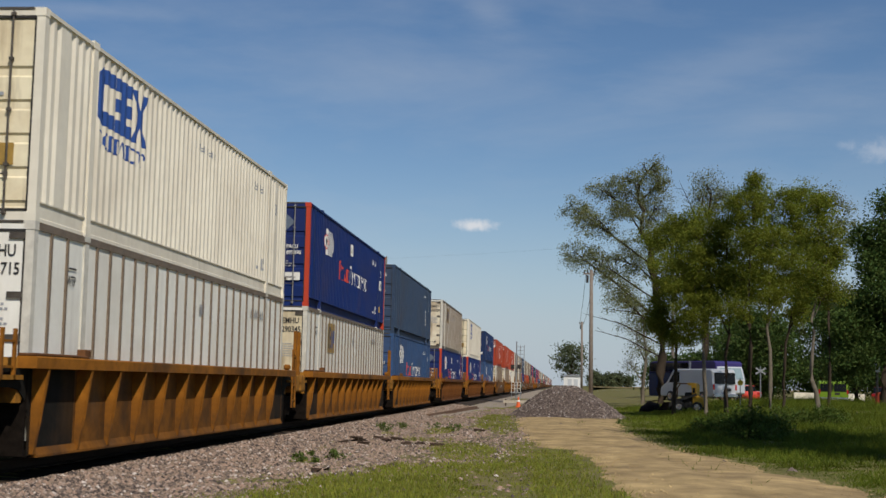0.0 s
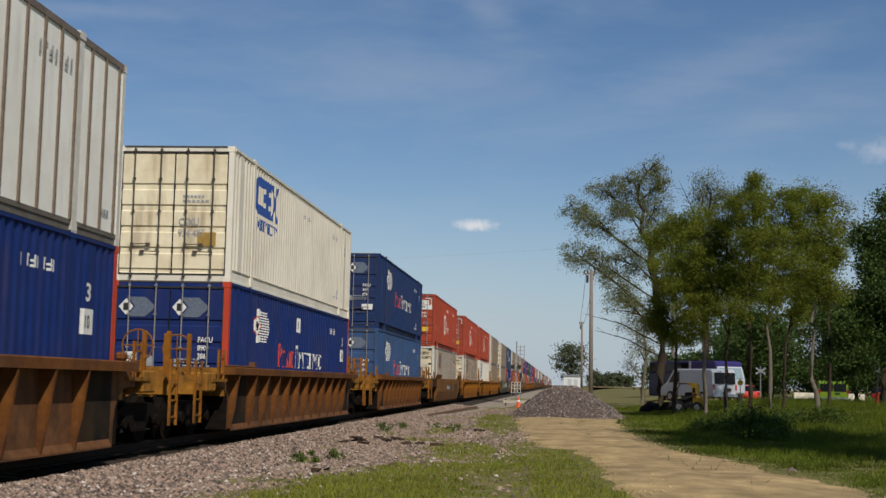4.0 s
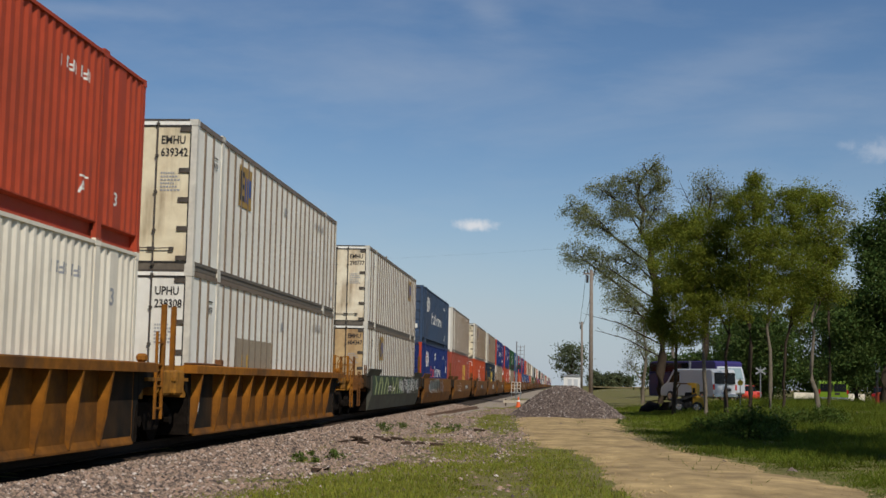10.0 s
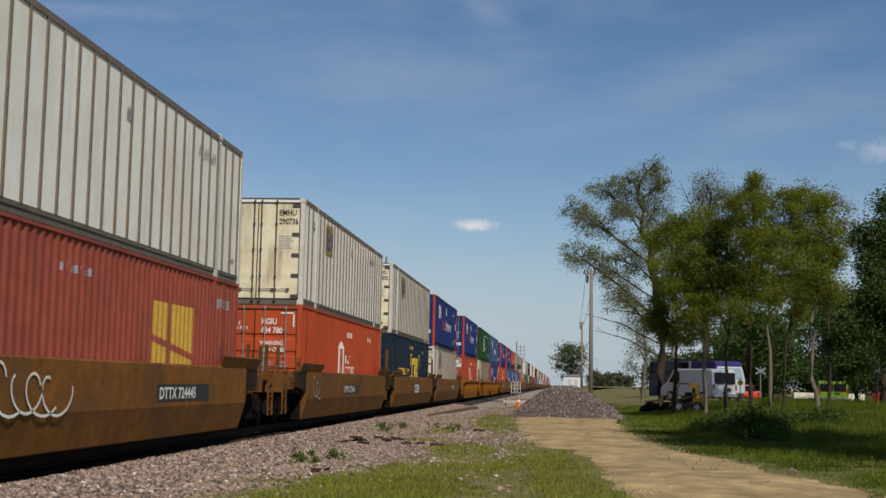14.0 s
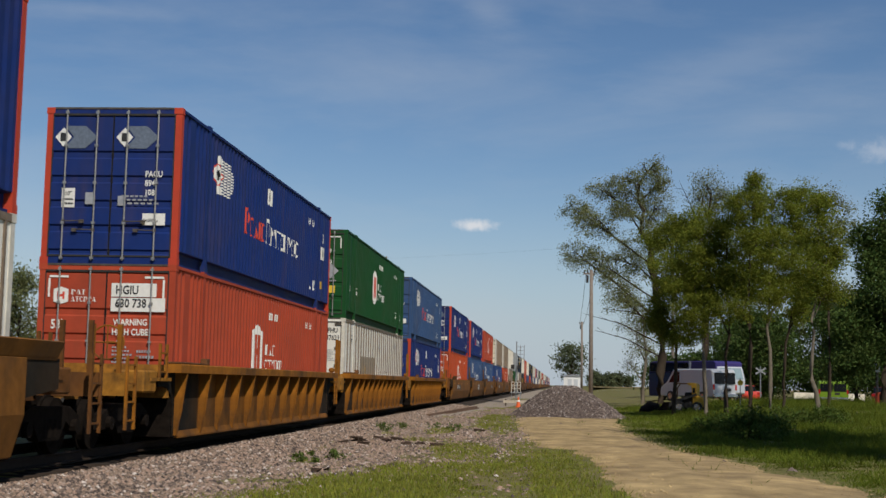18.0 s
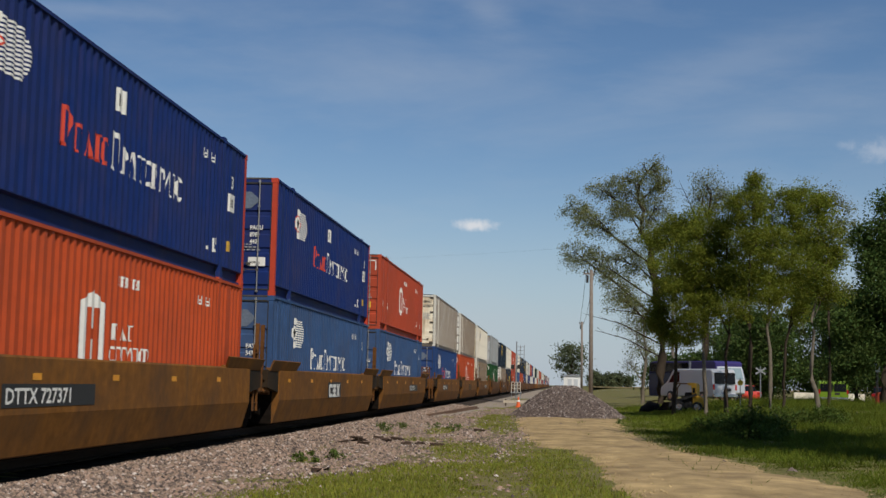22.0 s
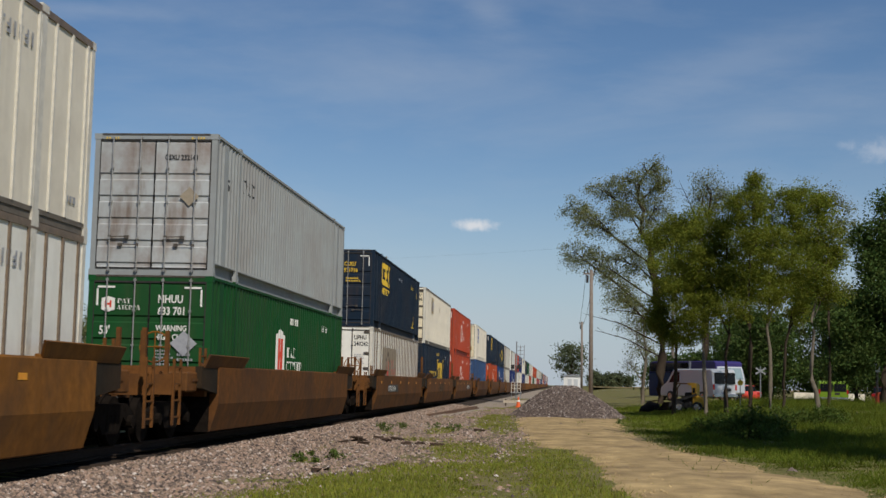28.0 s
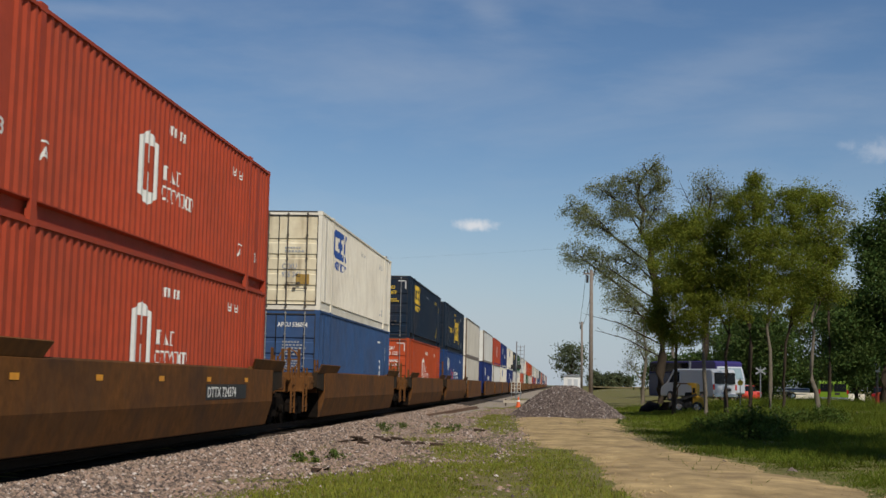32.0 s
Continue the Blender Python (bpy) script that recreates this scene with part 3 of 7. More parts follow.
    return [[(u * k, v) for u, v in p] for p in letters(text, size)]


def code_row(u0, v0, n, h=0.17):
    """A short row of small figures too worn to read."""
    out = []
    for i in range(n):
        u = u0 + i * 0.19
        if i % 3 == 1:
            out += [quad(u, u + 0.05, v0, v0 + h), quad(u + 0.05, u + 0.13, v0 + h * 0.8, v0 + h)]
        elif i % 3 == 2:
            out += [quad(u, u + 0.12, v0, v0 + h * 0.22), quad(u, u + 0.12, v0 + h * 0.42, v0 + h * 0.62), quad(u + 0.07, u + 0.12, v0, v0 + h)]
        else:
            out += [quad(u + 0.03, u + 0.09, v0, v0 + h)]
    return out


def small_marks(ob, prof, ink, hexed=False):
    on_side("code_bar", code_row(12.4, 2.3, 7), ink, ob, prof)
    if hexed:
        on_side("size_mark", shift(broad("3", 0.3), 14.8, 0.62), ink, ob, prof)
        on_side("height_mark", shift(broad("A", 0.26), 13.35, 0.62) + [quad(13.37, 13.68, 0.86, 0.89)], ink, ob, prof)
        on_side("size_mark", shift(broad("3", 0.3), 0.75, 0.95), ink, ob, prof)
        on_side("height_mark", shift(broad("A", 0.28), 2.2, 0.85) + [quad(2.22, 2.5, 1.1, 1.13)], ink, ob, prof)
        return
    on_side("size_mark", shift(broad("3", 0.38), 14.82, 1.98), ink, ob, prof)
    on_side("height_mark", [quad(13.1, 13.2, 0.5, 0.57), quad(13.62, 13.78, 0.5, 0.56), quad(13.62, 13.68, 0.56, 0.78), quad(13.72, 13.78, 0.66, 0.8)], ink, ob, prof)


def code_on_door(ob, lines, ink, x=0.22, z=2.4, size=0.3, y=-0.035, plate=None):
    for i, line in enumerate(lines):
        on_end("code", shift(letters(line, size), x, z - i * size * 1.08), ink, ob, y)
    if plate:
        on_end("code_plate", [quad(x - 0.06, x + 0.85, z - size * 1.15 - 0.04, z + size * 0.85)], plate, ob, y + 0.004)


def fine_print(ob, x0, z0, w, h, ink, y, rows=5):
    ink = FADEINK if ink is WHITEINK else ink
    out = []
    for r in range(rows):
        z = z0 - r * h / rows
        out += bars(None, x0, x0 + w * (0.7 + 0.3 * ((r * 7) % 3) / 2), z, z + h / rows * 0.5, 0.3, 6)
    on_end("fine_print", out, ink, ob, y)


LOOKS = {
    "stack_blue": ("blue corrugated freight container with red corner posts", "ribbed", "blue"),
    "stack_grey": ("faded grey-blue corrugated container with white-red marks", "ribbed", "greyblue"),
    "stack_white": ("dull slate-blue corrugated container with white marks", "ribbed", "slate"),
    "stack_mid": ("mid-blue corrugated container with white-red marks", "ribbed", "mid"),
    "stack_deep": ("dark blue corrugated container with white-red marks", "ribbed", "deep"),
    "plain_slate": ("weathered slate-blue corrugated container, nearly unmarked", "ribbed", "slate"),
    "plain_blue": ("faded blue corrugated container with small marks", "ribbed", "greyblue"),
    "hex_red": ("red corrugated container with white hexagon emblem", "ribbed", "red"),
    "hex_orange": ("orange-red corrugated container with white hexagon emblem", "ribbed", "orange"),
    "hex_green": ("green corrugated container with white hexagon emblem", "ribbed", "green"),
    "block_white": ("cream-white corrugated container with blue block emblem", "ribbed", "cream"),
    "block_navy": ("dark navy corrugated container with yellow block emblem", "ribbed", "navy"),
    "bracket_navy": ("dark navy corrugated container with bracketed yellow emblem", "ribbed", "navy"),
    "plain_grey": ("light grey corrugated container with rust-streaked doors", "ribbed", "grey"),
    "old_red": ("faded red corrugated container with yellow panel emblem", "ribbed", "oldred"),
    "gold_white": ("white sheet-sided container, dark posts, small gold panel", "sheet", "white"),
    "gold_far": ("white sheet-sided container, gold panel at far end", "sheet", "white"),
    "hub_white": ("white sheet-sided container with faded tan panel", "sheet", "white"),
    "sheet_white": ("plain white sheet-sided container with dark posts", "sheet", "white"),
    "cream_sheet": ("cream sheet-sided container with small gold panel", "sheet", "cream"),
}


def far_box(ob, kind, mat):
    """A box that is only seen far off."""
    part("side_panel", side_mesh(kind, mat), None, ob)
    part("side_panel", far_side_mesh(mat), None, ob)
    edge_mat = mat if kind == "ribbed" else POST
    part("frame", boxes_mesh(("far_frame",), edge_mat, (HALF - 0.08, HALF, 0, 0.14, 0, TALL), (HALF - 0.08, HALF, LEN - 0.14, LEN, 0, TALL),
                             (HALF - 0.06, HALF + 0.004, 0.14, LEN - 0.14, TALL - 0.1, TALL), (HALF - 0.06, HALF - 0.004, 0.14, LEN - 0.14, 0.0, 0.17)), None, ob)
    part("roof", boxes_mesh(("roof",), mat, (-HALF + 0.06, HALF - 0.06, 0.12, LEN - 0.12, TALL - 0.05, TALL - 0.015)), None, ob)
    part("base", boxes_mesh(("base",), DARK, (-HALF + 0.08, HALF - 0.08, 0.12, LEN - 0.12, 0.06, 0.14)), None, ob)
    for x in (-1.2, 0.004):
        part("door", boxes_mesh(("far_door",), mat, (0, 1.19, 0.01, 0.06, 0.05, TALL - 0.02)), None, ob).location = (x, 0, 0)



def container(look_name, code=(), detail=2, plain=False, where="on"):
    label, kind, colour = LOOKS[look_name]
    mat = PAINT[colour]
    ob = new("freight_container")
    ob.empty_display_size = 0.5
    tagged(ob, label + (", stacked on top" if where == "on" else ", in a well car"), "freight container", "containers of the train")
    prof = RIBS if kind == "ribbed" else FLAT
    red_posts = look_name == "stack_blue"
    if detail < 1:
        far_box(ob, kind, mat)
        simple_marks(ob, look_name, prof)
        return ob
    frame_parts(ob, kind, mat, REDPOST if red_posts else (mat if kind == "ribbed" else WPOST))
    part("side_panel", side_mesh(kind, mat), None, ob)
    part("side_panel", far_side_mesh(mat), None, ob)
    doors(ob, kind, PAINT["grey_door"] if look_name == "plain_grey" else PAINT["door"] if look_name == "block_white" else mat if kind == "ribbed" else PAINT["tan_door" if code[-1:] == ("604347",) else "rusty_door" if code[-1:] in (("290777",), ("685300",), ("835873",)) else "white" if look_name in ("hub_white", "sheet_white") else "door"], detail >= 1, plain)
    if kind == "sheet":
        thin = boxes_mesh(("side_post",), WPOST if look_name == "cream_sheet" else POST, (-0.016, 0.016, -0.027, 0.027, 0.17, TALL - 0.11))
        y, step = 0.62, 0.609
        while y < LEN - 0.3:
            if abs(y - 1.98) > 0.15 and abs(y - LEN + 1.98) > 0.15 and (detail >= 1 or int(y / step) % 2):
                o = part("side_post", thin, None, ob)
                o.location = (HALF - 0.004, y, 0)
            y += step
    ey = -0.012 if kind == "ribbed" else -0.004
    ey -= 0.004
    if look_name.startswith("stack"):
        stack_mark(ob, look_name != "stack_white" and code[1:] not in (("543", "110"), ("545", "702")), look_name == "stack_blue", prof)
        small_marks(ob, prof, WHITEINK)
        if look_name == "stack_blue":
            for u, v in ((7.45, 2.14), (14.72, 1.48)):
                on_side("ten_panel", [quad(u, u + 0.46, v, v + 0.38)], WHITEINK, ob, prof)
                on_side("ten_mark", shift(broad("10", 0.28, 1.1), u + 0.07, v + 0.09), BLACKINK, ob, prof, proud=0.006)
            on_side("orange_tag", [quad(14.72, 14.92, 0.62, 0.84)], FADEGOLD, ob, prof)
        for x in (-0.95, 0.22):
            on_end("emblem", [diamond(x, 2.36, 0.16, 0.18)], WHITEINK, ob, ey)
            on_end("emblem_core", [quad(x - 0.06, x + 0.05, 2.28, 2.44)], BLACKINK, ob, ey - 0.003)
            on_end("emblem_tail", [[(x + 0.02, 2.15), (x + 0.42, 2.15), (x + 0.66, 2.36), (x + 0.42, 2.57), (x + 0.02, 2.57), (x + 0.2, 2.36)]], TAILINK, ob, ey)
        if code[1:] in (("896", "206"), ("898", "748")):
            code_on_door(ob, code[:1], WHITEINK, 0.10, 1.86, 0.2, ey)
            code_on_door(ob, code[1:], WHITEINK, 0.62, 1.86, 0.2, ey)
        else:
            code_on_door(ob, code, WHITEINK, 0.64, 1.62, 0.16, ey)
        on_end("notice", [quad(-0.93, -0.68, 1.04, 1.40)], WHITEINK, ob, ey)
        on_end("notice_text", shift(letters('110"', 0.12), -0.92, 1.26) + bars(None, -0.91, -0.70, 1.17, 1.21, 0.2, 4) + bars(None, -0.91, -0.70, 1.09, 1.13, 0.2, 4), BLACKINK, ob, ey - 0.003)
        on_end("badge", [quad(-0.48, -0.32, 1.1, 1.32)], GREYINK, ob, ey)
        on_end("badge", [quad(0.14, 0.28, 1.08, 1.26)], GREYINK, ob, ey)
        fine_print(ob, 0.2, 1.24, 0.75, 0.2, WHITEINK, ey, 3)
        on_end("notice", [quad(0.62, 1.05, 0.72, 0.94)], WHITEINK, ob, ey)
        on_end("notice_text", shift(letters("24,000 lbs", 0.085), 0.64, 0.78), BLACKINK, ob, ey - 0.003)
    elif look_name.startswith("hex"):
        on_side("emblem", [hexa(6.85, 1.5, 0.5, 0.66)], WHITEINK, ob, prof)
        inner = REDINK if look_name == "hex_green" else mat
        on_side("emblem_core", [quad(6.58, 6.76, 1.1, 1.9), quad(6.94, 7.12, 1.1, 1.9), quad(6.76, 6.94, 1.42, 1.58)], inner, ob, prof, proud=0.006)
        on_side("lettering", block_letters(7.75, 1.44, [0.36, 0.34, 0.32], 0.26) + block_letters(7.6, 1.08, [0.36, 0.3, 0.28, 0.32, 0.3, 0.26, 0.24], 0.26), WHITEINK, ob, prof)
        small_marks(ob, prof, WHITEINK, True)
        on_side("code_bar", code_row(7.9, 2.3, 7), WHITEINK, ob, prof)
        plated = code and (code[0] == "UPHU" or code[1] == "630 738")
        code_on_door(ob, code, BLACKINK if plated else WHITEINK, 0.18, 2.37, 0.225, ey - (0.006 if plated else 0))
        if plated:
            on_end("code_plate", [quad(0.10, 0.95, 2.32, 2.57), quad(0.10, 1.12, 2.05, 2.30)], WHITEINK, ob, ey)
        on_end("warning", shift(letters("WARNING", 0.165), 0.16, 1.80) + shift(letters("HIGH CUBE", 0.165), 0.14, 1.62), WHITEINK, ob, ey)
        fine_print(ob, 0.16, 1.38, 0.4, 0.34, WHITEINK, ey, 5)
        fine_print(ob, 0.62, 1.30, 0.4, 0.2, WHITEINK, ey, 2)
        on_end("yellow_sign", [quad(0.58, 0.92, 0.82, 1.06)], YELLOWINK, ob, ey)
        on_end("emblem", [hexa(-0.85, 2.33, 0.14, 0.16)], WHITEINK, ob, ey)
        on_end("emblem_core", [quad(-0.92, -0.88, 2.26, 2.4), quad(-0.82, -0.78, 2.26, 2.4), quad(-0.88, -0.82, 2.31, 2.35)], REDINK, ob, ey - 0.003)
        on_end("lettering", shift(block_letters(0, 0, [0.1, 0.09, 0.09], 0.09), -0.66, 2.35) + shift(block_letters(0, 0, [0.08] * 6, 0.09), -0.66, 2.22), WHITEINK, ob, ey)
        on_end("size_mark", shift(letters("53'", 0.24), -1.02, 1.72), WHITEINK, ob, ey)
        on_end("corner_stripe", [quad(0.72, 1.08, 2.66, 2.70), quad(1.06, 1.10, 2.3, 2.64), quad(-1.08, -0.72, 2.66, 2.70), quad(-1.10, -1.06, 2.3, 2.64)], WHITEINK, ob, ey)
        if look_name == "hex_green":
            on_end("placard", [diamond(0.75, 1.55, 0.28, 0.26)], GREYINK, ob, ey - 0.02, "blank grey diamond placard")
    elif look_name.startswith("block"):
        ink = BLUEINK if look_name == "block_white" else YELLOWINK
        big = triple_block(2.25, 1.78, 0.72, 0.88)
        on_side("emblem", big, ink, ob, prof)
        on_side("lettering", block_letters(2.3, 1.42, [0.22, 0.26, 0.26, 0.24, 0.26, 0.26, 0.26, 0.26, 0.26], 0.26), ink, ob, prof)
        small_marks(ob, prof, ink if ink is YELLOWINK else GREYINK)
        on_side("code_bar", code_row(7.7, 2.36, 8, 0.13), GREYINK, ob, prof)
        cink = GREYINK if look_name == "block_white" else YELLOWINK
        code_on_door(ob, code, cink, 0.12, 1.2 if look_name == "block_white" else 2.3, 0.22, ey)
        fine_print(ob, 0.2, 1.8, 0.7, 0.2, cink, ey, 2)
        if look_name == "block_navy":
            on_end("emblem", [quad(-1.0, -0.76, 2.18, 2.44), quad(-0.72, -0.48, 2.18, 2.44), quad(-0.44, -0.2, 2.18, 2.44)], YELLOWINK, ob, ey)
            on_end("lettering", bars(None, -1.0, -0.2, 2.05, 2.12, 0.3, 9), YELLOWINK, ob, ey)
            on_end("corner_stripe", [quad(0.72, 1.08, 2.66, 2.70), quad(1.06, 1.10, 2.3, 2.64), quad(-1.08, -0.72, 2.66, 2.70), quad(-1.10, -1.06, 2.3, 2.64)], WHITEINK, ob, ey)
            on_side("tall_panel", [quad(13.75, 13.95, 0.7, 1.1)], YELLOWINK, ob, prof)
        else:
            on_end("yellow_sign", [quad(0.55, 0.95, 0.75, 1.05)], GOLDINK, ob, ey)
    elif look_name == "bracket_navy":
        big = triple_block(8.35, 0.82, 0.80, 1.22)
        for u, d in ((7.75, 1), (11.6, -1)):
            big += [quad(u, u + 0.13, 1.62, 2.22), quad(u, u + 0.13, 0.62, 1.2)]
            big += [quad(min(u, u + d * 0.4), max(u, u + d * 0.4) + 0.02, 2.12, 2.22), quad(min(u, u + d * 0.4), max(u, u + d * 0.4) + 0.02, 0.62, 0.72)]
        on_side("emblem", big, YELLOWINK, ob, prof)
        on_side("lettering", block_letters(2.9, 1.22, [0.32, 0.28, 0.3, 0.32, 0.28, 0.3, 0.3, 0.32, 0.28, 0.3, 0.32, 0.3, 0.28, 0.3], 0.28), YELLOWINK, ob, prof)
        small_marks(ob, prof, GREYINK)
        on_side("code_bar", code_row(7.2, 2.42, 8, 0.15), YELLOWINK, ob, prof)
        code_on_door(ob, code, YELLOWINK, 0.12, 2.3, 0.22, ey)
    elif look_name in ("plain_slate", "plain_blue"):
        on_side("tall_panel", [quad(13.2, 13.45, 0.9, 1.7)], WHITEINK, ob, prof)
        on_side("panel_mark", [quad(13.24, 13.41, 1.0 + i * 0.24, 1.12 + i * 0.24) for i in range(3)], mat, ob, prof, proud=0.006)
        on_side("size_mark", shift(letters("5", 0.3), 14.8, 2.0) + shift(letters("3", 0.3), 14.8, 1.7), WHITEINK, ob, prof)
        on_side("code_bar", bars(None, 12.8, 13.6, 2.35, 2.43, 0.35, 5), WHITEINK, ob, prof)
        code_on_door(ob, code, WHITEINK, 0.05, 2.42, 0.19, ey)
        fine_print(ob, 0.2, 1.95, 0.75, 0.45, WHITEINK, ey, 5)
        fine_print(ob, 0.3, 1.4, 0.6, 0.3, WHITEINK, ey, 4)
    elif look_name == "plain_grey":
        on_side("lettering", shift(letters("5", 0.34), 1.05, 1.9) + shift(letters("3", 0.34), 1.25, 1.9) + block_letters(2.4, 2.05, [0.3, 0.12, 0.3, 0.1, 0.25], 0.3), BLACKINK, ob, prof)
        code_on_door(ob, code, BLACKINK, 0.2, 2.38, 0.15, ey)
        on_end("placard", [diamond(0.75, 1.62, 0.2, 0.2)], BROWNINK, ob, ey - 0.02)
        on_end("hazard_stripe", bars(None, -1.05, -0.75, 2.80, 2.85, 0.5, 5) + bars(None, 0.75, 1.05, 2.80, 2.85, 0.5, 5), YELLOWINK, ob, -0.01)
    elif look_name == "old_red":
        on_side("emblem", [quad(10.1, 11.0, 0.9, 2.2), quad(11.2, 12.7, 0.9, 2.2)], FADEGOLD, ob, prof)
        on_side("emblem_cut", [[(10.1, 1.5), (12.7, 1.2), (12.7, 1.32), (10.1, 1.62)]], mat, ob, prof, proud=0.006)
        on_side("code_bar", code_row(14.3, 2.3, 6, 0.2) + code_row(5.8, 2.35, 7, 0.12), FADEINK, ob, prof)
    else:
        # sheet-sided
        if look_name in ("gold_white", "cream_sheet", "gold_far"):
            u = 3.45 if look_name != "gold_far" else 12.75
            on_side("gold_panel", [quad(u, u + 1.15, 1.72, 2.62)], GOLDINK, ob, prof, "tarnished gold panel with dark and blue blocks")
            on_side("panel_mark", [quad(u + 0.08, u + 0.22, 1.85, 2.5), quad(u + 0.22, u + 0.45, 1.85, 1.97), quad(u + 0.22, u + 0.45, 2.12, 2.22), quad(u + 0.22, u + 0.45, 2.38, 2.5)], BLACKINK, ob, prof, proud=0.006)
            on_side("panel_mark", [quad(u + 0.5, u + 0.6, 1.85, 2.4), quad(u + 0.7, u + 0.8, 1.85, 2.4), quad(u + 0.85, u + 1.08, 2.0, 2.4)], BLUEINK, ob, prof, proud=0.006)
            on_end("gold_panel", [quad(-1.05, -0.55, 2.15, 2.45)], GOLDINK, ob, ey)
            on_end("panel_mark", [quad(-1.0, -0.88, 2.19, 2.41), quad(-0.82, -0.74, 2.19, 2.41)], BLACKINK, ob, ey - 0.003)
            on_end("panel_mark", [quad(-0.72, -0.66, 2.19, 2.36), quad(-0.64, -0.58, 2.19, 2.36)], BLUEINK, ob, ey - 0.003)
        if look_name == "hub_white":
            big = code[-1:] == ("240242",)
            u0, u1, v1 = (3.0, 7.5, 2.25) if big else (3.6, 7.2, 1.75)
            on_side("tan_panel", [quad(u0, u1, 0.5, v1)], BROWNINK, ob, prof, "faded tan panel with a red emblem")
            if big:
                roofline = [[(4.0, 1.72), (4.06, 1.66), (4.62, 2.02), (4.6, 2.1)], [(4.6, 2.1), (4.58, 2.02), (5.14, 1.66), (5.2, 1.72)], quad(4.0, 4.06, 0.6, 1.72), quad(5.14, 5.2, 0.6, 1.72)]
                on_side("emblem_rim", roofline, SOILINK, ob, prof, proud=0.006)
                on_side("emblem", [quad(4.2, 4.42, 0.7, 1.7), quad(4.76, 4.98, 0.7, 1.7), quad(4.42, 4.76, 1.1, 1.3)], REDINK, ob, prof, proud=0.006)
                on_side("lettering", block_letters(5.5, 1.5, [0.3, 0.3, 0.3], 0.26) + block_letters(5.4, 1.14, [0.3, 0.26, 0.28, 0.28, 0.26, 0.16, 0.24], 0.26), REDINK, ob, prof, proud=0.006)
            else:
                on_side("emblem", [quad(4.2, 4.35, 0.75, 1.4), quad(4.65, 4.8, 0.75, 1.4), quad(4.35, 4.65, 1.0, 1.1)] + block_letters(5.2, 0.8, [0.3] * 5, 0.3), FADEGOLD, ob, prof, proud=0.006)
            on_end("emblem", [hexa(-0.95, 2.4, 0.13, 0.15)], REDINK, ob, ey)
        on_side("inspection_panel", bars(None, 8.3, 8.6, 2.1, 2.3, 0.2, 3), GREYINK, ob, prof)
        on_side("code_bar", code_row(12.6, 2.26, 7, 0.2), GREYINK, ob, prof)
        on_side("stencil", shift(letters("WTP", 0.2), 1.25, 2.15) + [quad(1.3, 1.6, 2.38, 2.41)], BLACKINK, ob, prof)
        code_on_door(ob, code, BLACKINK, 0.58, 2.44, 0.225, ey)
        fine_print(ob, 0.6, 1.85, 0.4, 0.4, GREYINK, ey, 6)
        on_side("stencil", bars(None, LEN - 0.9, LEN - 0.5, 0.4, 0.5, 0.3, 3), GREYINK, ob, prof)
    return ob


def simple_marks(ob, look_name, prof):
    """Boxes that only show far off carry their emblem alone."""
    if look_name.startswith("stack"):
        on_side("emblem", [quad(2.4, 3.6, 1.65, 2.4)], WHITEINK, ob, FLAT, proud=0.006)
        on_side("lettering", bars(None, 6.9, 10.5, 1.2, 1.65, 0.3, 9), WHITEINK, ob, FLAT, proud=0.006)
    elif look_name.startswith("hex"):
        on_side("emblem", [hexa(6.6, 1.5, 0.5, 0.64)], WHITEINK, ob, FLAT, proud=0.006)
    elif look_name.startswith("block"):
        on_side("emblem", [quad(2.3, 4.5, 1.8, 2.6)], BLUEINK if look_name == "block_white" else YELLOWINK, ob, FLAT, proud=0.006)

# ---- well cars ----
# Local space as for the containers: y = 0 is the near end of the box in the well, z = 0 the top of the rails.
SILL, LOW = 1.41, 0.10


def wheelset_mesh():
    def make():
        bm = bmesh.new()
        tube(bm, (-0.95, 0, 0), (0.95, 0, 0), 0.085, n=10)
        for s in (-1, 1):
            tube(bm, (s * 0.70, 0, 0), (s * 0.74, 0, 0), 0.46, n=28)
            tube(bm, (s * 0.74, 0, 0), (s * 0.86, 0, 0), 0.42, 0.415, n=28)
            tube(bm, (s * 0.86, 0, 0), (s * 0.90, 0, 0), 0.34, 0.15, n=20)
            for i in range(6):
                a = i * math.pi / 3
                box(bm, s * 0.87 - 0.01, s * 0.87 + 0.01, 0.24 * math.cos(a) - 0.03, 0.24 * math.cos(a) + 0.03, 0.24 * math.sin(a) - 0.03, 0.24 * math.sin(a) + 0.03)
        return mesh_of("wheelset", bm, UNDER)
    return cached("wheelset", make)


def side_frame_mesh():
    def make():
        bm = bmesh.new()
        out = [(-1.15, 0.32), (-1.15, 0.56), (-0.75, 0.72), (0.75, 0.72), (1.15, 0.56), (1.15, 0.32), (0.92, 0.34), (0.62, 0.50), (0.38, 0.24), (-0.38, 0.24), (-0.62, 0.50), (-0.92, 0.34)]
        prism(bm, out, "x", 0.98, 1.12)
        for y in (-0.2, 0.0, 0.2):
            tube(bm, (1.06, y, 0.28), (1.06, y, 0.55), 0.08, n=8)
        for y in (-0.9, 0.9):
            tube(bm, (1.10, y, 0.42), (1.2, y, 0.42), 0.11, n=10)
        return mesh_of("side_frame", bm, UNDER)
    return cached("side_frame", make)


WHEELSETS = []


def truck(parent, y, detail):
    t = part("truck", boxes_mesh(("bolster",), UNDER, (-1.05, 1.05, -0.22, 0.22, 0.42, 0.72), (-0.3, 0.3, -0.3, 0.3, 0.7, 0.9)), None, parent)
    t.location = (0, y, 0)
    for s in (0, 1):
        f = part("side_frame", side_frame_mesh(), None, t)
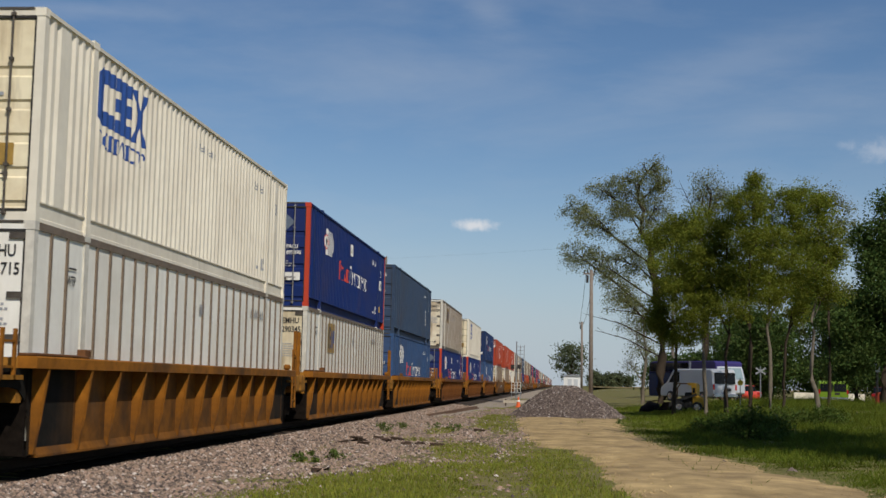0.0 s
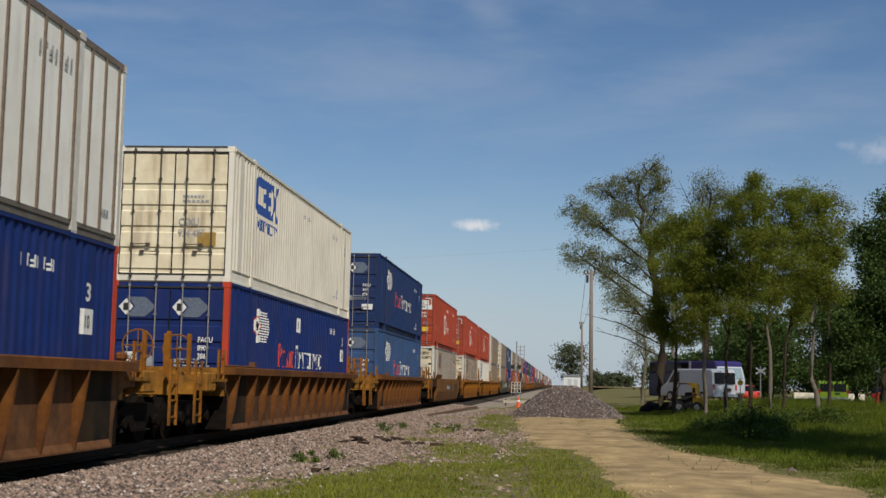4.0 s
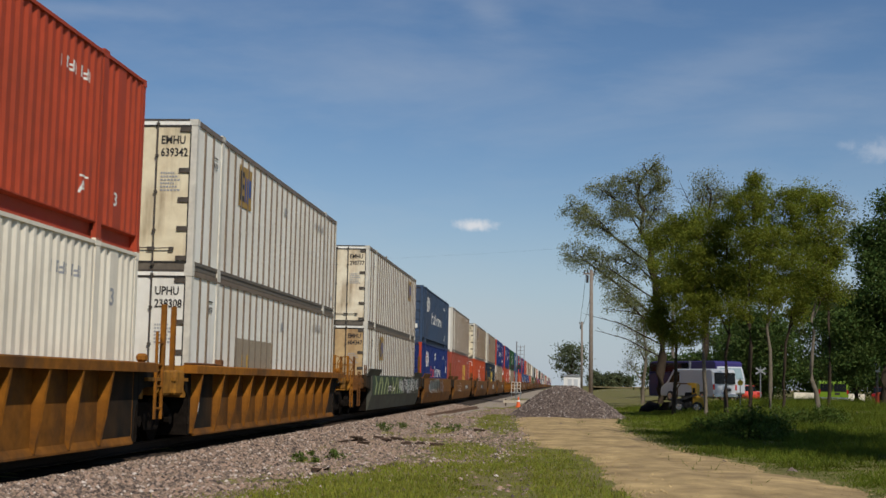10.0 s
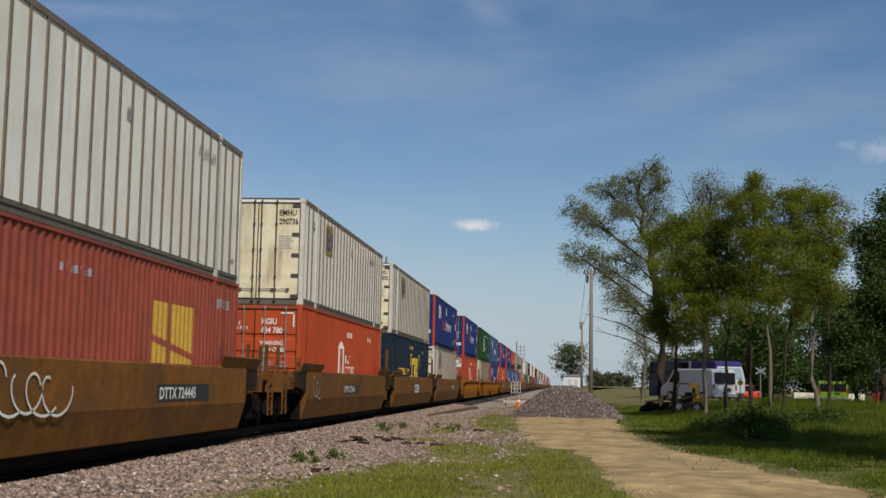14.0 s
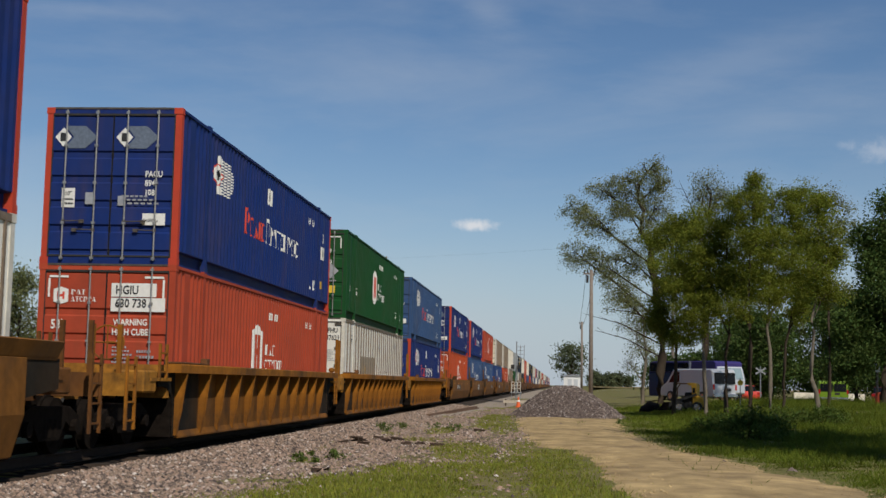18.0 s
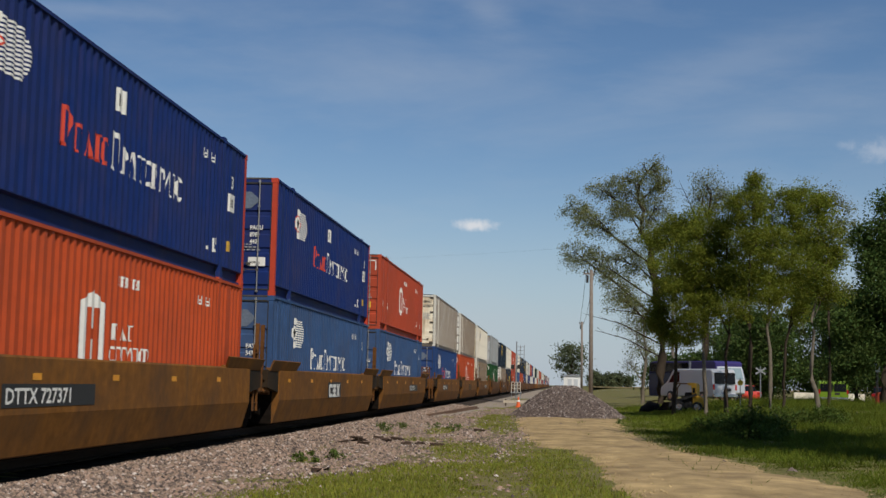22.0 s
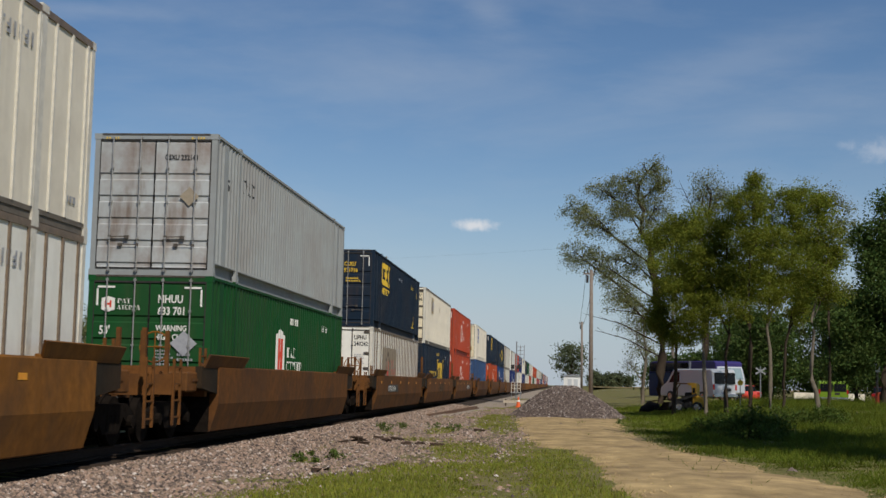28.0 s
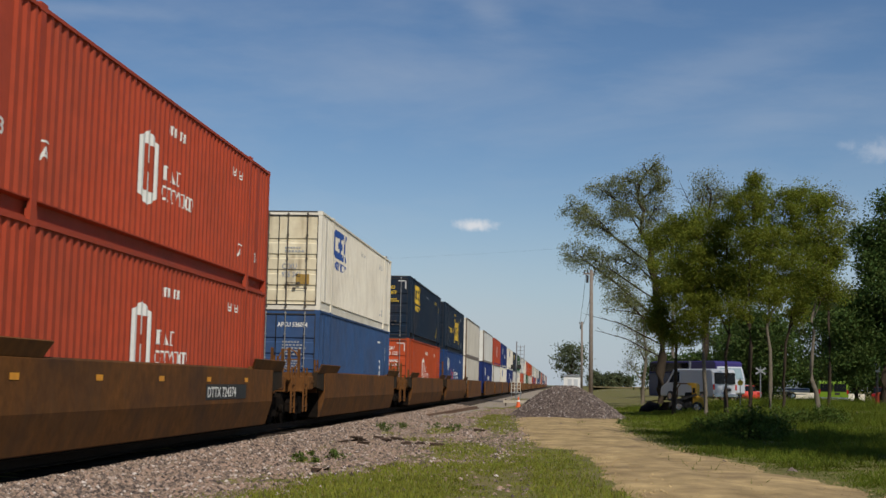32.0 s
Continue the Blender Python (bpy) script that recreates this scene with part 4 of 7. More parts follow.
        f.rotation_euler = (0, 0, math.pi * s)
    for dy in (-0.89, 0.89):
        w = part("wheelset", wheelset_mesh(), None, t)
        w.location = (0, dy, 0.42)
        WHEELSETS.append((w, parent, y + dy, dy))
    return t


def ladder(parent, mat, x, y, z0, z1, w=0.42, rungs=4):
    def make():
        bm = bmesh.new()
        for dy in (-w / 2, w / 2):
            box(bm, -0.02, 0.02, dy - 0.03, dy + 0.03, 0, z1 - z0)
        for i in range(rungs):
            z = (z1 - z0) * (i + 0.5) / rungs
            box(bm, -0.015, 0.015, -w / 2, w / 2, z - 0.015, z + 0.015)
        return mesh_of("ladder", bm, mat)
    o = part("ladder", cached(("ladder", mat.name, w, z0, z1, rungs), make), None, parent)
    o.location = (x, y, z0)


def brake_wheel(parent, x, y, z):
    def make():
        bm = bmesh.new()
        n = 18
        rim = []
        for i in range(n):
            a = 6.2832 * i / n
            rim.append([bm.verts.new(((0.28 + 0.016 * math.cos(k * 1.2566)) * math.cos(a), 0.016 * math.sin(k * 1.2566), (0.28 + 0.016 * math.cos(k * 1.2566)) * math.sin(a))) for k in range(5)])
        for i in range(n):
            p, q = rim[i], rim[(i + 1) % n]
            for k in range(5):
                bm.faces.new((p[k], p[(k + 1) % 5], q[(k + 1) % 5], q[k]))
        for i in range(4):
            a = i * math.pi / 2
            tube(bm, (0, 0, 0), (0.28 * math.cos(a), 0, 0.28 * math.sin(a)), 0.012, n=5)
        tube(bm, (0, 0, 0), (0, 0.3, 0), 0.03, n=6)
        return mesh_of("brake_wheel", bm, CAR_YELLOW)
    o = part("brake_wheel", cached("brake_wheel", make), None, parent)
    o.location = (x, y, z)


def well_car(style, mat, near_end, far_end, detail, marks=()):
    """One well of the train. An open end carries its own truck and coupler; a joined end shares the truck of the next well."""
    words = {"ribbed": "ribbed orange-yellow steel railway well car", "smooth": "smooth brown steel railway well car"}[style]
    if mat is CAR_RUSTY:
        words = "ribbed rusty brown steel railway well car"
    if mat is CAR_GREY:
        words = "grey-green steel railway well car covered with graffiti"
    car = new("well_car")
    tagged(car, words + " carrying two stacked containers", "rail car", "well cars of the train")
    y0, y1 = -0.30, LEN + 0.30
    iron = CAR_YELLOW if mat is CAR_RUSTY else mat if style == "ribbed" else CAR_DARK
    if detail < 1:
        for s in (1, -1):
            part("side_plate", boxes_mesh(("far_side_plate",), mat, (-0.06, 0.06, y0, y1, LOW, SILL)), None, car).location = (s * 1.46, 0, 0)
        part("well_floor", boxes_mesh(("far_floor",), UNDER, (-1.4, 1.4, y0, y1, LOW, 0.30)), None, car)
        part("end_platform", boxes_mesh(("far_platform", near_end, far_end), mat, (-0.5, 0.5, -3.0 if near_end else -1.2, -0.3, 0.8, 1.15), (-0.5, 0.5, LEN + 0.3, LEN + (3.0 if far_end else 1.2), 0.8, 1.15)), None, car)
        if near_end:
            truck(car, -1.95, 0)
        truck(car, LEN + (1.95 if far_end else 1.62), 0)
        return car
    for s in (1, -1):
        def flip(o):
            if s < 0:
                o.rotation_euler = (0, 0, math.pi)
                o.location = (0, LEN, 0)
        if style == "ribbed":
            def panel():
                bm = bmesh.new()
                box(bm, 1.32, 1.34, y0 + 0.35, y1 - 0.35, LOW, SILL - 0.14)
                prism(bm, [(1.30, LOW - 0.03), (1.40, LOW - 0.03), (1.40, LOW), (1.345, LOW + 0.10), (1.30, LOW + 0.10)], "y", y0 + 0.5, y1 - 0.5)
                # the plate's colour carries the sill's shade besides its dirt
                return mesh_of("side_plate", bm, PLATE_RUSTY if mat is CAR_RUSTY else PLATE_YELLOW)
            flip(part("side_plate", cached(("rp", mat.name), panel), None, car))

            def sill():
                bm = bmesh.new()
                prism(bm, [(1.31, SILL - 0.16), (1.585, SILL - 0.16), (1.59, SILL - 0.02), (1.57, SILL), (1.31, SILL)], "y", y0 - 0.1, y1 + 0.1)
                return mesh_of("top_sill", bm, mat)
            flip(part("top_sill", cached(("rs", mat.name), sill), None, car))

            def fin():
                bm = bmesh.new()
                prism(bm, [(1.34, LOW + 0.02), (1.40, LOW + 0.02), (1.49, 0.55), (1.565, SILL - 0.16), (1.34, SILL - 0.16)], "y", -0.012, 0.012)
                prism(bm, [(1.40, LOW + 0.02), (1.41, LOW + 0.02), (1.575, SILL - 0.16), (1.565, SILL - 0.16)], "y", -0.035, 0.035)
                return mesh_of("rib", bm, mat)
            fm = cached(("fin", mat.name), fin)
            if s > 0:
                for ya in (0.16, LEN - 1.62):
                    # black panel with brown mottling at either end of the side
                    on_side("black_panel", [quad(ya, ya + 1.45, LOW + 0.06, SILL - 0.17)], BLACKPLATE, car, [(0.0, 1.343), (LEN, 1.343)])
            for yy in [0.07] + [1.72 + 1.265 * k for k in range(11)]:
                o = part("rib", fm, None, car)
                o.location = (0, yy, 0)
                if s < 0:
                    o.rotation_euler = (0, 0, math.pi)
        else:
            def panel():
                bm = bmesh.new()
                prism(bm, [(1.33, LOW), (1.37, LOW + 0.02), (1.52, 0.66), (1.52, SILL - 0.03), (1.50, SILL), (1.34, SILL), (1.34, SILL - 0.02)], "y", y0 + 0.25, y1 - 0.25)
                return mesh_of("side_plate", bm, mat)
            flip(part("side_plate", cached(("sp", mat.name), panel), None, car))

            def cheek():
                # sloped end piece that runs up to the truck
                bm = bmesh.new()
                prism(bm, [(y0 + 0.246, 0.86), (y0 + 0.246, SILL - 0.02), (y0 - 0.95, SILL - 0.02), (y0 - 0.95, 0.98)], "x", 1.36, 1.49)
                return mesh_of("end_cheek", bm, DARKCHEEK)
            for e in (0, 1):
                o = part("end_cheek", cached(("ck", mat.name, s * (1 if e == 0 else -1)), cheek), None, car)
                if s > 0 and e == 1:
                    o.location, o.scale = (0, LEN, 0), (1, -1, 1)
                elif s < 0 and e == 0:
                    o.scale = (-1, 1, 1)
                elif s < 0:
                    o.location, o.rotation_euler = (0, LEN, 0), (0, 0, math.pi)

            def ear():
                bm = bmesh.new()
                prism(bm, [(-1.1, 0.0), (2.0, 0.0), (2.15, 0.24), (-1.1, 0.24)], "x", -0.02, 0.02)
                box(bm, -0.10, 0.02, -1.1, 2.0, -0.03, 0.01)
                return mesh_of("guide_ear", bm, mat)
            em = cached(("ear", mat.name), ear)
            for e in (0, 1):
                o = part("guide_ear", em, None, car)
                o.location = (s * 1.50, 0.0 if e == 0 else LEN, SILL - 0.01)
                o.rotation_euler = (0, radians(24) * s, 0)
                if e == 1:
                    o.scale = (1, -1, 1)
    if style == "ribbed":
        guide = boxes_mesh(("corner_guide",), PLATE_RUSTY, (1.32, 1.575, -0.4, 1.5, SILL, SILL + 0.04), (1.42, 1.54, 1.44, 1.7, SILL + 0.0, SILL + 0.13), bevel=0.012)
        g2 = boxes_mesh(("corner_guide_small",), mat, (1.40, 1.55, -0.12, 0.12, SILL, SILL + 0.14), bevel=0.04)
        o = part("corner_guide", guide, None, car)
        o = part("corner_guide", g2, None, car)
        o.location = (0, LEN - 0.15, 0)
    part("well_floor", boxes_mesh(("well_floor",), UNDER, (-1.33, 1.33, y0 + 0.35, y1 - 0.35, LOW - 0.02, LOW + 0.08), (-1.25, 1.25, 0.0, LEN, 0.2, 0.30)), None, car)
    # ends: platform, wheel arch plates, ladders
    for e, open_end in ((0, near_end), (1, far_end)):
        sgn = -1 if e == 0 else 1
        base = 0.0 if e == 0 else LEN
        reach = 3.05 if open_end else 1.25

        def Y(d):
            return base + sgn * d
        bm = bmesh.new()
        for x0, x1 in ((-0.45, 0.45),):
            a, b = sorted((Y(0.2), Y(reach)))
            box(bm, x0, x1, a, b, 0.78, 1.12)
        a, b = sorted((Y(0.25), Y(0.42)))
        box(bm, -1.33, 1.33, a, b, 0.80, SILL - 0.02)
        a, b = sorted((Y(0.42), Y(min(reach, 1.6))))
        box(bm, -1.42, 1.42, a, b, 1.10, 1.16)
        soiled = CAR_END if style == "ribbed" else CAR_DARK
        part("end_platform", bm, soiled, car)
        part("end_bulkhead", boxes_mesh(("end_bulkhead",), UNDER, (-1.345, 1.345, -0.03, 0.03, LOW, 1.22)), None, car).location = (0, Y(0.12), 0)
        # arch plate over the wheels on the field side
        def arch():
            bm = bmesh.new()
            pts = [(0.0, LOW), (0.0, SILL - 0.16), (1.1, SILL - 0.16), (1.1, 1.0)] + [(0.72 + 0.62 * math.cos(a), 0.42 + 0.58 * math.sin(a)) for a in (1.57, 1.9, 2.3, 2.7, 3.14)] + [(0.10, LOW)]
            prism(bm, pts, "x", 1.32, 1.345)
            # plate is black on yellow cars, dark rusty brown on rusty ones
            return mesh_of("wheel_arch", bm, PLATE_RUSTY if mat is CAR_RUSTY else BLACKPLATE)
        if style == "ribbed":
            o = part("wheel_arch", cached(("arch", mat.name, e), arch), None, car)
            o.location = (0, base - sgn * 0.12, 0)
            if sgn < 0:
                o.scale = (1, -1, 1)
        if open_end:
            truck(car, Y(1.95), detail)
            part("coupler", boxes_mesh(("coupler",), UNDER, (-0.14, 0.14, -0.33, 0.33, 0.70, 0.98), (-0.2, 0.2, -0.62, -0.3, 0.66, 1.02)), None, car).location = (0, Y(reach + 0.3), 0)
            post = boxes_mesh(("end_post",), iron, (-0.035, 0.035, -0.04, 0.04, 1.1, 2.0))
            for x in (1.30, 0.85):
                part("end_post", post, None, car).location = (x, Y(2.95), 0)
            part("end_sill", boxes_mesh(("end_sill",), soiled, (-1.45, 1.45, -0.08, 0.08, 0.86, 1.22)), None, car).location = (0, Y(3.0), 0)
            part("cross_box", boxes_mesh(("cross_box",), soiled, (0.85, 1.40, -0.35, 0.35, 0.9, 1.28), bevel=0.03), None, car).location = (0, Y(1.6), 0)
            ladder(car, iron, 1.46, Y(2.8), 0.32, 1.5)
            ladder(car, iron, 1.40, Y(0.9), 1.1, 1.75, 0.4, 2)
            if e == 0 or style == "ribbed":
                brake_wheel(car, 0.9, Y(2.4), 1.72)
            hose = bmesh.new()
            tube(hose, (0.5, Y(3.2), 0.8), (0.45, Y(3.5), 0.4), 0.03, n=6)
            part("air_hose", hose, DARK, car)
        elif e == 1:
            truck(car, Y(1.62), detail)
            ladder(car, iron, 1.42, Y(1.0), 0.45, 1.95, 0.36, 4)
            post = boxes_mesh(("mid_post",), iron, (-0.04, 0.04, -0.05, 0.05, 0.9, 2.45))
            part("end_post", post, None, car).location = (1.36, Y(1.35), 0)
            part("hub_casting", boxes_mesh(("hub_casting",), soiled, (0.55, 1.42, -0.28, 0.28, 0.85, 1.3), bevel=0.04), None, car).location = (0, Y(1.5), 0)
        else:
            part("hub_casting", boxes_mesh(("hub_casting",), soiled, (0.55, 1.42, -0.28, 0.28, 0.85, 1.3), bevel=0.04), None, car).location = (0, Y(0.95), 0)
            post = boxes_mesh(("mid_post",), iron, (-0.04, 0.04, -0.05, 0.05, 0.9, 2.45))
            part("end_post", post, None, car).location = (1.30, Y(1.1), 0)
    # stencils
    wall = [(y0 + 0.25, 1.524), (y1 - 0.25, 1.524)] if style == "smooth" else None
    if detail >= 1:
        for m in marks:
            kind, u = m[0], m[1]
            prof = wall or [(0.0, 1.345), (LEN, 1.345)]
            if kind == "plate":
                on_side("number_panel", [quad(u, u + 3.3, 0.75, 1.05)], BLACKINK, car, prof)
                wide = [[(a * 1.72, b) for a, b in q] for q in letters(m[2], 0.28)]
                on_side("number", shift(wide, u + 0.1, 0.8), WHITEINK, car, prof, proud=0.006)
            elif kind == "logo":
                worn = len(m) < 3
                on_side("logo_panel", [quad(u, u + 2.3, 0.66, 1.12)], SOILINK if worn else BLACKINK, car, prof)
                lg = triple_block(u + 0.15, 0.68, 0.6, 0.38)
                on_side("logo", lg, DUSTINK if worn else WHITEINK, car, prof, proud=0.006)
            elif kind == "numeral":
                on_side("stencil", shift(letters(m[2], 0.36), u, 0.45), BLACKINK, car, prof)
            elif kind == "stencil":
                on_side("stencil", shift(letters(m[2], 0.28), u, 0.5), WHITEINK, car, prof, proud=0.006)
            elif kind == "reflect":
                on_side("reflector", [quad(y, y + 0.3, 1.1, 1.19) for y in np.arange(0.95, LEN - 1, 3.1)], ORANGEINK, car, prof)
            elif kind == "stripes":
                rng = random.Random(m[2])
                pale = shade("pale_green_spray", (0.30, 0.34, 0.15), vary=0.3, rough=0.8)
                dark = shade("dark_green_spray", (0.025, 0.05, 0.018), vary=0.3)
                fields = [[(u - 0.1, 0.67), (u + 4.6, 0.67), (u + 4.9, 1.38), (u - 0.1, 1.38)]]
                on_side("graffiti", fields, dark, car, prof, proud=0.003)
                slants = []
                for k in range(5):
                    a = u + 0.3 + k * 0.85
                    slants.append([(a, 0.68), (a + 0.28, 0.68), (a + 0.75, 1.1), (a + 0.5, 1.2)])
                    slants.append([(a + 0.55, 1.3), (a + 0.75, 1.1), (a + 1.0, 1.1), (a + 0.8, 1.34)] if k % 2 else [(a + 0.1, 1.36), (a + 0.3, 1.36), (a + 0.62, 1.14), (a + 0.45, 1.1)])
                on_side("graffiti", slants, pale, car, prof, proud=0.008)
            elif kind == "tag":
                rng = random.Random(m[2])
                ink = {"w": WHITEINK, "g": GREYINK}[m[3]]
                on_side("graffiti", zigzag(rng, u, m[4]) if m[4] > 6.5 else scrawl(rng, u, m[4]), ink, car, prof, proud=0.018)
                if m[4] >= 5:
                    sprays = ([], [], [], [])
                    for k in range(int(m[4] / 0.36)):
                        a = u + k * 0.36 + rng.uniform(-0.2, 0.2)
                        z = rng.uniform(0.68, 0.95)
                        q = [(a, z), (a + rng.uniform(0.5, 0.9), z + rng.uniform(-0.1, 0.1)), (a + rng.uniform(0.7, 1.2), z + rng.uniform(0.3, 0.55)), (a + rng.uniform(-0.1, 0.2), z + rng.uniform(0.25, 0.5))]
                        sprays[k % 4].append([(min(max(y, 0.3), LEN - 0.3), min(max(zz, 0.68), 1.36)) for y, zz in q])
                    inks = (GREYINK, shade("dull_teal_spray", (0.03, 0.10, 0.075), vary=0.3), shade("dark_green_spray", (0.025, 0.05, 0.018), vary=0.3), shade("black_violet_spray", (0.02, 0.013, 0.02), vary=0.3))
                    for k in range(4):
                        on_side("graffiti", sprays[k], inks[k], car, prof, proud=0.004 + 0.003 * k)
    return car


def ribbon(a, b, w):
    d = Vector((b[0] - a[0], b[1] - a[1]))
    d = Vector((-d.y, d.x)).normalized() * w
    return [(a[0] - d.x, a[1] - d.y), (b[0] - d.x, b[1] - d.y), (b[0] + d.x, b[1] + d.y), (a[0] + d.x, a[1] + d.y)]


def zigzag(rng, u, width):
    """Tall angular strokes that cross and turn, as ribbons in (y, z)."""
    out, at, up = [], (u, 0.75), True
    while at[0] < u + width:
        to = (at[0] + rng.uniform(-0.06, 0.34), rng.uniform(1.18, 1.36) if up else rng.uniform(0.68, 0.86))
        out.append(ribbon(at, to, 0.022))
        if rng.random() < 0.35:
            out.append(ribbon((at[0] + 0.16, at[1]), (to[0] + 0.16, to[1]), 0.016))
        at, up = to, not up
    return out


def scrawl(rng, u, width):
    """Loose looping strokes, as ribbons in (y, z)."""
    out, n = [], int(width / 0.55)
    for i in range(n):
        cx, cz = u + i * 0.55 + rng.uniform(-0.1, 0.1), 0.95 + rng.uniform(-0.08, 0.08)
        a, b = rng.uniform(0.25, 0.42), rng.uniform(0.22, 0.34)
        s, e = rng.uniform(0, 2), rng.uniform(4.5, 7.0)
        last = None
        for k in range(15):
            t = s + (e - s) * k / 14
            p = (cx + a * math.cos(t) + 0.12 * t, cz + b * math.sin(t))
            if last:
                d = Vector((p[0] - last[0], p[1] - last[1]))
                if d.length > 1e-4:
                    d = Vector((-d.y, d.x)).normalized() * 0.02
                    out.append([(last[0] - d.x, last[1] - d.y), (p[0] - d.x, p[1] - d.y), (p[0] + d.x, p[1] + d.y), (last[0] + d.x, last[1] + d.y)])
            last = p
    return out


# ---- the train ----
TRACK_X = -(7.01 + HALF)
# upper box, its door code, lower box, its door code, car style, paint, joined to the next well
SB, SG, SW, SM = "stack_blue", "stack_grey", "stack_white", "stack_mid"
HR, HO, HG = "hex_red", "hex_orange", "hex_green"
CW, CN, CB = "block_white", "block_navy", "bracket_navy"
GW, GF, UW, PW, CS = "gold_white", "gold_far", "hub_white", "sheet_white", "cream_sheet"
R, S = "ribbed", "smooth"
Yl, Rb, Br, Dk, Gy = CAR_YELLOW, CAR_RUSTY, CAR_BROWN, CAR_DARK, CAR_GREY
CONSIST = [
    (CW, ("CSXU", "936020"), PW, ("UPHU", "235715"), R, Yl, 1, ()),
    (SB, ("PACU", "895 390"), GW, ("EMHU", "290345"), R, Yl, 1, (("stencil", 0.45, "25T"),)),
    ("plain_slate", ("APCU 538166",), SG, ("PATU", "542", "223"), R, Yl, 0, (("stencil", 0.45, "25T"),)),
    (GW, ("EMHU", "685300"), SB, ("PACU", "890", "480"), R, Rb, 0, ()),
    (CW, ("CSXU", "934 487"), SB, ("PACU", "890", "386"), R, Rb, 0, ()),
    ("stack_deep", ("PATU", "545", "056"), SG, ("PATU", "543", "424"), R, Rb, 0, ()),
    (HR, ("UPHU", "200496"), GW, ("EMHU", "636875"), S, Br, 0, (("plate", 6.2, "DTTX 64712"), ("logo", 12.2))),
    (HR, ("HGIU", "630 732"), GW, ("EMHU", "231321"), R, Yl, 1, ()),
    (HR, ("HGIU", "634 940"), CW, ("CSXU", "935873"), R, Yl, 1, (("stencil", 0.45, "25T"),)),
    (GW, ("EMHU", "639342"), UW, ("UPHU", "238308"), R, Yl, 0, (("stencil", 0.45, "57"),)),
    (GF, ("EMHU", "290777"), GW, ("EMHU", "604347"), S, Gy, 1, (("plate", 4.6, "DTTX 724445"), ("stripes", 0.4, 8), ("stripes", 5.4, 9), ("tag", 8.2, 5, "w", 7.2))),
    (SW, ("PATU", "544", "362"), SB, ("PACU", "898", "028"), S, Br, 1, (("tag", 2.2, 11, "w", 6.0), ("tag", 8.6, 12, "g", 2.5), ("numeral", 1.1, "53"))),
    (PW, (), "old_red", (), S, Br, 0, (("tag", 2.5, 15, "w", 3.0), ("plate", 9.8, "DTTX 724445"))),
    (GW, ("EMHU", "290736"), HO, ("HGIU", "634 780"), S, Br, 1, (("plate", 6.0, "DTTX 727441"), ("tag", 0.6, 19, "g", 1.5))),
    (GW, ("EMHU", "635032"), CB, ("CSXU", "935 410"), S, Br, 1, (("logo", 7.4, "w"),)),
    (SB, ("PACU", "898", "748"), GW, ("EMHU", "638718"), S, Br, 0, (("plate", 9.7, "DTTX 727740"), ("numeral", 0.5, "53"))),
    (SB, ("PACU", "894", "108"), HR, ("HGIU", "630 738"), R, Yl, 1, ()),
    (HG, ("NHUU", "633 799"), UW, ("UPHU", "237621"), R, Yl, 1, (("stencil", 0.45, "25T"),)),
    (SG, ("PATU", "542", "072"), SB, ("PACU", "895", "281"), R, Yl, 0, ()),
    (SB, ("PACU", "896", "206"), HO, ("HGIU", "637 395"), S, Br, 1, (("plate", 3.1, "DTTX 727371"), ("reflect", 0))),
    (SB, ("PACU", "898", "440"), SG, ("PATU", "543", "110"), S, Br, 1, (("logo", 6.8, "w"), ("reflect", 0))),
    (HR, ("HGIU", "631 780"), SG, ("PATU", "545", "702"), S, Br, 0, (("plate", 9.0, "DTTX 727371"), ("reflect", 0))),
    (PW, ("EMHU", "835873"), SM, ("PATU", "544", "855"), S, Br, 1, (("plate", 3.3, "DTTX 727122"), ("reflect", 0))),
    (PW, ("APCU", "536694"), HO, ("HGIU", "632 216"), S, Br, 1, (("logo", 6.5), ("reflect", 0))),
    (CS, ("EMHU", "830564"), GW, ("EMHU", "635325"), S, Br, 0, (("plate", 9.0, "DTTX 727112"), ("reflect", 0))),
    ("plain_grey", ("CSXU 232143",), HG, ("NHUU", "633 701"), S, Dk, 0, ()),
    (CN, ("CSXU", "931716"), UW, ("UPHU", "240242"), S, Dk, 1, (("plate", 3.1, "DTTX 724374"), ("reflect", 0))),
    (CS, ("EMHU", "639995"), CB, ("CSXU", "937 204"), S, Dk, 1, (("logo", 6.8), ("reflect", 0))),
    (HR, ("HGIU", "636 854"), HR, ("HGIU", "637 821"), S, Dk, 0, (("plate", 10.2, "DTTX 724374"), ("reflect", 0))),
    (CW, ("CSXU", "935 343"), "plain_blue", ("APCU 536094",), S, Dk, 0, ()),
    (CN, ("CSXU", "931677"), HO, ("HGIU", "633 122"), S, Dk, 1, ()),
    (CB, ("CSXU", "931 402"), SM, ("PACU", "891", "604"), S, Dk, 1, ()),
    (CS, (), CS, (), S, Dk, 0, ()),
    (PW, (), SB, (), S, Dk, 1, ()),
    (HR, (), PW, (), S, Dk, 1, ()),
    (SB, (), CW, (), S, Dk, 0, ()),
    (CW, (), SB, (), S, Dk, 1, ()),
    (CN, (), PW, (), R, Yl, 1, ()),
    (HG, (), CW, (), R, Yl, 0, ()),
    (PW, (), HO, (), S, Br, 1, ()),
    (CW, (), PW, (), S, Br, 1, ()),
    (HR, (), HG, (), S, Br, 0, ()),
    (HO, (), PW, (), S, Br, 1, ()),
]
for i in range(22):
    pick = random.Random(40 + i)
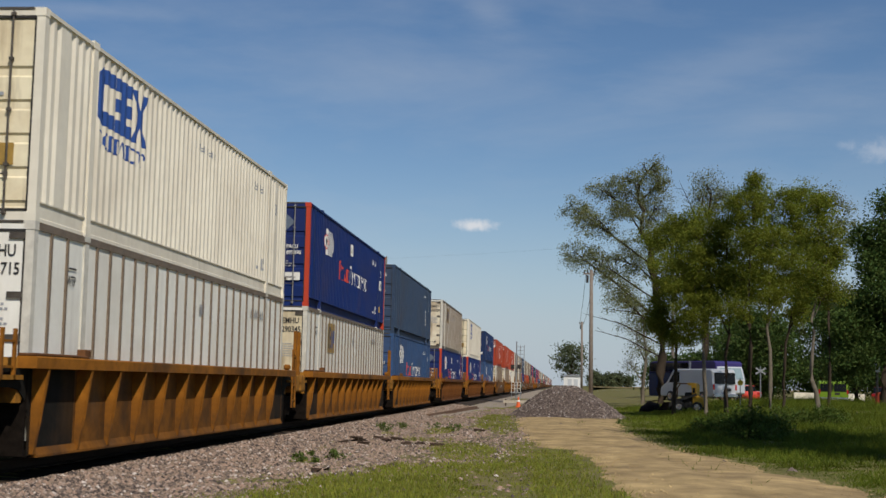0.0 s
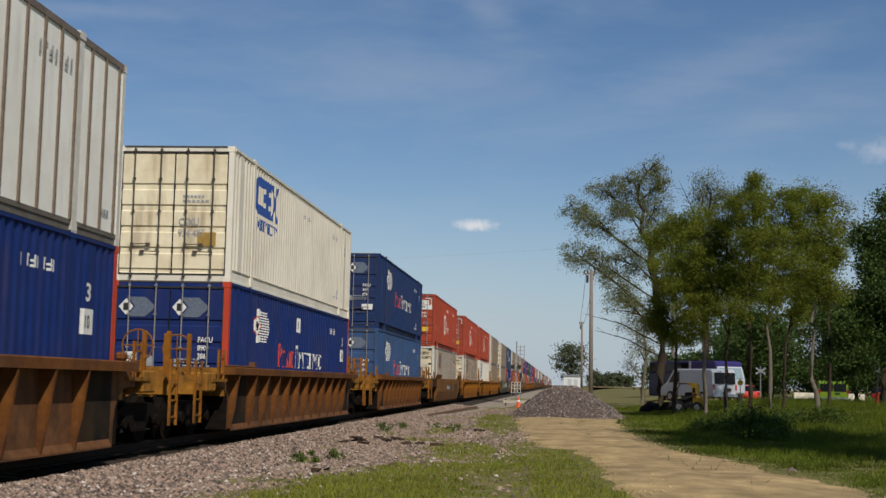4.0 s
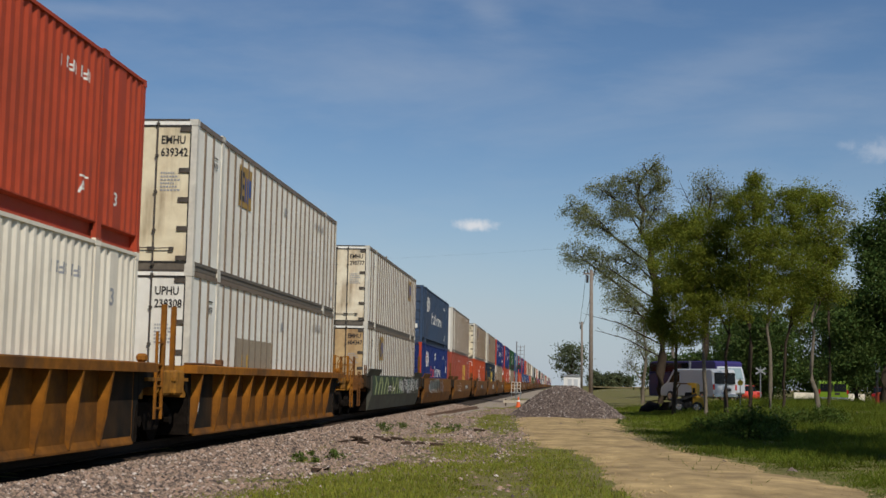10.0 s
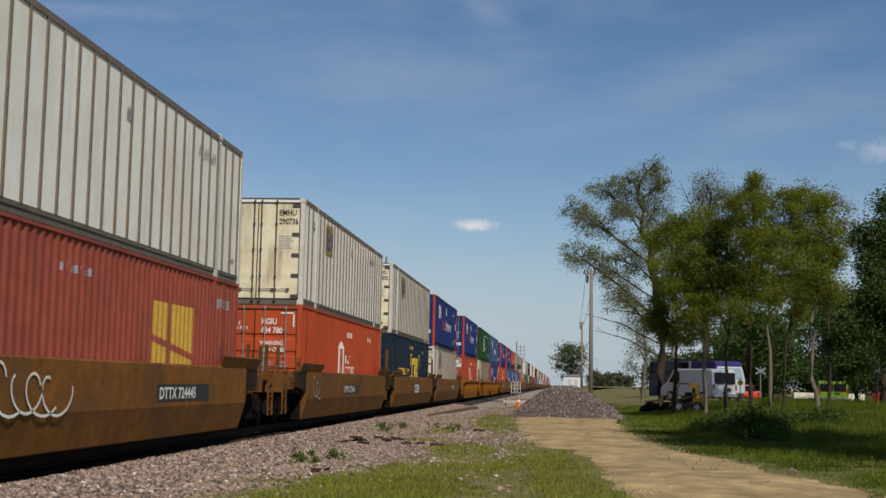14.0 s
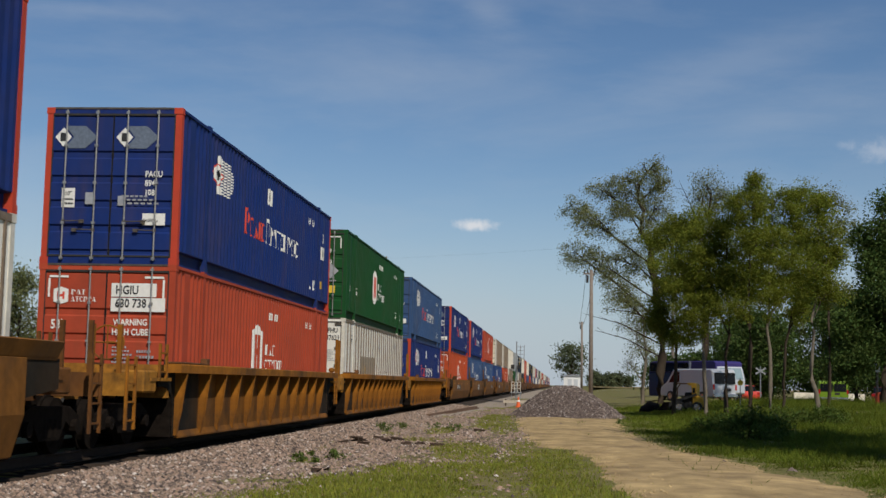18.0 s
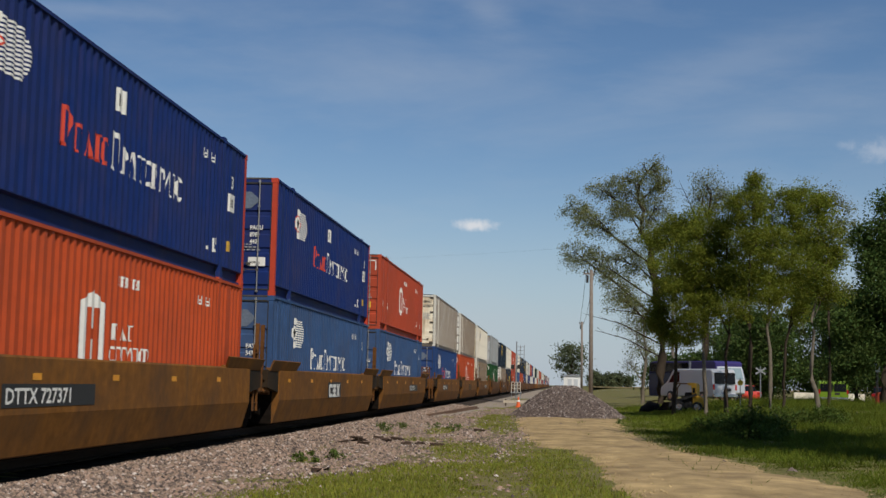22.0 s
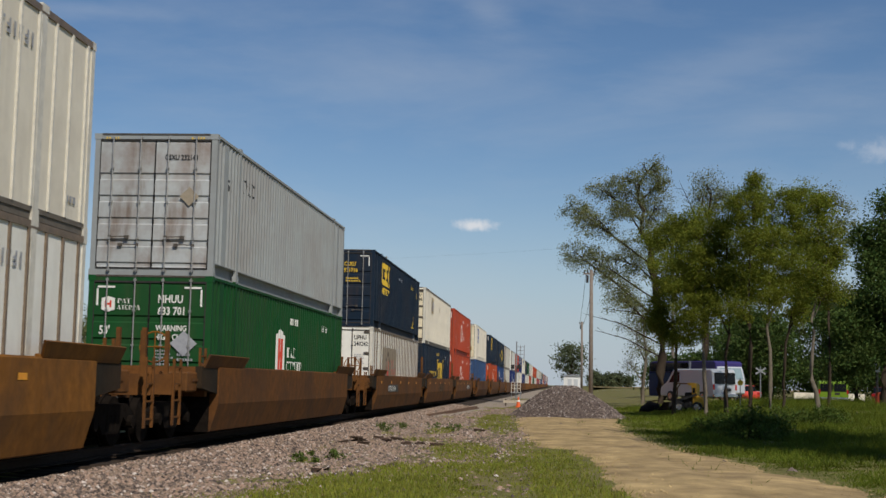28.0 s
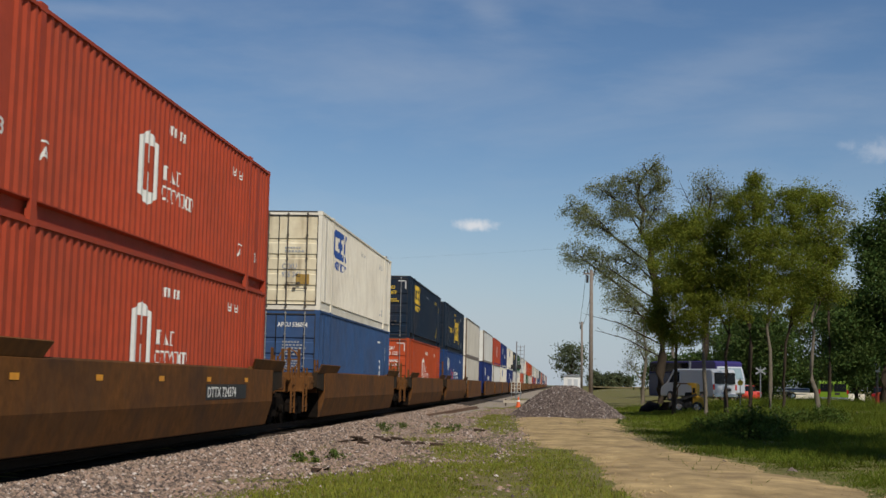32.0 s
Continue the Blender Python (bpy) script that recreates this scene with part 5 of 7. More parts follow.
    CONSIST.append((pick.choice([CW, PW, HR, SB, CS, CN, GW, HO]), (), pick.choice([SB, PW, HO, SG, GW, CW]), (), S, pick.choice([Br, Br, Dk]), i % 3 != 0, ()))

# how far the train has run, in metres, at the seconds given
RUN = [(0.0, 0.0), (1.0, 18.52), (2.0, 37.22), (3.0, 56.2), (3.5, 65.6), (6.0, 112.21), (7.0, 130.85), (8.0, 149.64), (9.0, 168.21), (10.0, 186.84),
       (11.0, 205.50), (12.0, 224.25), (13.0, 242.75), (14.0, 261.45), (14.5, 270.65), (16.5, 307.86), (17.0, 317.06), (18.0, 335.64), (19.0, 354.08),
       (20.0, 371.86), (21.0, 390.34), (22.0, 408.84), (23.0, 427.36), (24.0, 445.87), (25.0, 464.25), (25.5, 473.47), (28.0, 519.6), (29.0, 537.95),
       (30.0, 556.28), (31.0, 574.69), (32.0, 593.02)]
TRAIN = []


def build_train():
    y = 17.05
    joined_before = 0
    for i, (up, ucode, lowr, lcode, style, mat, joined, marks) in enumerate(CONSIST):
        detail = 2 if i < 32 else 0
        car = well_car(style, mat, not joined_before, not joined, detail, marks)
        a = container(lowr, lcode, detail, plain=(i in (12,)), where="in")
        b = container(up, ucode, detail, plain=(i == 12), where="on")
        for ob, z in ((car, 0.0), (a, 0.30), (b, 0.30 + TALL + 0.006)):
            ob.location = (TRACK_X, y, z)
            TRAIN.append((ob, y, z))
        joined_before = joined
        y += 19.4 if joined else 23.38


def motions():
    for ob, y, z in TRAIN:
        walk(ob, [(t, pose(TRACK_X, y - s, z)) for t, s in RUN])
    start = {ob: y for ob, y, z in TRAIN}
    times = [r[0] for r in RUN]
    runs = [r[1] for r in RUN]
    for w, car, along, dy in WHEELSETS:
        place = start[car] + along
        t0 = float(np.interp(place - 90.0, runs, times))
        t1 = float(np.interp(place + 4.0, runs, times))
        if place > 90.0 + 593.0:
            continue
        s0, s1 = float(np.interp(t0, times, runs)), float(np.interp(t1, times, runs))
        n = max(2, int((s1 - s0) / 0.42 / 1.35) + 1)
        rows, seen = [], set()
        for k in range(n + 1):
            s = s0 + (s1 - s0) * k / n
            t = float(np.interp(s, runs, times))
            if frame(t) in seen:
                continue
            seen.add(frame(t))
            rows.append((t, pose(0, dy, 0.42) @ Matrix.Rotation((s - s0) / 0.42, 4, "X")))
        if len(rows) < 2:
            continue
        if rows[0][0] > 0.05:
            rows.insert(0, (0.0, rows[0][1]))
        if rows[-1][0] < 31.95:
            rows.append((32.0, rows[-1][1]))
        walk(w, rows)
    for ob, rows in ROLLING:
        walk(ob, rows)


ROLLING = []
build_train()

# ---- ground ----


def smooth(a, b, v):
    k = min(1.0, max(0.0, (v - a) / (b - a)))
    return k * k * (3 - 2 * k)


def height(x, y):
    """The lie of the land."""
    z = -0.45
    z += 0.75 * smooth(4.5, 16, x) * smooth(38, 90, y)
    z += 0.30 * smooth(0, 6, -x - 4.2) * (1 - smooth(300, 900, y))
    z += 0.5 * smooth(110, 400, y) * smooth(2, 12, x)
    if abs(x) < 60 and 5 < y < 200:
        z += 0.05 * noise.noise((x * 0.35, y * 0.2, 3.0)) + 0.02 * noise.noise((x * 1.4, y * 1.1, 7.0))
        if x > 4.5:
            z += 0.10 * noise.noise((x * 0.5, y * 0.35, 9.0)) * smooth(4.5, 7, x)
    return z


def spread(stops):
    out = []
    for a, b, step in stops:
        out += list(np.arange(a, b, step))
    return out


SOIL = shade("grassy_soil", (0.17, 0.16, 0.055), rough=0.95, grain=2.5, vary=0.5, stain=(0.20, 0.16, 0.08), stain_scale=0.3, stain_amount=0.7, bump=0.5, bump_scale=14, spec=0.1)
DIRT = shade("packed_yellow_dirt", (0.46, 0.335, 0.165), rough=0.95, grain=1.7, vary=0.42, stretch=(0.9, 0.55, 1.0), stain=(0.21, 0.15, 0.085), stain_scale=0.8, stain_amount=0.85, bump=0.45, bump_scale=60, spec=0.1)
# Oily bed, coloured darker still to deepen the shade under the train.
BALLAST = shade("ballast_bed", (0.05, 0.04, 0.033), rough=0.95, grain=14, vary=0.45, stain=(0.10, 0.078, 0.06), stain_scale=0.5, stain_amount=0.5, bump=0.9, bump_scale=22, spec=0.1)


def broken_stone(name, tones):
    """Crushed rock: every stone takes one of a few rock colours, with a fine grain."""
    m = bpy.data.materials.new(name)
    m.use_nodes = True
    t = m.node_tree
    bsdf = t.nodes["Principled BSDF"]
    bsdf.inputs["Roughness"].default_value = 0.9
    bsdf.inputs["Specular IOR Level"].default_value = 0.2
    geo = t.nodes.new("ShaderNodeNewGeometry")
    ramp = t.nodes.new("ShaderNodeValToRGB")
    els = ramp.color_ramp.elements
    while len(els) < len(tones):
        els.new(0.5)
    for e, (at, c) in zip(els, tones):
        e.position, e.color = at, (*c, 1)
    t.links.new(geo.outputs["Random Per Island"], ramp.inputs["Fac"])
    co = t.nodes.new("ShaderNodeTexCoord")
    nz = node(t, "ShaderNodeTexNoise", Scale=26.0, Detail=5.0, Roughness=0.7)
    t.links.new(co.outputs["Object"], nz.inputs["Vector"])
    mr = node(t, "ShaderNodeMapRange")
    mr.inputs["From Min"].default_value, mr.inputs["From Max"].default_value = 0.3, 0.7
    mr.inputs["To Min"].default_value, mr.inputs["To Max"].default_value = 0.72, 1.25
    t.links.new(nz.outputs["Fac"], mr.inputs["Value"])
    hs = t.nodes.new("ShaderNodeHueSaturation")
    t.links.new(mr.outputs["Result"], hs.inputs["Value"])
    t.links.new(ramp.outputs["Color"], hs.inputs["Color"])
    t.links.new(hs.outputs["Color"], bsdf.inputs["Base Color"])
    b = node(t, "ShaderNodeBump", Strength=0.25, Distance=0.02)
    t.links.new(nz.outputs["Fac"], b.inputs["Height"])
    t.links.new(b.outputs["Normal"], bsdf.inputs["Normal"])
    return m


STONE = broken_stone("crushed_stone", [(0.0, (0.05, 0.04, 0.036)), (0.22, (0.13, 0.10, 0.085)), (0.5, (0.24, 0.178, 0.132)), (0.80, (0.33, 0.225, 0.168)), (0.95, (0.37, 0.30, 0.25)), (1.0, (0.56, 0.50, 0.45))])
PILESTONE = broken_stone("dark_crushed_stone", [(0.0, (0.05, 0.038, 0.033)), (0.3, (0.11, 0.085, 0.075)), (0.65, (0.175, 0.135, 0.112)), (0.9, (0.23, 0.18, 0.152)), (1.0, (0.42, 0.38, 0.35))])
FIELD = shade("dry_stubble_field", (0.30, 0.22, 0.11), rough=0.95, grain=0.2, vary=0.25, stain=(0.16, 0.17, 0.05), stain_scale=0.02, stain_amount=0.5, bump=0.2, spec=0.1)
GRASSMAT = shade("spring_grass", (0.235, 0.255, 0.036), rough=0.7, grain=0.5, vary=0.3, per_object=0.28, island=True, bump=0, spec=0.2, leaf=0.35)
DEEPGRASS = shade("deep_green_grass", (0.128, 0.165, 0.019), rough=0.8, grain=0.45, vary=0.55, per_object=0.25, island=True, bump=0, spec=0.1, leaf=0.35)
BUSHMAT = shade("bush_leaves", (0.09, 0.13, 0.026), rough=0.7, grain=2, vary=0.3, per_object=0.25, island=True, bump=0, spec=0.08, leaf=0.35)
WEEDMAT = shade("dark_weed_leaves", (0.10, 0.145, 0.025), rough=0.6, grain=2, vary=0.3, per_object=0.4, island=True, bump=0, spec=0.2, leaf=0.3)


def build_ground():
    xs = spread([(-3000, -400, 300), (-400, -60, 40), (-60, -14, 6), (-14, 26, 0.5), (26, 80, 5), (80, 400, 40), (400, 3001, 300)])
    ys = spread([(-400, 0, 50), (0, 14, 2), (14, 60, 0.5), (60, 120, 1.0), (120, 260, 10), (260, 900, 60), (900, 4801, 300)])
    nx = len(xs)
    verts = [(x, y, height(x, y)) for y in ys for x in xs]
    faces = [(j * nx + i, j * nx + i + 1, (j + 1) * nx + i + 1, (j + 1) * nx + i) for j in range(len(ys) - 1) for i in range(nx - 1)]
    g = new("ground", raw("ground", verts, faces, SOIL, True))
    tagged(g, "grassy soil reaching flat to the horizon", "ground", kind="structure")


ROAD_L = [(8, 2.6), (15, 1.9), (18, 1.3), (19.5, 1.05), (21.7, 0.68), (25, 0.72), (28, 0.74), (31, 0.5), (33.6, 0.1), (36.5, -0.85), (45, -1.4), (58.5, -2.0), (64, -2.1), (75, -2.2), (95, -2.4), (130, -2.2), (160, -2.0)]
ROAD_R = [(8, 6.5), (15, 5.9), (22, 5.2), (26.1, 4.62), (30.6, 3.9), (37, 3.0), (45, 2.8), (52, 2.7), (59.6, 3.0), (66, 3.2), (80, 3.9), (100, 3.2), (130, 2.6), (160, 2.4)]


def edge(table, y):
    return float(np.interp(y, [r[0] for r in table], [r[1] for r in table]))


def build_road():
    verts, faces, n = [], [], 15
    ys = list(np.arange(8, 70, 0.35)) + list(np.arange(70, 160, 2))
    for j, y in enumerate(ys):
        a = edge(ROAD_L, y) + 0.45 * noise.noise((y * 0.55, 1.0, 0)) + 0.2 * noise.noise((y * 1.7, 4.0, 0))
        b = edge(ROAD_R, y) + 0.45 * noise.noise((y * 0.5, 8.0, 0)) + 0.25 * noise.noise((y * 1.9, 5.0, 0))
        for i in range(n):
            x = a + (b - a) * i / (n - 1)
            k = abs(2 * i / (n - 1) - 1)
            rut = 0.014 * math.sin(i * 1.35 + 0.6) + 0.016 * noise.noise((x * 1.6, y * 0.5, 2))
            verts.append((x, y, height(x, y) + 0.035 + (0.02 + rut) * (1 - k ** 3) - 0.06 * k ** 6))
        if j:
            for i in range(n - 1):
                q = (j - 1) * n + i
                faces.append((q, q + 1, q + n + 1, q + n))
    r = new("dirt_track", raw("dirt_track", verts, faces, DIRT, True))
    tagged(r, "rutted yellow dirt track between grass and gravel", "dirt track", kind="structure")


def build_bed():
    bm = bmesh.new()
    cx = TRACK_X
    sec = [(cx - 3.6, -0.62), (cx - 2.0, -0.30), (cx - 1.4, -0.25), (cx + 1.35, -0.25), (cx + 1.75, -0.29), (cx + 3.3, -0.50), (cx + 3.9, -0.62)]
    ys = list(np.arange(-60, 8, 4)) + list(np.arange(8, 90, 0.6)) + list(np.arange(90, 1500, 20))
    verts, faces, n = [], [], len(sec)
    for j, y in enumerate(ys):
        for i, (x, z) in enumerate(sec):
            k = 1.0 if 8 < y < 90 else 0.0
            verts.append((x + k * 0.10 * noise.noise((y * 0.8, i * 3.0, 0)), y, z + k * 0.035 * noise.noise((y * 1.3, i * 5.0, 1))))
        if j:
            faces += [((j - 1) * n + i, (j - 1) * n + i + 1, j * n + i + 1, j * n + i) for i in range(n - 1)]
    b = new("ballast_bed", raw("ballast_bed", verts, faces, BALLAST))
    tagged(b, "grey-pink crushed stone ballast under the track", "ballast", kind="structure")
    for s in (-1, 1):
        r = tagged(new("rail"), "rusty steel running rail with worn head", "rail", "rails of the track")
        r.location = (cx + s * 0.755, 0, 0)
        for name, outline in (("rail_foot", [(-0.07, -0.17), (0.07, -0.17), (0.07, -0.155), (0.014, -0.135), (-0.014, -0.135), (-0.07, -0.155)]),
                              ("rail_web", [(-0.01, -0.135), (0.01, -0.135), (0.01, -0.04), (-0.01, -0.04)]),
                              ("rail_head", [(-0.012, -0.042), (0.012, -0.042), (0.036, -0.03), (0.036, -0.006), (0.03, 0.0), (-0.03, 0.0), (-0.036, -0.006), (-0.036, -0.03)])):
            bm = bmesh.new()
            prism(bm, outline, "y", -60, 1500)
            part(name, bm, RAIL, r)
    tie = boxes_mesh(("railway_tie",), WOOD, (-1.3, 1.3, -0.11, 0.11, -0.42, -0.24), bevel=0.01)
    track = tagged(new("railway_ties"), "dark creosoted timber ties set in the ballast", "railway ties", kind="structure")
    for k in range(150):
        o = part("tie", tie, None, track)
        o.location = (cx, 6 + k * 0.53, 0)


def build_strip():
    """The pale stone apron beside the track that leads to the crossing."""
    verts, faces = [], []
    ys = list(np.arange(62, 130, 2.0)) + list(np.arange(130, 420, 15))
    for j, y in enumerate(ys):
        k = smooth(62, 80, y)
        a = -6.0 + 0.12 * noise.noise((y * 0.3, 2, 2))
        b = float(np.interp(y, [62, 75, 95, 120, 400], [-5.6, -4.4, -3.4, -2.6, -2.6])) + 0.25 * noise.noise((y * 0.35, 6, 2))
        for i in range(4):
            x = a + (b - a) * i / 3
            verts.append((x, y, max(height(x, y), bed_z(x)) + 0.03 - (0.03 if i in (0, 3) else 0)))
        if j:
            faces += [((j - 1) * 4 + i, (j - 1) * 4 + i + 1, j * 4 + i + 1, j * 4 + i) for i in range(3)]
    ob = new("gravel_apron", raw("gravel_apron", verts, faces, shade("pale_gravel", (0.31, 0.265, 0.21), rough=0.95, grain=6, vary=0.25, bump=0.6, bump_scale=20, spec=0.1), True))
    tagged(ob, "pale gravel apron along the track to the crossing", "gravel", kind="structure")


def scatter_mesh(name, pts, sizes, material, squash=0.7, seed=1):
    """Small broken stones as one mesh."""
    rng = np.random.RandomState(seed)
    base = np.array([(0, 0, 1), (0.94, 0, 0.1), (0.2, 0.9, -0.1), (-0.85, 0.5, 0.15), (-0.7, -0.7, -0.05), (0.4, -0.85, 0.2)], float)
    tri = np.array([(0, 1, 2), (0, 2, 3), (0, 3, 4), (0, 4, 5), (0, 5, 1)])
    n = len(pts)
    ang = rng.rand(n) * 6.283
    v = base[None] * (0.75 + 0.5 * rng.rand(n, 6, 1)) * np.array(sizes)[:, None, None]
    v[:, :, 2] *= squash
    c, s = np.cos(ang)[:, None], np.sin(ang)[:, None]
    x, y = v[:, :, 0] * c - v[:, :, 1] * s, v[:, :, 0] * s + v[:, :, 1] * c
    v[:, :, 0], v[:, :, 1] = x, y
    v += np.array(pts)[:, None, :]
    f = (tri[None] + (np.arange(n) * 6)[:, None, None]).reshape(-1, 3)
    return raw(name, v.reshape(-1, 3).tolist(), f.tolist(), material)


def bed_z(x):
    cx = TRACK_X
    return float(np.interp(x, [cx + 1.35, cx + 1.75, cx + 3.3, cx + 3.9], [-0.25, -0.29, -0.50, -0.62]))


def gravel_limit(y):
    """The ragged line where the loose stone gives way to grass."""
    return float(np.interp(y, [14, 20, 22.4, 25, 26.6, 27.6, 33, 36, 39.5, 44, 60, 90], [-4.9, -4.2, -3.75, -3.5, -2.5, -1.4, -1.2, -1.25, -0.95, -0.7, -1.5, -2.2])) + 0.3 * noise.noise((y * 0.3, 11.0, 0)) + 0.3 * noise.noise((y * 1.1, 17.0, 0))


def island(x, y):
    """Grass islands out on the stone: above 0 inside."""
    best = -9.0
    for cx, cy, rx, ry, lean in ((-2.25, 32, 0.75, 4.2, -0.07), (-2.5, 57, 0.95, 13, -0.055), (-5.0, 26.2, 0.3, 1.0, 0), (-4.0, 45, 0.5, 3, -0.05)):
        u, v = (x - cx - lean * (y - cy)) / rx, (y - cy) / ry
        best = max(best, 1 - u * u - v * v)
    return best + 0.7 * noise.noise((x * 1.3, y * 0.6, 33.0))


def build_stones():
    rng = np.random.RandomState(5)
    pts, sizes = [], []
    while len(pts) < 78000:
        y = 14 + 76 * rng.rand() ** 1.9
        # stones stop short of the train, which keeps its shade on the bed dark
        x = -7.05 + 6.65 * rng.rand() ** 1.2
        lim = gravel_limit(y)
        if x > lim + 0.35 * rng.randn() and rng.rand() > 0.06:
            continue
        fade = smooth(-5.4, lim, x)
        if rng.rand() < 0.35 * fade or (island(x, y) > 0 and rng.rand() < 0.75):
            continue
        if noise.noise((x * 0.9, y * 0.4, 41.0)) > 0.28 and x > -5.6 and rng.rand() < 0.7:
            continue
        z = max(bed_z(x), height(x, y))
        pts.append((x, y, z + 0.004))
        sizes.append(0.015 + 0.042 * rng.rand() ** 2.4)
    o = new("loose_ballast_stones", scatter_mesh("loose_ballast_stones", pts, sizes, STONE, 0.75, 6))
    tagged(o, "loose grey, pink and white ballast stones", "gravel", kind="stuff")


def pile_top(x, y):
    """The heap: a short ridge with slopes that steepen towards the foot."""
    along = min(0.75, max(-0.15, x))
    dx, dy = x - along, (y - 69.0) * 0.86
    d = math.hypot(dx * (1.15 if dx < 0 else 1.0), dy)
    z = 1.60 - 0.46 * d ** 1.24
    z += 0.10 * noise.noise((x * 1.1, y * 1.1, 5)) + 0.05 * noise.noise((x * 3.0, y * 3.0, 8))
    return z


def build_pile():
    """The heap of dark crushed stone beside the dirt track."""
    nr, na, reach = 30, 84, 3.6
    verts, faces = [], []
    for j in range(nr + 1):
        for i in range(na):
            a = 6.2832 * i / na
            x, y = 0.35 + reach * j / nr * math.cos(a), 69.0 + reach * 1.1 * j / nr * math.sin(a)
            verts.append((x, y, -0.47 + max(-0.06, pile_top(x, y))))
    for j in range(nr):
        for i in range(na):
            k = (i + 1) % na
            faces.append((j * na + i, (j + 1) * na + i, (j + 1) * na + k, j * na + k))
    rng = np.random.RandomState(8)
    pts, sizes = [], []
    while len(pts) < 19000:
        x, y = 0.35 + 7.4 * (rng.rand() - 0.5), 69.0 - 4.2 * rng.rand() + 0.9
        z = pile_top(x, y)
        if z < -0.12 or (z < 0.04 and rng.rand() < 0.7):
            continue
        pts.append((x, y, -0.46 + max(0.0, z)))
        sizes.append(0.018 + 0.055 * rng.rand() ** 3.0)
    pile = new("gravel_mound", raw("gravel_mound", verts, faces, PILESTONE, True))
    tagged(pile, "heap of dark crushed stone beside the dirt track", "gravel pile")
    part("stone_cover", scatter_mesh("stone_cover", pts, sizes, PILESTONE, 0.85, 9), None, pile)["kind"] = "stuff"


def blades(name, pts, heights, material, seed, width=0.012, lean=0.5):
    rng = np.random.RandomState(seed)
    n = len(pts)
    p = np.array(pts)
    hgt = np.array(heights)
    a = rng.rand(n) * 6.283
    w = width * (0.7 + 0.8 * rng.rand(n))
    d = np.stack([np.cos(a), np.sin(a), 0 * a], 1)
    b = rng.rand(n) * 6.283
    ln = (lean * hgt * rng.rand(n))[:, None] * np.stack([np.cos(b), np.sin(b), 0 * b], 1)
    v = np.empty((n, 3, 3))
    v[:, 0] = p - d * w[:, None]
    v[:, 1] = p + d * w[:, None]
    v[:, 2] = p + ln + np.stack([0 * a, 0 * a, hgt], 1)
    f = np.arange(n * 3).reshape(n, 3)
    return raw(name, v.reshape(-1, 3).tolist(), f.tolist(), material)


def build_grass():
    rng = np.random.RandomState(3)
    near, deep = ([], []), ([], [])
    count = 0
    while count < 215000:
        y = 16.5 + 85 * rng.rand() ** 2.3
        x = -5.4 + (22 + 0.12 * y) * rng.rand()
        if x > 2.0 + 0.27 * y:
            continue
        l, r = edge(ROAD_L, y), edge(ROAD_R, y)
        if l - 0.15 + 0.38 * rng.randn() < x < r + 0.15 + 0.4 * rng.randn():
            if rng.rand() > 0.012:
                continue
        g = gravel_limit(y)
        patch = noise.noise((x * 0.55, y * 0.28, 20.0)) + 0.5 * noise.noise((x * 2.1, y * 1.2, 27.0))
        right = x > 0.5 * (l + r)
        if not right:
            if x < g + 0.3 * rng.randn():
                # islands and scattered tufts out on the stone
                if island(x, y) < 0.15 * rng.randn() and not (patch > 0.42 and x > -5.6):
                    continue
            if patch < -0.45 and rng.rand() < 0.6:
                continue
            hh = 0.035 + 0.06 * rng.rand()
        else:
            hh = (0.06 + 0.09 * rng.rand()) * (1 + 1.3 * smooth(0.5, 4, x - r) * smooth(25, 42, y)) * (0.75 + 0.7 * max(-0.6, patch))
        pts, hs = deep if right else near
        pts.append((x, y, height(x, y) - 0.01))
        hs.append(max(0.02, hh * (0.8 + 0.5 * patch)) * (1 + y / 150))
        count += 1
    o = new("grass", blades("grass", near[0], near[1], GRASSMAT, 4, 0.010, 1.0))
    tagged(o, "short spring grass with yellowish patches", "grass", kind="stuff")
    o = new("long_grass", blades("long_grass", deep[0], deep[1], DEEPGRASS, 14, 0.012, 1.5))
    tagged(o, "longer deep green grass under the trees", "grass", kind="stuff")
    pts, sizes = [], []
    for _ in range(2600):
        y = 18 + 45 * rng.rand() ** 1.6
        l, r = edge(ROAD_L, y), edge(ROAD_R, y)
        k = rng.rand()
        x = l + (r - l) * (0.5 + 0.48 * (1 if k > 0.5 else -1) * rng.rand() ** 0.8)
        pts.append((x, y, height(x, y) + 0.045))
        sizes.append(0.01 + 0.028 * rng.rand() ** 3)
    o = new("road_pebbles", scatter_mesh("road_pebbles", pts, sizes, DIRT, 0.7, 12))
    tagged(o, "small yellowish pebbles on the dirt track", "pebbles", kind="stuff")


def weed(x, y, size, n, seed):
    rng = np.random.RandomState(seed)
    z0 = max(height(x, y), bed_z(x)) - 0.02
    ob = new("weed_clump")
    ob.location = (x, y, z0)
    tagged(ob, "dark green weed clump growing through loose stones", "weed", "weeds by the track")
    k = max(6, n // 6)
    tips = [(0.45 * size * rng.randn(), 0.45 * size * rng.randn(), size * (0.25 + 0.75 * rng.rand())) for _ in range(k)]
    bm = bmesh.new()
    for t in tips:
        limb(bm, [Vector((t[0] * 0.3, t[1] * 0.3, 0)), Vector(t) * 0.6, Vector(t)], 0.007, 0.003, 4)
    part("stems", bm, WEEDMAT, ob)["kind"] = "stuff"
    part("leaves", leaf_mesh("leaves", tips, [size * 0.2] * k, 16, 0.035, WEEDMAT, seed), None, ob)


build_ground()
build_road()
build_bed()
build_strip()

# ---- trees ----
# Bark colour is lowered to hold the shade on the trunks.
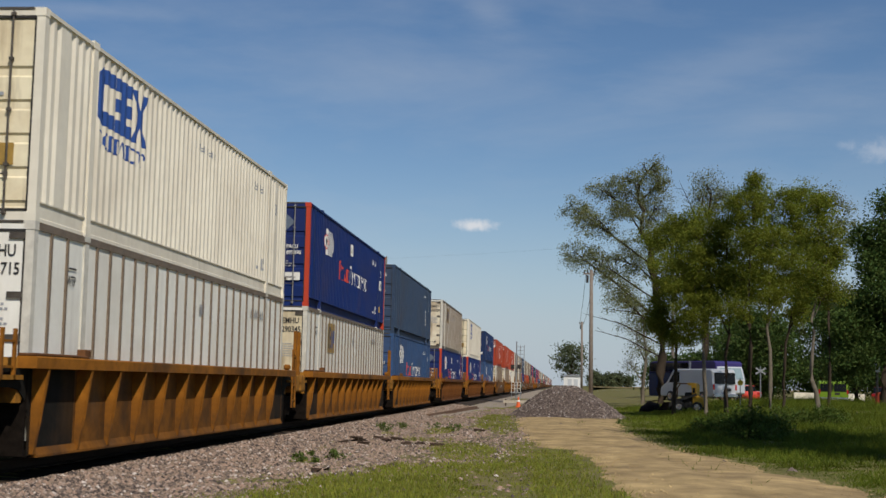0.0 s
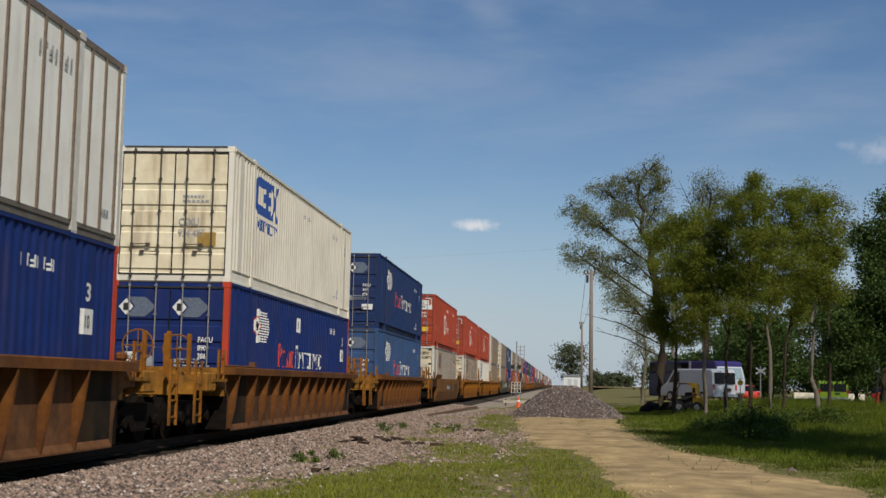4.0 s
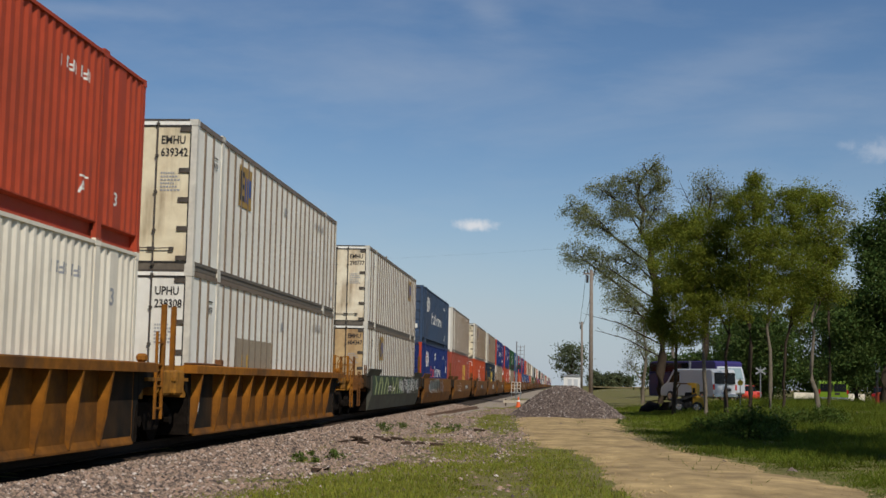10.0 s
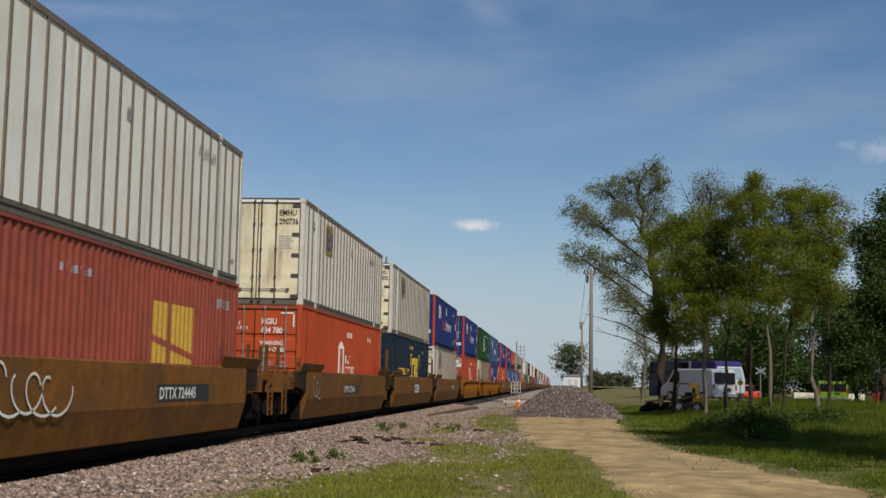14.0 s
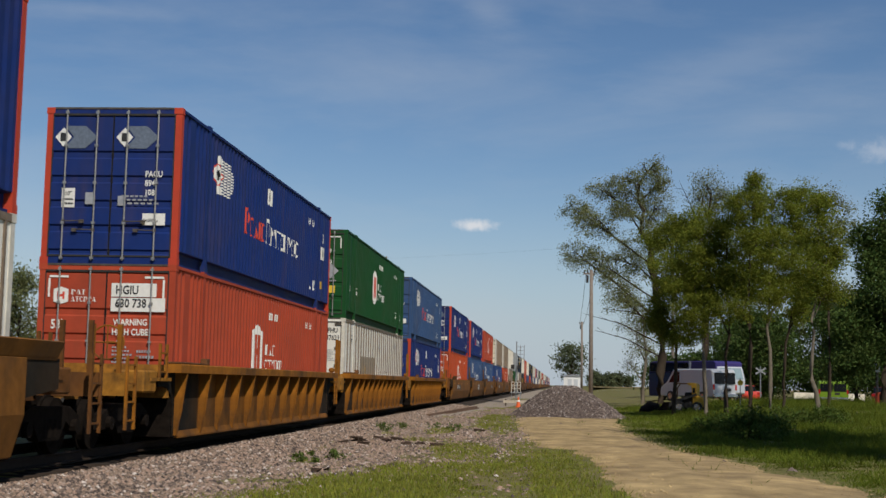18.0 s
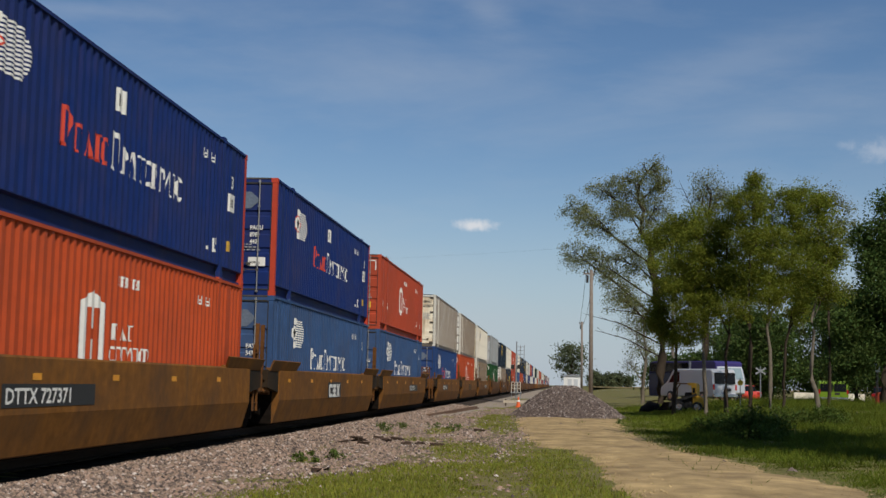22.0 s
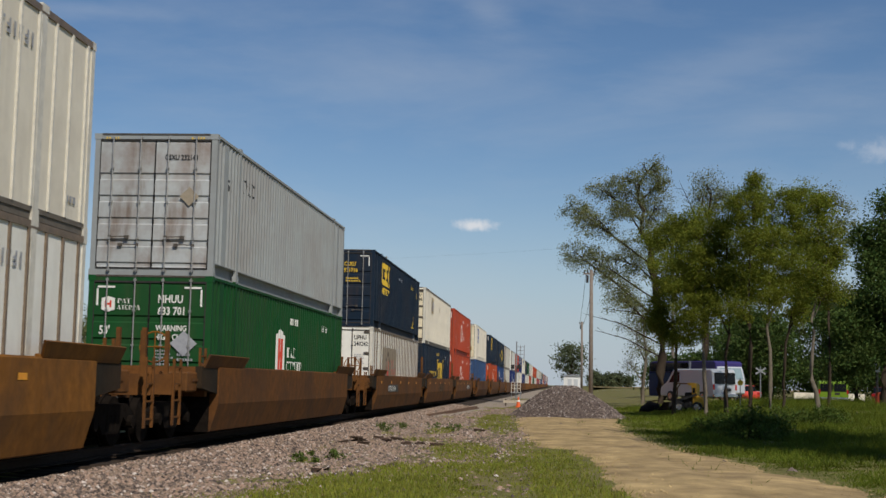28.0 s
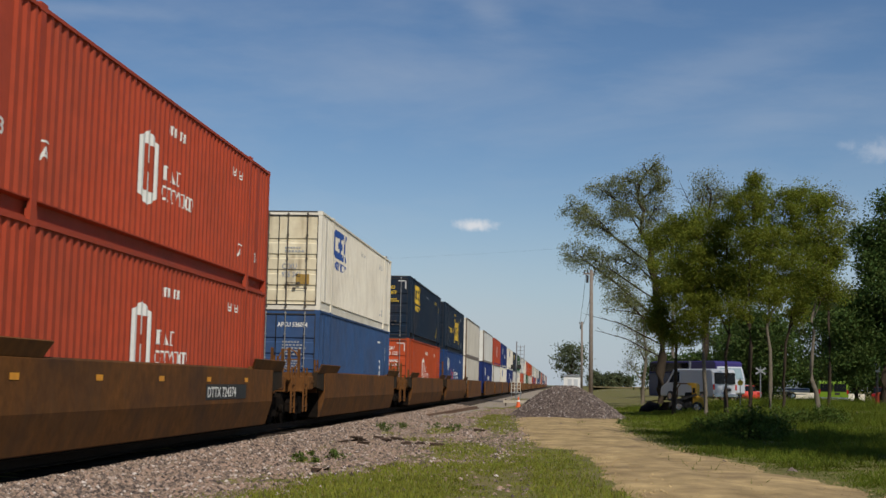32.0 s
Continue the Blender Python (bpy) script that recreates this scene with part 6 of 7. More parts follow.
BARK = shade("grey_brown_bark", (0.055, 0.042, 0.030), rough=0.95, grain=9, vary=0.35, bump=0.6, bump_scale=18, spec=0.1)
PALEBARK = shade("pale_grey_bark", (0.17, 0.145, 0.11), rough=0.95, grain=9, vary=0.35, bump=0.6, bump_scale=18, spec=0.1)
LEAF_YG = shade("yellow_green_leaves", (0.175, 0.202, 0.026), rough=0.75, grain=0.25, vary=0.3, per_object=0.13, island=True, bump=0, spec=0.08, leaf=0.4)
LEAF_OL = shade("olive_green_leaves", (0.19, 0.205, 0.088), rough=0.6, grain=0.25, vary=0.3, per_object=0.14, island=True, bump=0, spec=0.05, leaf=0.35)
LEAF_DK = shade("deep_green_leaves", (0.066, 0.105, 0.026), rough=0.6, grain=0.25, vary=0.3, per_object=0.22, island=True, bump=0, spec=0.08, leaf=0.25)
LEAF_FAR = shade("dull_green_leaves", (0.10, 0.12, 0.06), rough=0.7, grain=0.2, vary=0.3, per_object=0.35, island=True, bump=0, spec=0.1, leaf=0.2)


def limb(bm, pts, r0, r1, n=6):
    """A tapered, bent tube through the points."""
    rings = []
    for k, p in enumerate(pts):
        d = (pts[min(k + 1, len(pts) - 1)] - pts[max(k - 1, 0)])
        q = d.to_track_quat("Z", "Y")
        r = r0 + (r1 - r0) * k / (len(pts) - 1)
        rings.append([bm.verts.new(p + q @ Vector((r * math.cos(6.2832 * i / n), r * math.sin(6.2832 * i / n), 0))) for i in range(n)])
    for a, b in zip(rings, rings[1:]):
        for i in range(n):
            bm.faces.new((a[i], a[(i + 1) % n], b[(i + 1) % n], b[i]))


def leaf_mesh(name, centres, spreads, per, size, material, seed):
    rng = np.random.RandomState(seed)
    c = np.repeat(np.array(centres), per, 0)
    s = np.repeat(np.array(spreads), per)
    n = len(c)
    p = c + np.clip(rng.randn(n, 3), -2.1, 2.1) * s[:, None] * np.array([1, 1, 0.75])
    u = rng.randn(n, 3)
    u /= np.linalg.norm(u, axis=1)[:, None]
    w = np.cross(u, rng.randn(n, 3))
    w /= np.linalg.norm(w, axis=1)[:, None]
    k = (size * (0.6 + 0.8 * rng.rand(n)))[:, None]
    v = np.empty((n, 4, 3))
    v[:, 0], v[:, 1], v[:, 2], v[:, 3] = p - u * k, p - w * k * 0.45, p + u * k, p + w * k * 0.45
    return raw(name, v.reshape(-1, 3).tolist(), np.arange(n * 4).reshape(n, 4).tolist(), material)


def tree(x, y, tall, crown_low, radius, seed, leaves, bark, label, trunk_r=0.14, limbs=16, per=14, size=0.13, lean=(0, 0), puff=0.55, twigs=5, skew=(0, 0), base_z=None, kind_name="tree", top_bias=0.75, forks=1):
    """A tapered trunk, limbs that fork into twigs, and leaf clumps at the twigs."""
    rng = random.Random(seed)
    z0 = (height(x, y) if base_z is None else base_z) - 0.1
    ob = new(kind_name)
    ob.location = (x, y, z0)
    tagged(ob, label, "tree", "trees by the track")
    bm = bmesh.new()
    centres, spreads = [], []
    for fk in range(forks):
        ang = rng.uniform(0, 6.28)
        fan = 0.0 if forks == 1 else 0.14
        pts = []
        for k in range(9):
            t = k / 8
            pts.append(Vector((lean[0] * t * tall + fan * t * tall * math.cos(ang) + 0.009 * tall * rng.uniform(-1, 1) * (t > 0), lean[1] * t * tall + fan * t * tall * math.sin(ang) + 0.009 * tall * rng.uniform(-1, 1) * (t > 0), t * tall * 0.87)))
        limb(bm, pts, trunk_r, trunk_r * 0.16, 9)

        def along(t):
            f = min(7.999, max(0.0, t * 8))
            i = int(f)
            return pts[i].lerp(pts[i + 1], f - i)
        for i in range(limbs // forks):
            t = crown_low + (0.97 - crown_low) * ((i + rng.random()) / (limbs // forks))
            a = rng.uniform(0, 6.2832)
            prof = math.sin(math.pi * min(1.0, max(0.08, ((t - crown_low) / (1 - crown_low)) ** top_bias * 0.86 + 0.12))) ** 0.7
            ln = radius * prof * rng.uniform(0.65, 1.15)
            start = along(t * 0.97)
            way = Vector((math.cos(a) + skew[0], math.sin(a) + skew[1], rng.uniform(0.3, 0.9) + 0.9 * max(0.0, t - 0.8) * 5))
            end = start + way.normalized() * ln
            mid = start.lerp(end, 0.5) + Vector((rng.uniform(-1, 1), rng.uniform(-1, 1), rng.uniform(-0.4, 1))) * ln * 0.1
            limb(bm, [start, mid, end], trunk_r * 0.27 * (1.1 - t * 0.6), 0.015, 5)
            for k in range(twigs):
                f = 0.35 + 0.65 * (k + rng.random()) / twigs
                b = (start.lerp(mid, f * 2) if f < 0.5 else mid.lerp(end, f * 2 - 1))
                tip = b + Vector((rng.uniform(-1, 1), rng.uniform(-1, 1), rng.uniform(-0.35, 0.9))) * ln * 0.33
                limb(bm, [b, b.lerp(tip, 0.5) + Vector((0, 0, 0.05 * ln)), tip], 0.022 * (trunk_r / 0.14) ** 0.5, 0.006, 4)
                for c, sp in ((tip, 1.0), (b.lerp(tip, 0.55), 0.8)):
                    if rng.random() < 0.9:
                        centres.append(tuple(c))
                        spreads.append(puff * sp * rng.uniform(0.55, 1.1) * 0.5)
    part("trunk", bm, bark, ob, smooth=True)
    part("crown", leaf_mesh("crown", centres, spreads, per, size, leaves, seed), None, ob)
    return ob


def lobed_tree(x, y, label, trunk, lobes, leaves, bark, seed, trunk_r=0.13, fill=24, per=250, size=0.054, puff=0.29, bare=(), base_z=None, twig_share=0.4, limb_k=0.36):
    """A tree whose crown is a set of leafy lobes (dx, z, half width, half height), each carried by a limb from the trunk."""
    rng = random.Random(seed)
    z0 = (height(x, y) if base_z is None else base_z) - 0.1
    ob = new("tree")
    ob.location = (x, y, z0)
    tagged(ob, label, "tree", "trees by the track")
    bm = bmesh.new()
    pts = []
    for (ax, az), (bx, bz) in zip(trunk, trunk[1:]):
        for k in range(4):
            t = k / 4
            w = 0.05 + 0.012 * (bz - trunk[0][1])
            pts.append(Vector((ax + (bx - ax) * t + rng.uniform(-w, w) * (len(pts) > 0), rng.uniform(-w, w), max(0.0, az + (bz - az) * t - z0))))
    pts[0].z = 0.0
    pts.append(Vector((trunk[-1][0], 0, trunk[-1][1] - z0)))
    limb(bm, pts, trunk_r, trunk_r * 0.22, 9)
    centres, spreads = [], []
    low = 0.3 * pts[-1].z
    for dx, z, rx, rz in lobes:
        c = Vector((dx, rng.uniform(-0.7, 0.7) * rx, z - z0))
        best = min(pts[2:], key=lambda p: abs(p.z - max(low, c.z - 0.9 * rz - 0.5 * math.hypot(c.x - p.x, c.y))))
        mid = best.lerp(c, 0.5) + Vector((rng.uniform(-0.2, 0.2), rng.uniform(-0.2, 0.2), rng.uniform(-0.1, 0.25))) * rx
        r0 = trunk_r * limb_k
        limb(bm, [best, best.lerp(mid, 0.5) + Vector((0, 0, -0.04)), mid, mid.lerp(c, 0.5) + Vector((rng.uniform(-0.1, 0.1), 0, 0.05)), c], r0, 0.02, 6)
        forks = [mid.lerp(c, 0.4), c]
        for _ in range(5):
            a = rng.uniform(0, 6.2832)
            tip = c + Vector((math.cos(a) * rx, math.sin(a) * rx, rng.uniform(-0.5, 0.9) * rz)) * 0.7
            b = mid.lerp(c, rng.uniform(0.2, 1.0))
            limb(bm, [b, b.lerp(tip, 0.5) + Vector((0, 0, 0.08 * rx)), tip], 0.03 * (trunk_r / 0.13) ** 0.5, 0.01, 5)
            forks += [b.lerp(tip, 0.6), tip]
        for k in range(int(0.6 * fill * rx) if (c - best).length > 2.0 else 2):
            # thin growth along the limb
            f = mid.lerp(c, rng.random()) if k % 3 else best.lerp(mid, rng.uniform(0.4, 1.0))
            centres.append(tuple(f + Vector((rng.gauss(0, 0.3), rng.gauss(0, 0.3), rng.gauss(0.1, 0.3))) * rx))
            spreads.append(puff * rng.uniform(0.5, 1.0))
        for _ in range(max(5, int(fill * rx * rz))):
            d = Vector((rng.gauss(0, 1), rng.gauss(0, 1), rng.gauss(0, 1))).normalized() * rng.uniform(0.3, 1.3) ** 0.75
            p = c + Vector((d.x * rx, d.y * rx, d.z * rz))
            if rng.random() < twig_share:
                f = min(forks, key=lambda q: (q - p).length)
                limb(bm, [f, f.lerp(p, 0.5) + Vector((0, 0, 0.06 * rx)), p], 0.014 * (trunk_r / 0.13) ** 0.5, 0.005, 3)
            centres.append(tuple(p))
            spreads.append(puff * rng.uniform(0.55, 1.25))
    for ax, az, bx, bz in bare:
        a, b = Vector((ax, 0, az - z0)), Vector((bx, rng.uniform(-0.5, 0.5), bz - z0))
        m = a.lerp(b, 0.5) + Vector((0, 0, 0.06 * (b - a).length))
        limb(bm, [a, m, b], 0.06, 0.012, 5)
        for k in range(6):
            q = a.lerp(m, k / 3) if k < 3 else m.lerp(b, k / 3 - 1)
            limb(bm, [q, q + Vector((rng.uniform(-0.9, 0.2), rng.uniform(-0.5, 0.5), rng.uniform(-0.25, 0.55)))], 0.02, 0.006, 4)
    part("trunk", bm, bark, ob, smooth=True)
    part("crown", leaf_mesh("crown", centres, spreads, per, size, leaves, seed), None, ob)
    return ob


def build_trees():
    # the wide old tree by the pole, its limbs reaching to the track
    lobed_tree(7.9, 106, "tall sparse old tree with olive leaves and bare twigs", [(0.1, -0.3), (0.2, 5.0), (-0.7, 11.0), (-1.5, 14.4), (-1.6, 17.5)],
               [(-0.8, 18.6, 1.0, 1.1), (0.2, 17.6, 0.9, 1.0), (-2.7, 17.7, 1.1, 0.8), (-4.5, 16.9, 1.25, 1.0), (-6.6, 15.2, 1.15, 1.15), (-5.3, 14.0, 1.6, 1.15), (-1.9, 16.5, 1.5, 1.2),
                (-3.3, 15.2, 1.3, 0.8), (-6.6, 11.6, 1.25, 1.3), (-5.2, 11.2, 0.9, 0.9), (-2.8, 11.2, 1.8, 1.0), (-4.1, 9.9, 1.0, 0.9), (-3.2, 8.3, 1.4, 1.2), (-0.4, 15.4, 1.15, 1.7), (0.5, 13.1, 1.3, 1.3), (-1.3, 13.1, 1.0, 0.8)],
               LEAF_OL, BARK, 21, 0.42, 21, 78, 0.066, 0.32, [(0.0, 4.6, -6.0, 6.9), (0.0, 3.6, -5.2, 5.6), (-0.2, 6.4, -4.4, 7.3)], twig_share=1.0, limb_k=0.2)
    lobed_tree(6.9, 110, "slim young tree with thin olive foliage", [(0.0, 0.0), (0.1, 3.2), (-0.1, 7.4)],
               [(-0.6, 5.6, 1.3, 1.6), (0.0, 7.0, 1.3, 1.4), (-1.1, 3.2, 0.75, 0.75), (-0.9, 7.9, 1.1, 0.9), (0.4, 4.4, 0.8, 0.9)], LEAF_OL, PALEBARK, 22, 0.2, 14, 60, 0.066, 0.4, twig_share=1.0)
    # the row of thin trunks
    row = "slender tree with yellow-green crown, one of a row"
    lobed_tree(6.45, 76, row, [(0.0, 0.0), (0.15, 3.5), (0.1, 9.5)], [(-0.3, 9.7, 1.1, 1.1), (0.8, 10.3, 1.1, 0.95), (-0.4, 7.5, 1.1, 1.4), (-0.9, 5.2, 0.9, 1.2), (0.2, 4.2, 1.2, 1.0), (0.9, 6.6, 1.0, 1.2)], LEAF_YG, BARK, 37)
    lobed_tree(7.85, 72, row, [(0.0, 0.0), (-0.1, 4.0), (-0.3, 9.3)], [(-0.5, 5.0, 1.2, 1.1), (-0.2, 9.0, 1.2, 1.2), (-0.9, 7.5, 1.3, 1.4), (0.4, 6.8, 1.0, 1.0)], LEAF_YG, PALEBARK, 31)
    lobed_tree(8.9, 72, row, [(0.0, 0.0), (0.05, 4.0), (-0.1, 10.0)], [(-0.2, 9.9, 1.2, 1.0), (0.0, 7.8, 1.35, 1.2), (-0.5, 5.7, 1.0, 0.85), (0.7, 6.4, 0.8, 0.8)], LEAF_YG, BARK, 32)
    lobed_tree(9.85, 70, row, [(0.0, 0.0), (-0.05, 4.5), (0.1, 11.8)], [(0.25, 11.9, 0.65, 0.8), (-0.1, 10.6, 1.15, 0.85), (0.4, 8.8, 1.3, 1.15), (0.0, 6.8, 1.0, 0.95), (-0.6, 5.4, 0.7, 0.6)], LEAF_YG, BARK, 33, 0.15)
    lobed_tree(11.5, 74, row, [(0.0, 0.0), (-0.1, 4.5), (0.2, 11.2)], [(0.3, 11.4, 1.1, 0.75), (0.2, 9.6, 1.2, 1.05), (0.0, 7.6, 1.05, 1.0), (-0.6, 6.2, 0.6, 0.55), (0.6, 6.3, 0.8, 0.7)], LEAF_YG, PALEBARK, 34)
    lobed_tree(12.4, 75, row, [(0.0, 0.0), (0.05, 3.0), (0.5, 6.0), (0.8, 11.3)], [(0.9, 11.8, 1.1, 0.75), (1.0, 10.3, 1.1, 0.9), (0.5, 8.5, 1.2, 1.05), (0.5, 6.9, 1.0, 0.8), (1.3, 7.4, 0.9, 0.9), (0.9, 5.6, 0.8, 0.6)], LEAF_YG, BARK, 35, 0.11)
    lobed_tree(11.8, 62, row, [(0.0, 0.0), (-0.25, 2.2), (-0.2, 4.4), (0.05, 9.2)], [(0.0, 9.6, 0.75, 0.7), (0.1, 8.2, 1.0, 0.75), (0.0, 6.8, 0.9, 0.75), (0.35, 5.6, 0.6, 0.45), (-0.5, 5.7, 0.6, 0.45), (0.8, 7.4, 0.7, 0.7)], LEAF_YG, PALEBARK, 36, 0.12)
    lobed_tree(15.4, 78, "slim tree with a thin open crown", [(0.0, 0.0), (0.1, 5.0), (0.3, 11.5)], [(0.4, 12.0, 0.8, 0.8), (0.8, 11.0, 0.8, 0.8), (0.1, 9.5, 0.9, 0.9), (0.3, 7.0, 0.8, 1.0)], LEAF_OL, BARK, 38, 0.12, 22, 90, 0.055, 0.27, twig_share=1.0)
    lobed_tree(12.2, 112, "tall thin-topped tree behind the row", [(0.0, 0.0), (0.0, 9.0), (0.4, 17.5)], [(0.2, 18.0, 1.3, 1.2), (1.0, 17.1, 1.4, 0.95), (-0.7, 17.1, 0.7, 1.0), (0.3, 14.5, 1.5, 1.5)], LEAF_OL, BARK, 41, 0.3, 18, 70, 0.07, 0.42, [(-0.2, 13.5, -2.3, 18.6)], twig_share=1.0)
    # the full dark tree at the roadside
    lobed_tree(20.7, 87, "dense dark green tree with a full crown", [(0.0, 0.0), (0.1, 4.0), (0.0, 12.5)],
               [(1.0, 12.9, 1.1, 1.4), (-0.5, 10.8, 1.4, 1.3), (-0.9, 9.2, 1.1, 0.9), (-0.2, 7.6, 1.4, 1.0), (-1.7, 6.4, 1.3, 1.0), (-1.0, 4.6, 1.8, 1.6), (-2.2, 3.1, 1.4, 1.2), (1.6, 11.0, 1.6, 1.8), (1.8, 7.0, 1.8, 2.0), (-3.2, 5.6, 1.2, 0.9)], LEAF_DK, BARK, 51, 0.3, 25, 110, 0.10, 0.42)
    # dark trees closing the view to the roadside
    for x, y, h, seed, rad, low in ((29, 150, 12.5, 54, 7.0, 0.06), (38, 155, 13.0, 55, 7.0, 0.06), (21, 156, 9.0, 56, 6.0, 0.06), (48, 150, 13.0, 57, 7.0, 0.06), (18.5, 126, 8.5, 58, 3.8, 0.06), (27.5, 126, 10.5, 59, 4.5, 0.1), (33, 126, 10.5, 60, 4.5, 0.1)):
        tree(x, y, h, low, rad, seed, LEAF_DK, BARK, "dense dark green tree with a full crown", 0.3, 46, 44, 0.15, puff=1.9, twigs=6)
    for k in range(9):
        tree(13.0 + k * 4.6, 166 + (k * 3) % 5, 4.2 + 0.7 * (k % 3), 0.02, 3.6, 140 + k, LEAF_DK, BARK, "low dense hedge tree closing the roadside", 0.15, 26, 30, 0.2, puff=1.9, twigs=4)
    # beside the camera's view: their shade lies on the grass
    for x, y, h, seed in ((14.6, 36, 20.0, 91), (12.4, 28, 19.0, 93), (12.1, 33.5, 20.0, 94)):
        tree(x, y, h, 0.35, 3.1 if seed < 94 else 2.5, seed, LEAF_DK, BARK, "tall leafy roadside tree shading the grass", 0.28, 36, 34, 0.14, puff=1.6)
    # across the line, behind the train
    for x, y, h, seed in ((-47, 112, 11.5, 61), (-52, 118, 9.0, 62), (-44, 124, 8.0, 63), (-60, 130, 12.0, 64)):
        tree(x, y, h, 0.15, 3.6, seed, LEAF_OL, BARK, "leafy tree across the railway line", 0.25, 26, 40, 0.13, puff=1.5, base_z=0.0)
    # far trees by the white building
    tree(3.2, 330, 12.0, 0.2, 5.5, 71, LEAF_FAR, BARK, "distant spreading tree behind a white building", 0.35, 34, 12, 0.28, puff=1.8, base_z=0.0, skew=(-0.3, 0))
    rng = random.Random(7)
    for k in range(9):
        tree(15.5 + k * 1.9 + rng.uniform(-0.6, 0.6), 600 + rng.uniform(-20, 20), rng.uniform(6.5, 9.0) * (1.1 if k < 5 else 0.9), 0.05, 3.2, 80 + k, LEAF_FAR, BARK, "distant low tree in a hedgerow", 0.2, 16, 9, 0.5, puff=2.4, base_z=-0.6, twigs=4)


def bush(x, y, r, h, n, seed):
    rng = random.Random(seed)
    ob = new("bush")
    ob.location = (x, y, height(x, y) - 0.05)
    tagged(ob, "low dark green bush in the long grass", "bush", "bushes under the trees")
    bm = bmesh.new()
    cs, ss = [], []
    for k in range(n):
        a, d = rng.uniform(0, 6.28), rng.random() ** 0.5
        p = Vector((r * d * math.cos(a), r * d * math.sin(a), h * (1 - d * d) * rng.uniform(0.45, 1.0) + 0.08))
        limb(bm, [Vector((p.x * 0.3, p.y * 0.3, 0)), p * 0.6, p], 0.015, 0.004, 4)
        cs.append(tuple(p))
        ss.append(0.17)
    part("stems", bm, BARK, ob)["kind"] = "stuff"
    part("leaves", leaf_mesh("leaves", cs, ss, 40, 0.06, BUSHMAT, seed), None, ob)


build_trees()
bush(6.1, 43.5, 0.9, 1.0, 80, 1)
bush(7.0, 45.5, 0.8, 0.7, 50, 2)
bush(7.2, 54, 1.3, 0.8, 60, 3)
bush(9.8, 58, 1.3, 0.7, 50, 4)
bush(5.4, 48.5, 0.8, 0.6, 40, 5)
bush(11.2, 57, 1.1, 0.8, 50, 6)

WIRE = shade("dark_wire", (0.03, 0.03, 0.035), rough=0.6)


def utility_pole(x, y, z0, z1, arm):
    ob = new("utility_pole")
    tagged(ob, "weathered grey-brown timber utility pole", "utility pole", "utility poles along the line")
    ob.location = (x, y, 0)
    bm = bmesh.new()
    tube(bm, (0, 0, z0), (-0.05, 0, z1), 0.17, 0.12, 12)
    part("pole", bm, POLEWOOD, ob, smooth=True)
    bm = bmesh.new()
    box(bm, -arm, arm * 0.25, -0.05, 0.05, z1 - 0.35, z1 - 0.22)
    part("crossarm", bm, POLEWOOD, ob)
    for dx in (-arm * 0.9, -arm * 0.5, 0.18):
        bm = bmesh.new()
        tube(bm, (dx, 0, z1 - 0.22), (dx, 0, z1 - 0.02), 0.05, 0.03, 8)
        part("insulator", bm, DARK, ob)
    bm = bmesh.new()
    tube(bm, (-arm * 0.55, 0.02, z1 - 0.95), (-arm * 0.55, 0.02, z1 - 0.4), 0.09, n=10)
    part("fuse_box", bm, DARK, ob)


utility_pole(2.35, 98, -0.6, 9.7, 0.62)
utility_pole(2.98, 174, -0.6, 9.5, 0.4)


def wire(a, b, sag, r=0.012, n=14):
    bm = bmesh.new()
    a, b = Vector(a), Vector(b)
    pts = []
    for k in range(n + 1):
        t = k / n
        p = a.lerp(b, t)
        p.z -= sag * 4 * t * (1 - t)
        pts.append(p)
    limb(bm, pts, r, r, 5)
    ob = new("overhead_wire", mesh_of("overhead_wire", bm, WIRE))
    tagged(ob, "thin dark overhead wire", "wire", "wires on the poles")


wire((1.9, 98, 9.4), (2.6, 174, 9.2), 0.5, 0.016)
wire((2.5, 98, 9.4), (3.1, 174, 9.2), 0.6, 0.016)
wire((-26.5, 200, 19.9), (14.0, 166, 19.6), 0.25, 0.005)


def utility_post_left():
    ob = new("utility_pole")
    tagged(ob, "tall distant timber pole carrying the crossing wire", "utility pole", "utility poles along the line")
    bm = bmesh.new()
    tube(bm, (-26.5, 200, -0.6), (-26.5, 200, 20.2), 0.22, 0.14, 10)
    part("pole", bm, POLEWOOD, ob)
    ob2 = new("utility_pole")
    tagged(ob2, "tall distant timber pole hidden among the trees", "utility pole", "utility poles along the line")
    bm = bmesh.new()
    tube(bm, (14.0, 166, -0.6), (14.0, 166, 19.9), 0.22, 0.14, 10)
    part("pole", bm, POLEWOOD, ob2)


utility_post_left()

SIGNAL_GREY = shade("galvanised_signal_steel", (0.30, 0.31, 0.32), rough=0.5, metal=0.4, vary=0.2)
BUILD_WHITE = shade("white_painted_siding", (0.72, 0.72, 0.70), rough=0.7, vary=0.08, grain=3, streak=0.12)


def signal_mast():
    ob = new("signal_mast")
    ob.location = (-4.78, 150, -0.62)
    tagged(ob, "grey railway signal mast with ladder and two dark heads", "railway signal")
    bm = bmesh.new()
    tube(bm, (0, 0, 0), (0, 0, 6.6), 0.09, 0.065, 10)
    part("mast", bm, SIGNAL_GREY, ob)
    bm = bmesh.new()
    for dx in (0.42, 0.86):
        box(bm, dx - 0.035, dx + 0.035, 0.0, 0.06, 4.2, 6.2)
    for z in np.arange(4.3, 6.2, 0.42):
        box(bm, 0.1, 0.86, 0.0, 0.05, z, z + 0.06)
    part("ladder", bm, SIGNAL_GREY, ob)
    for dx, dz in ((-0.42, 3.75), (0.3, 3.75)):
        bm = bmesh.new()
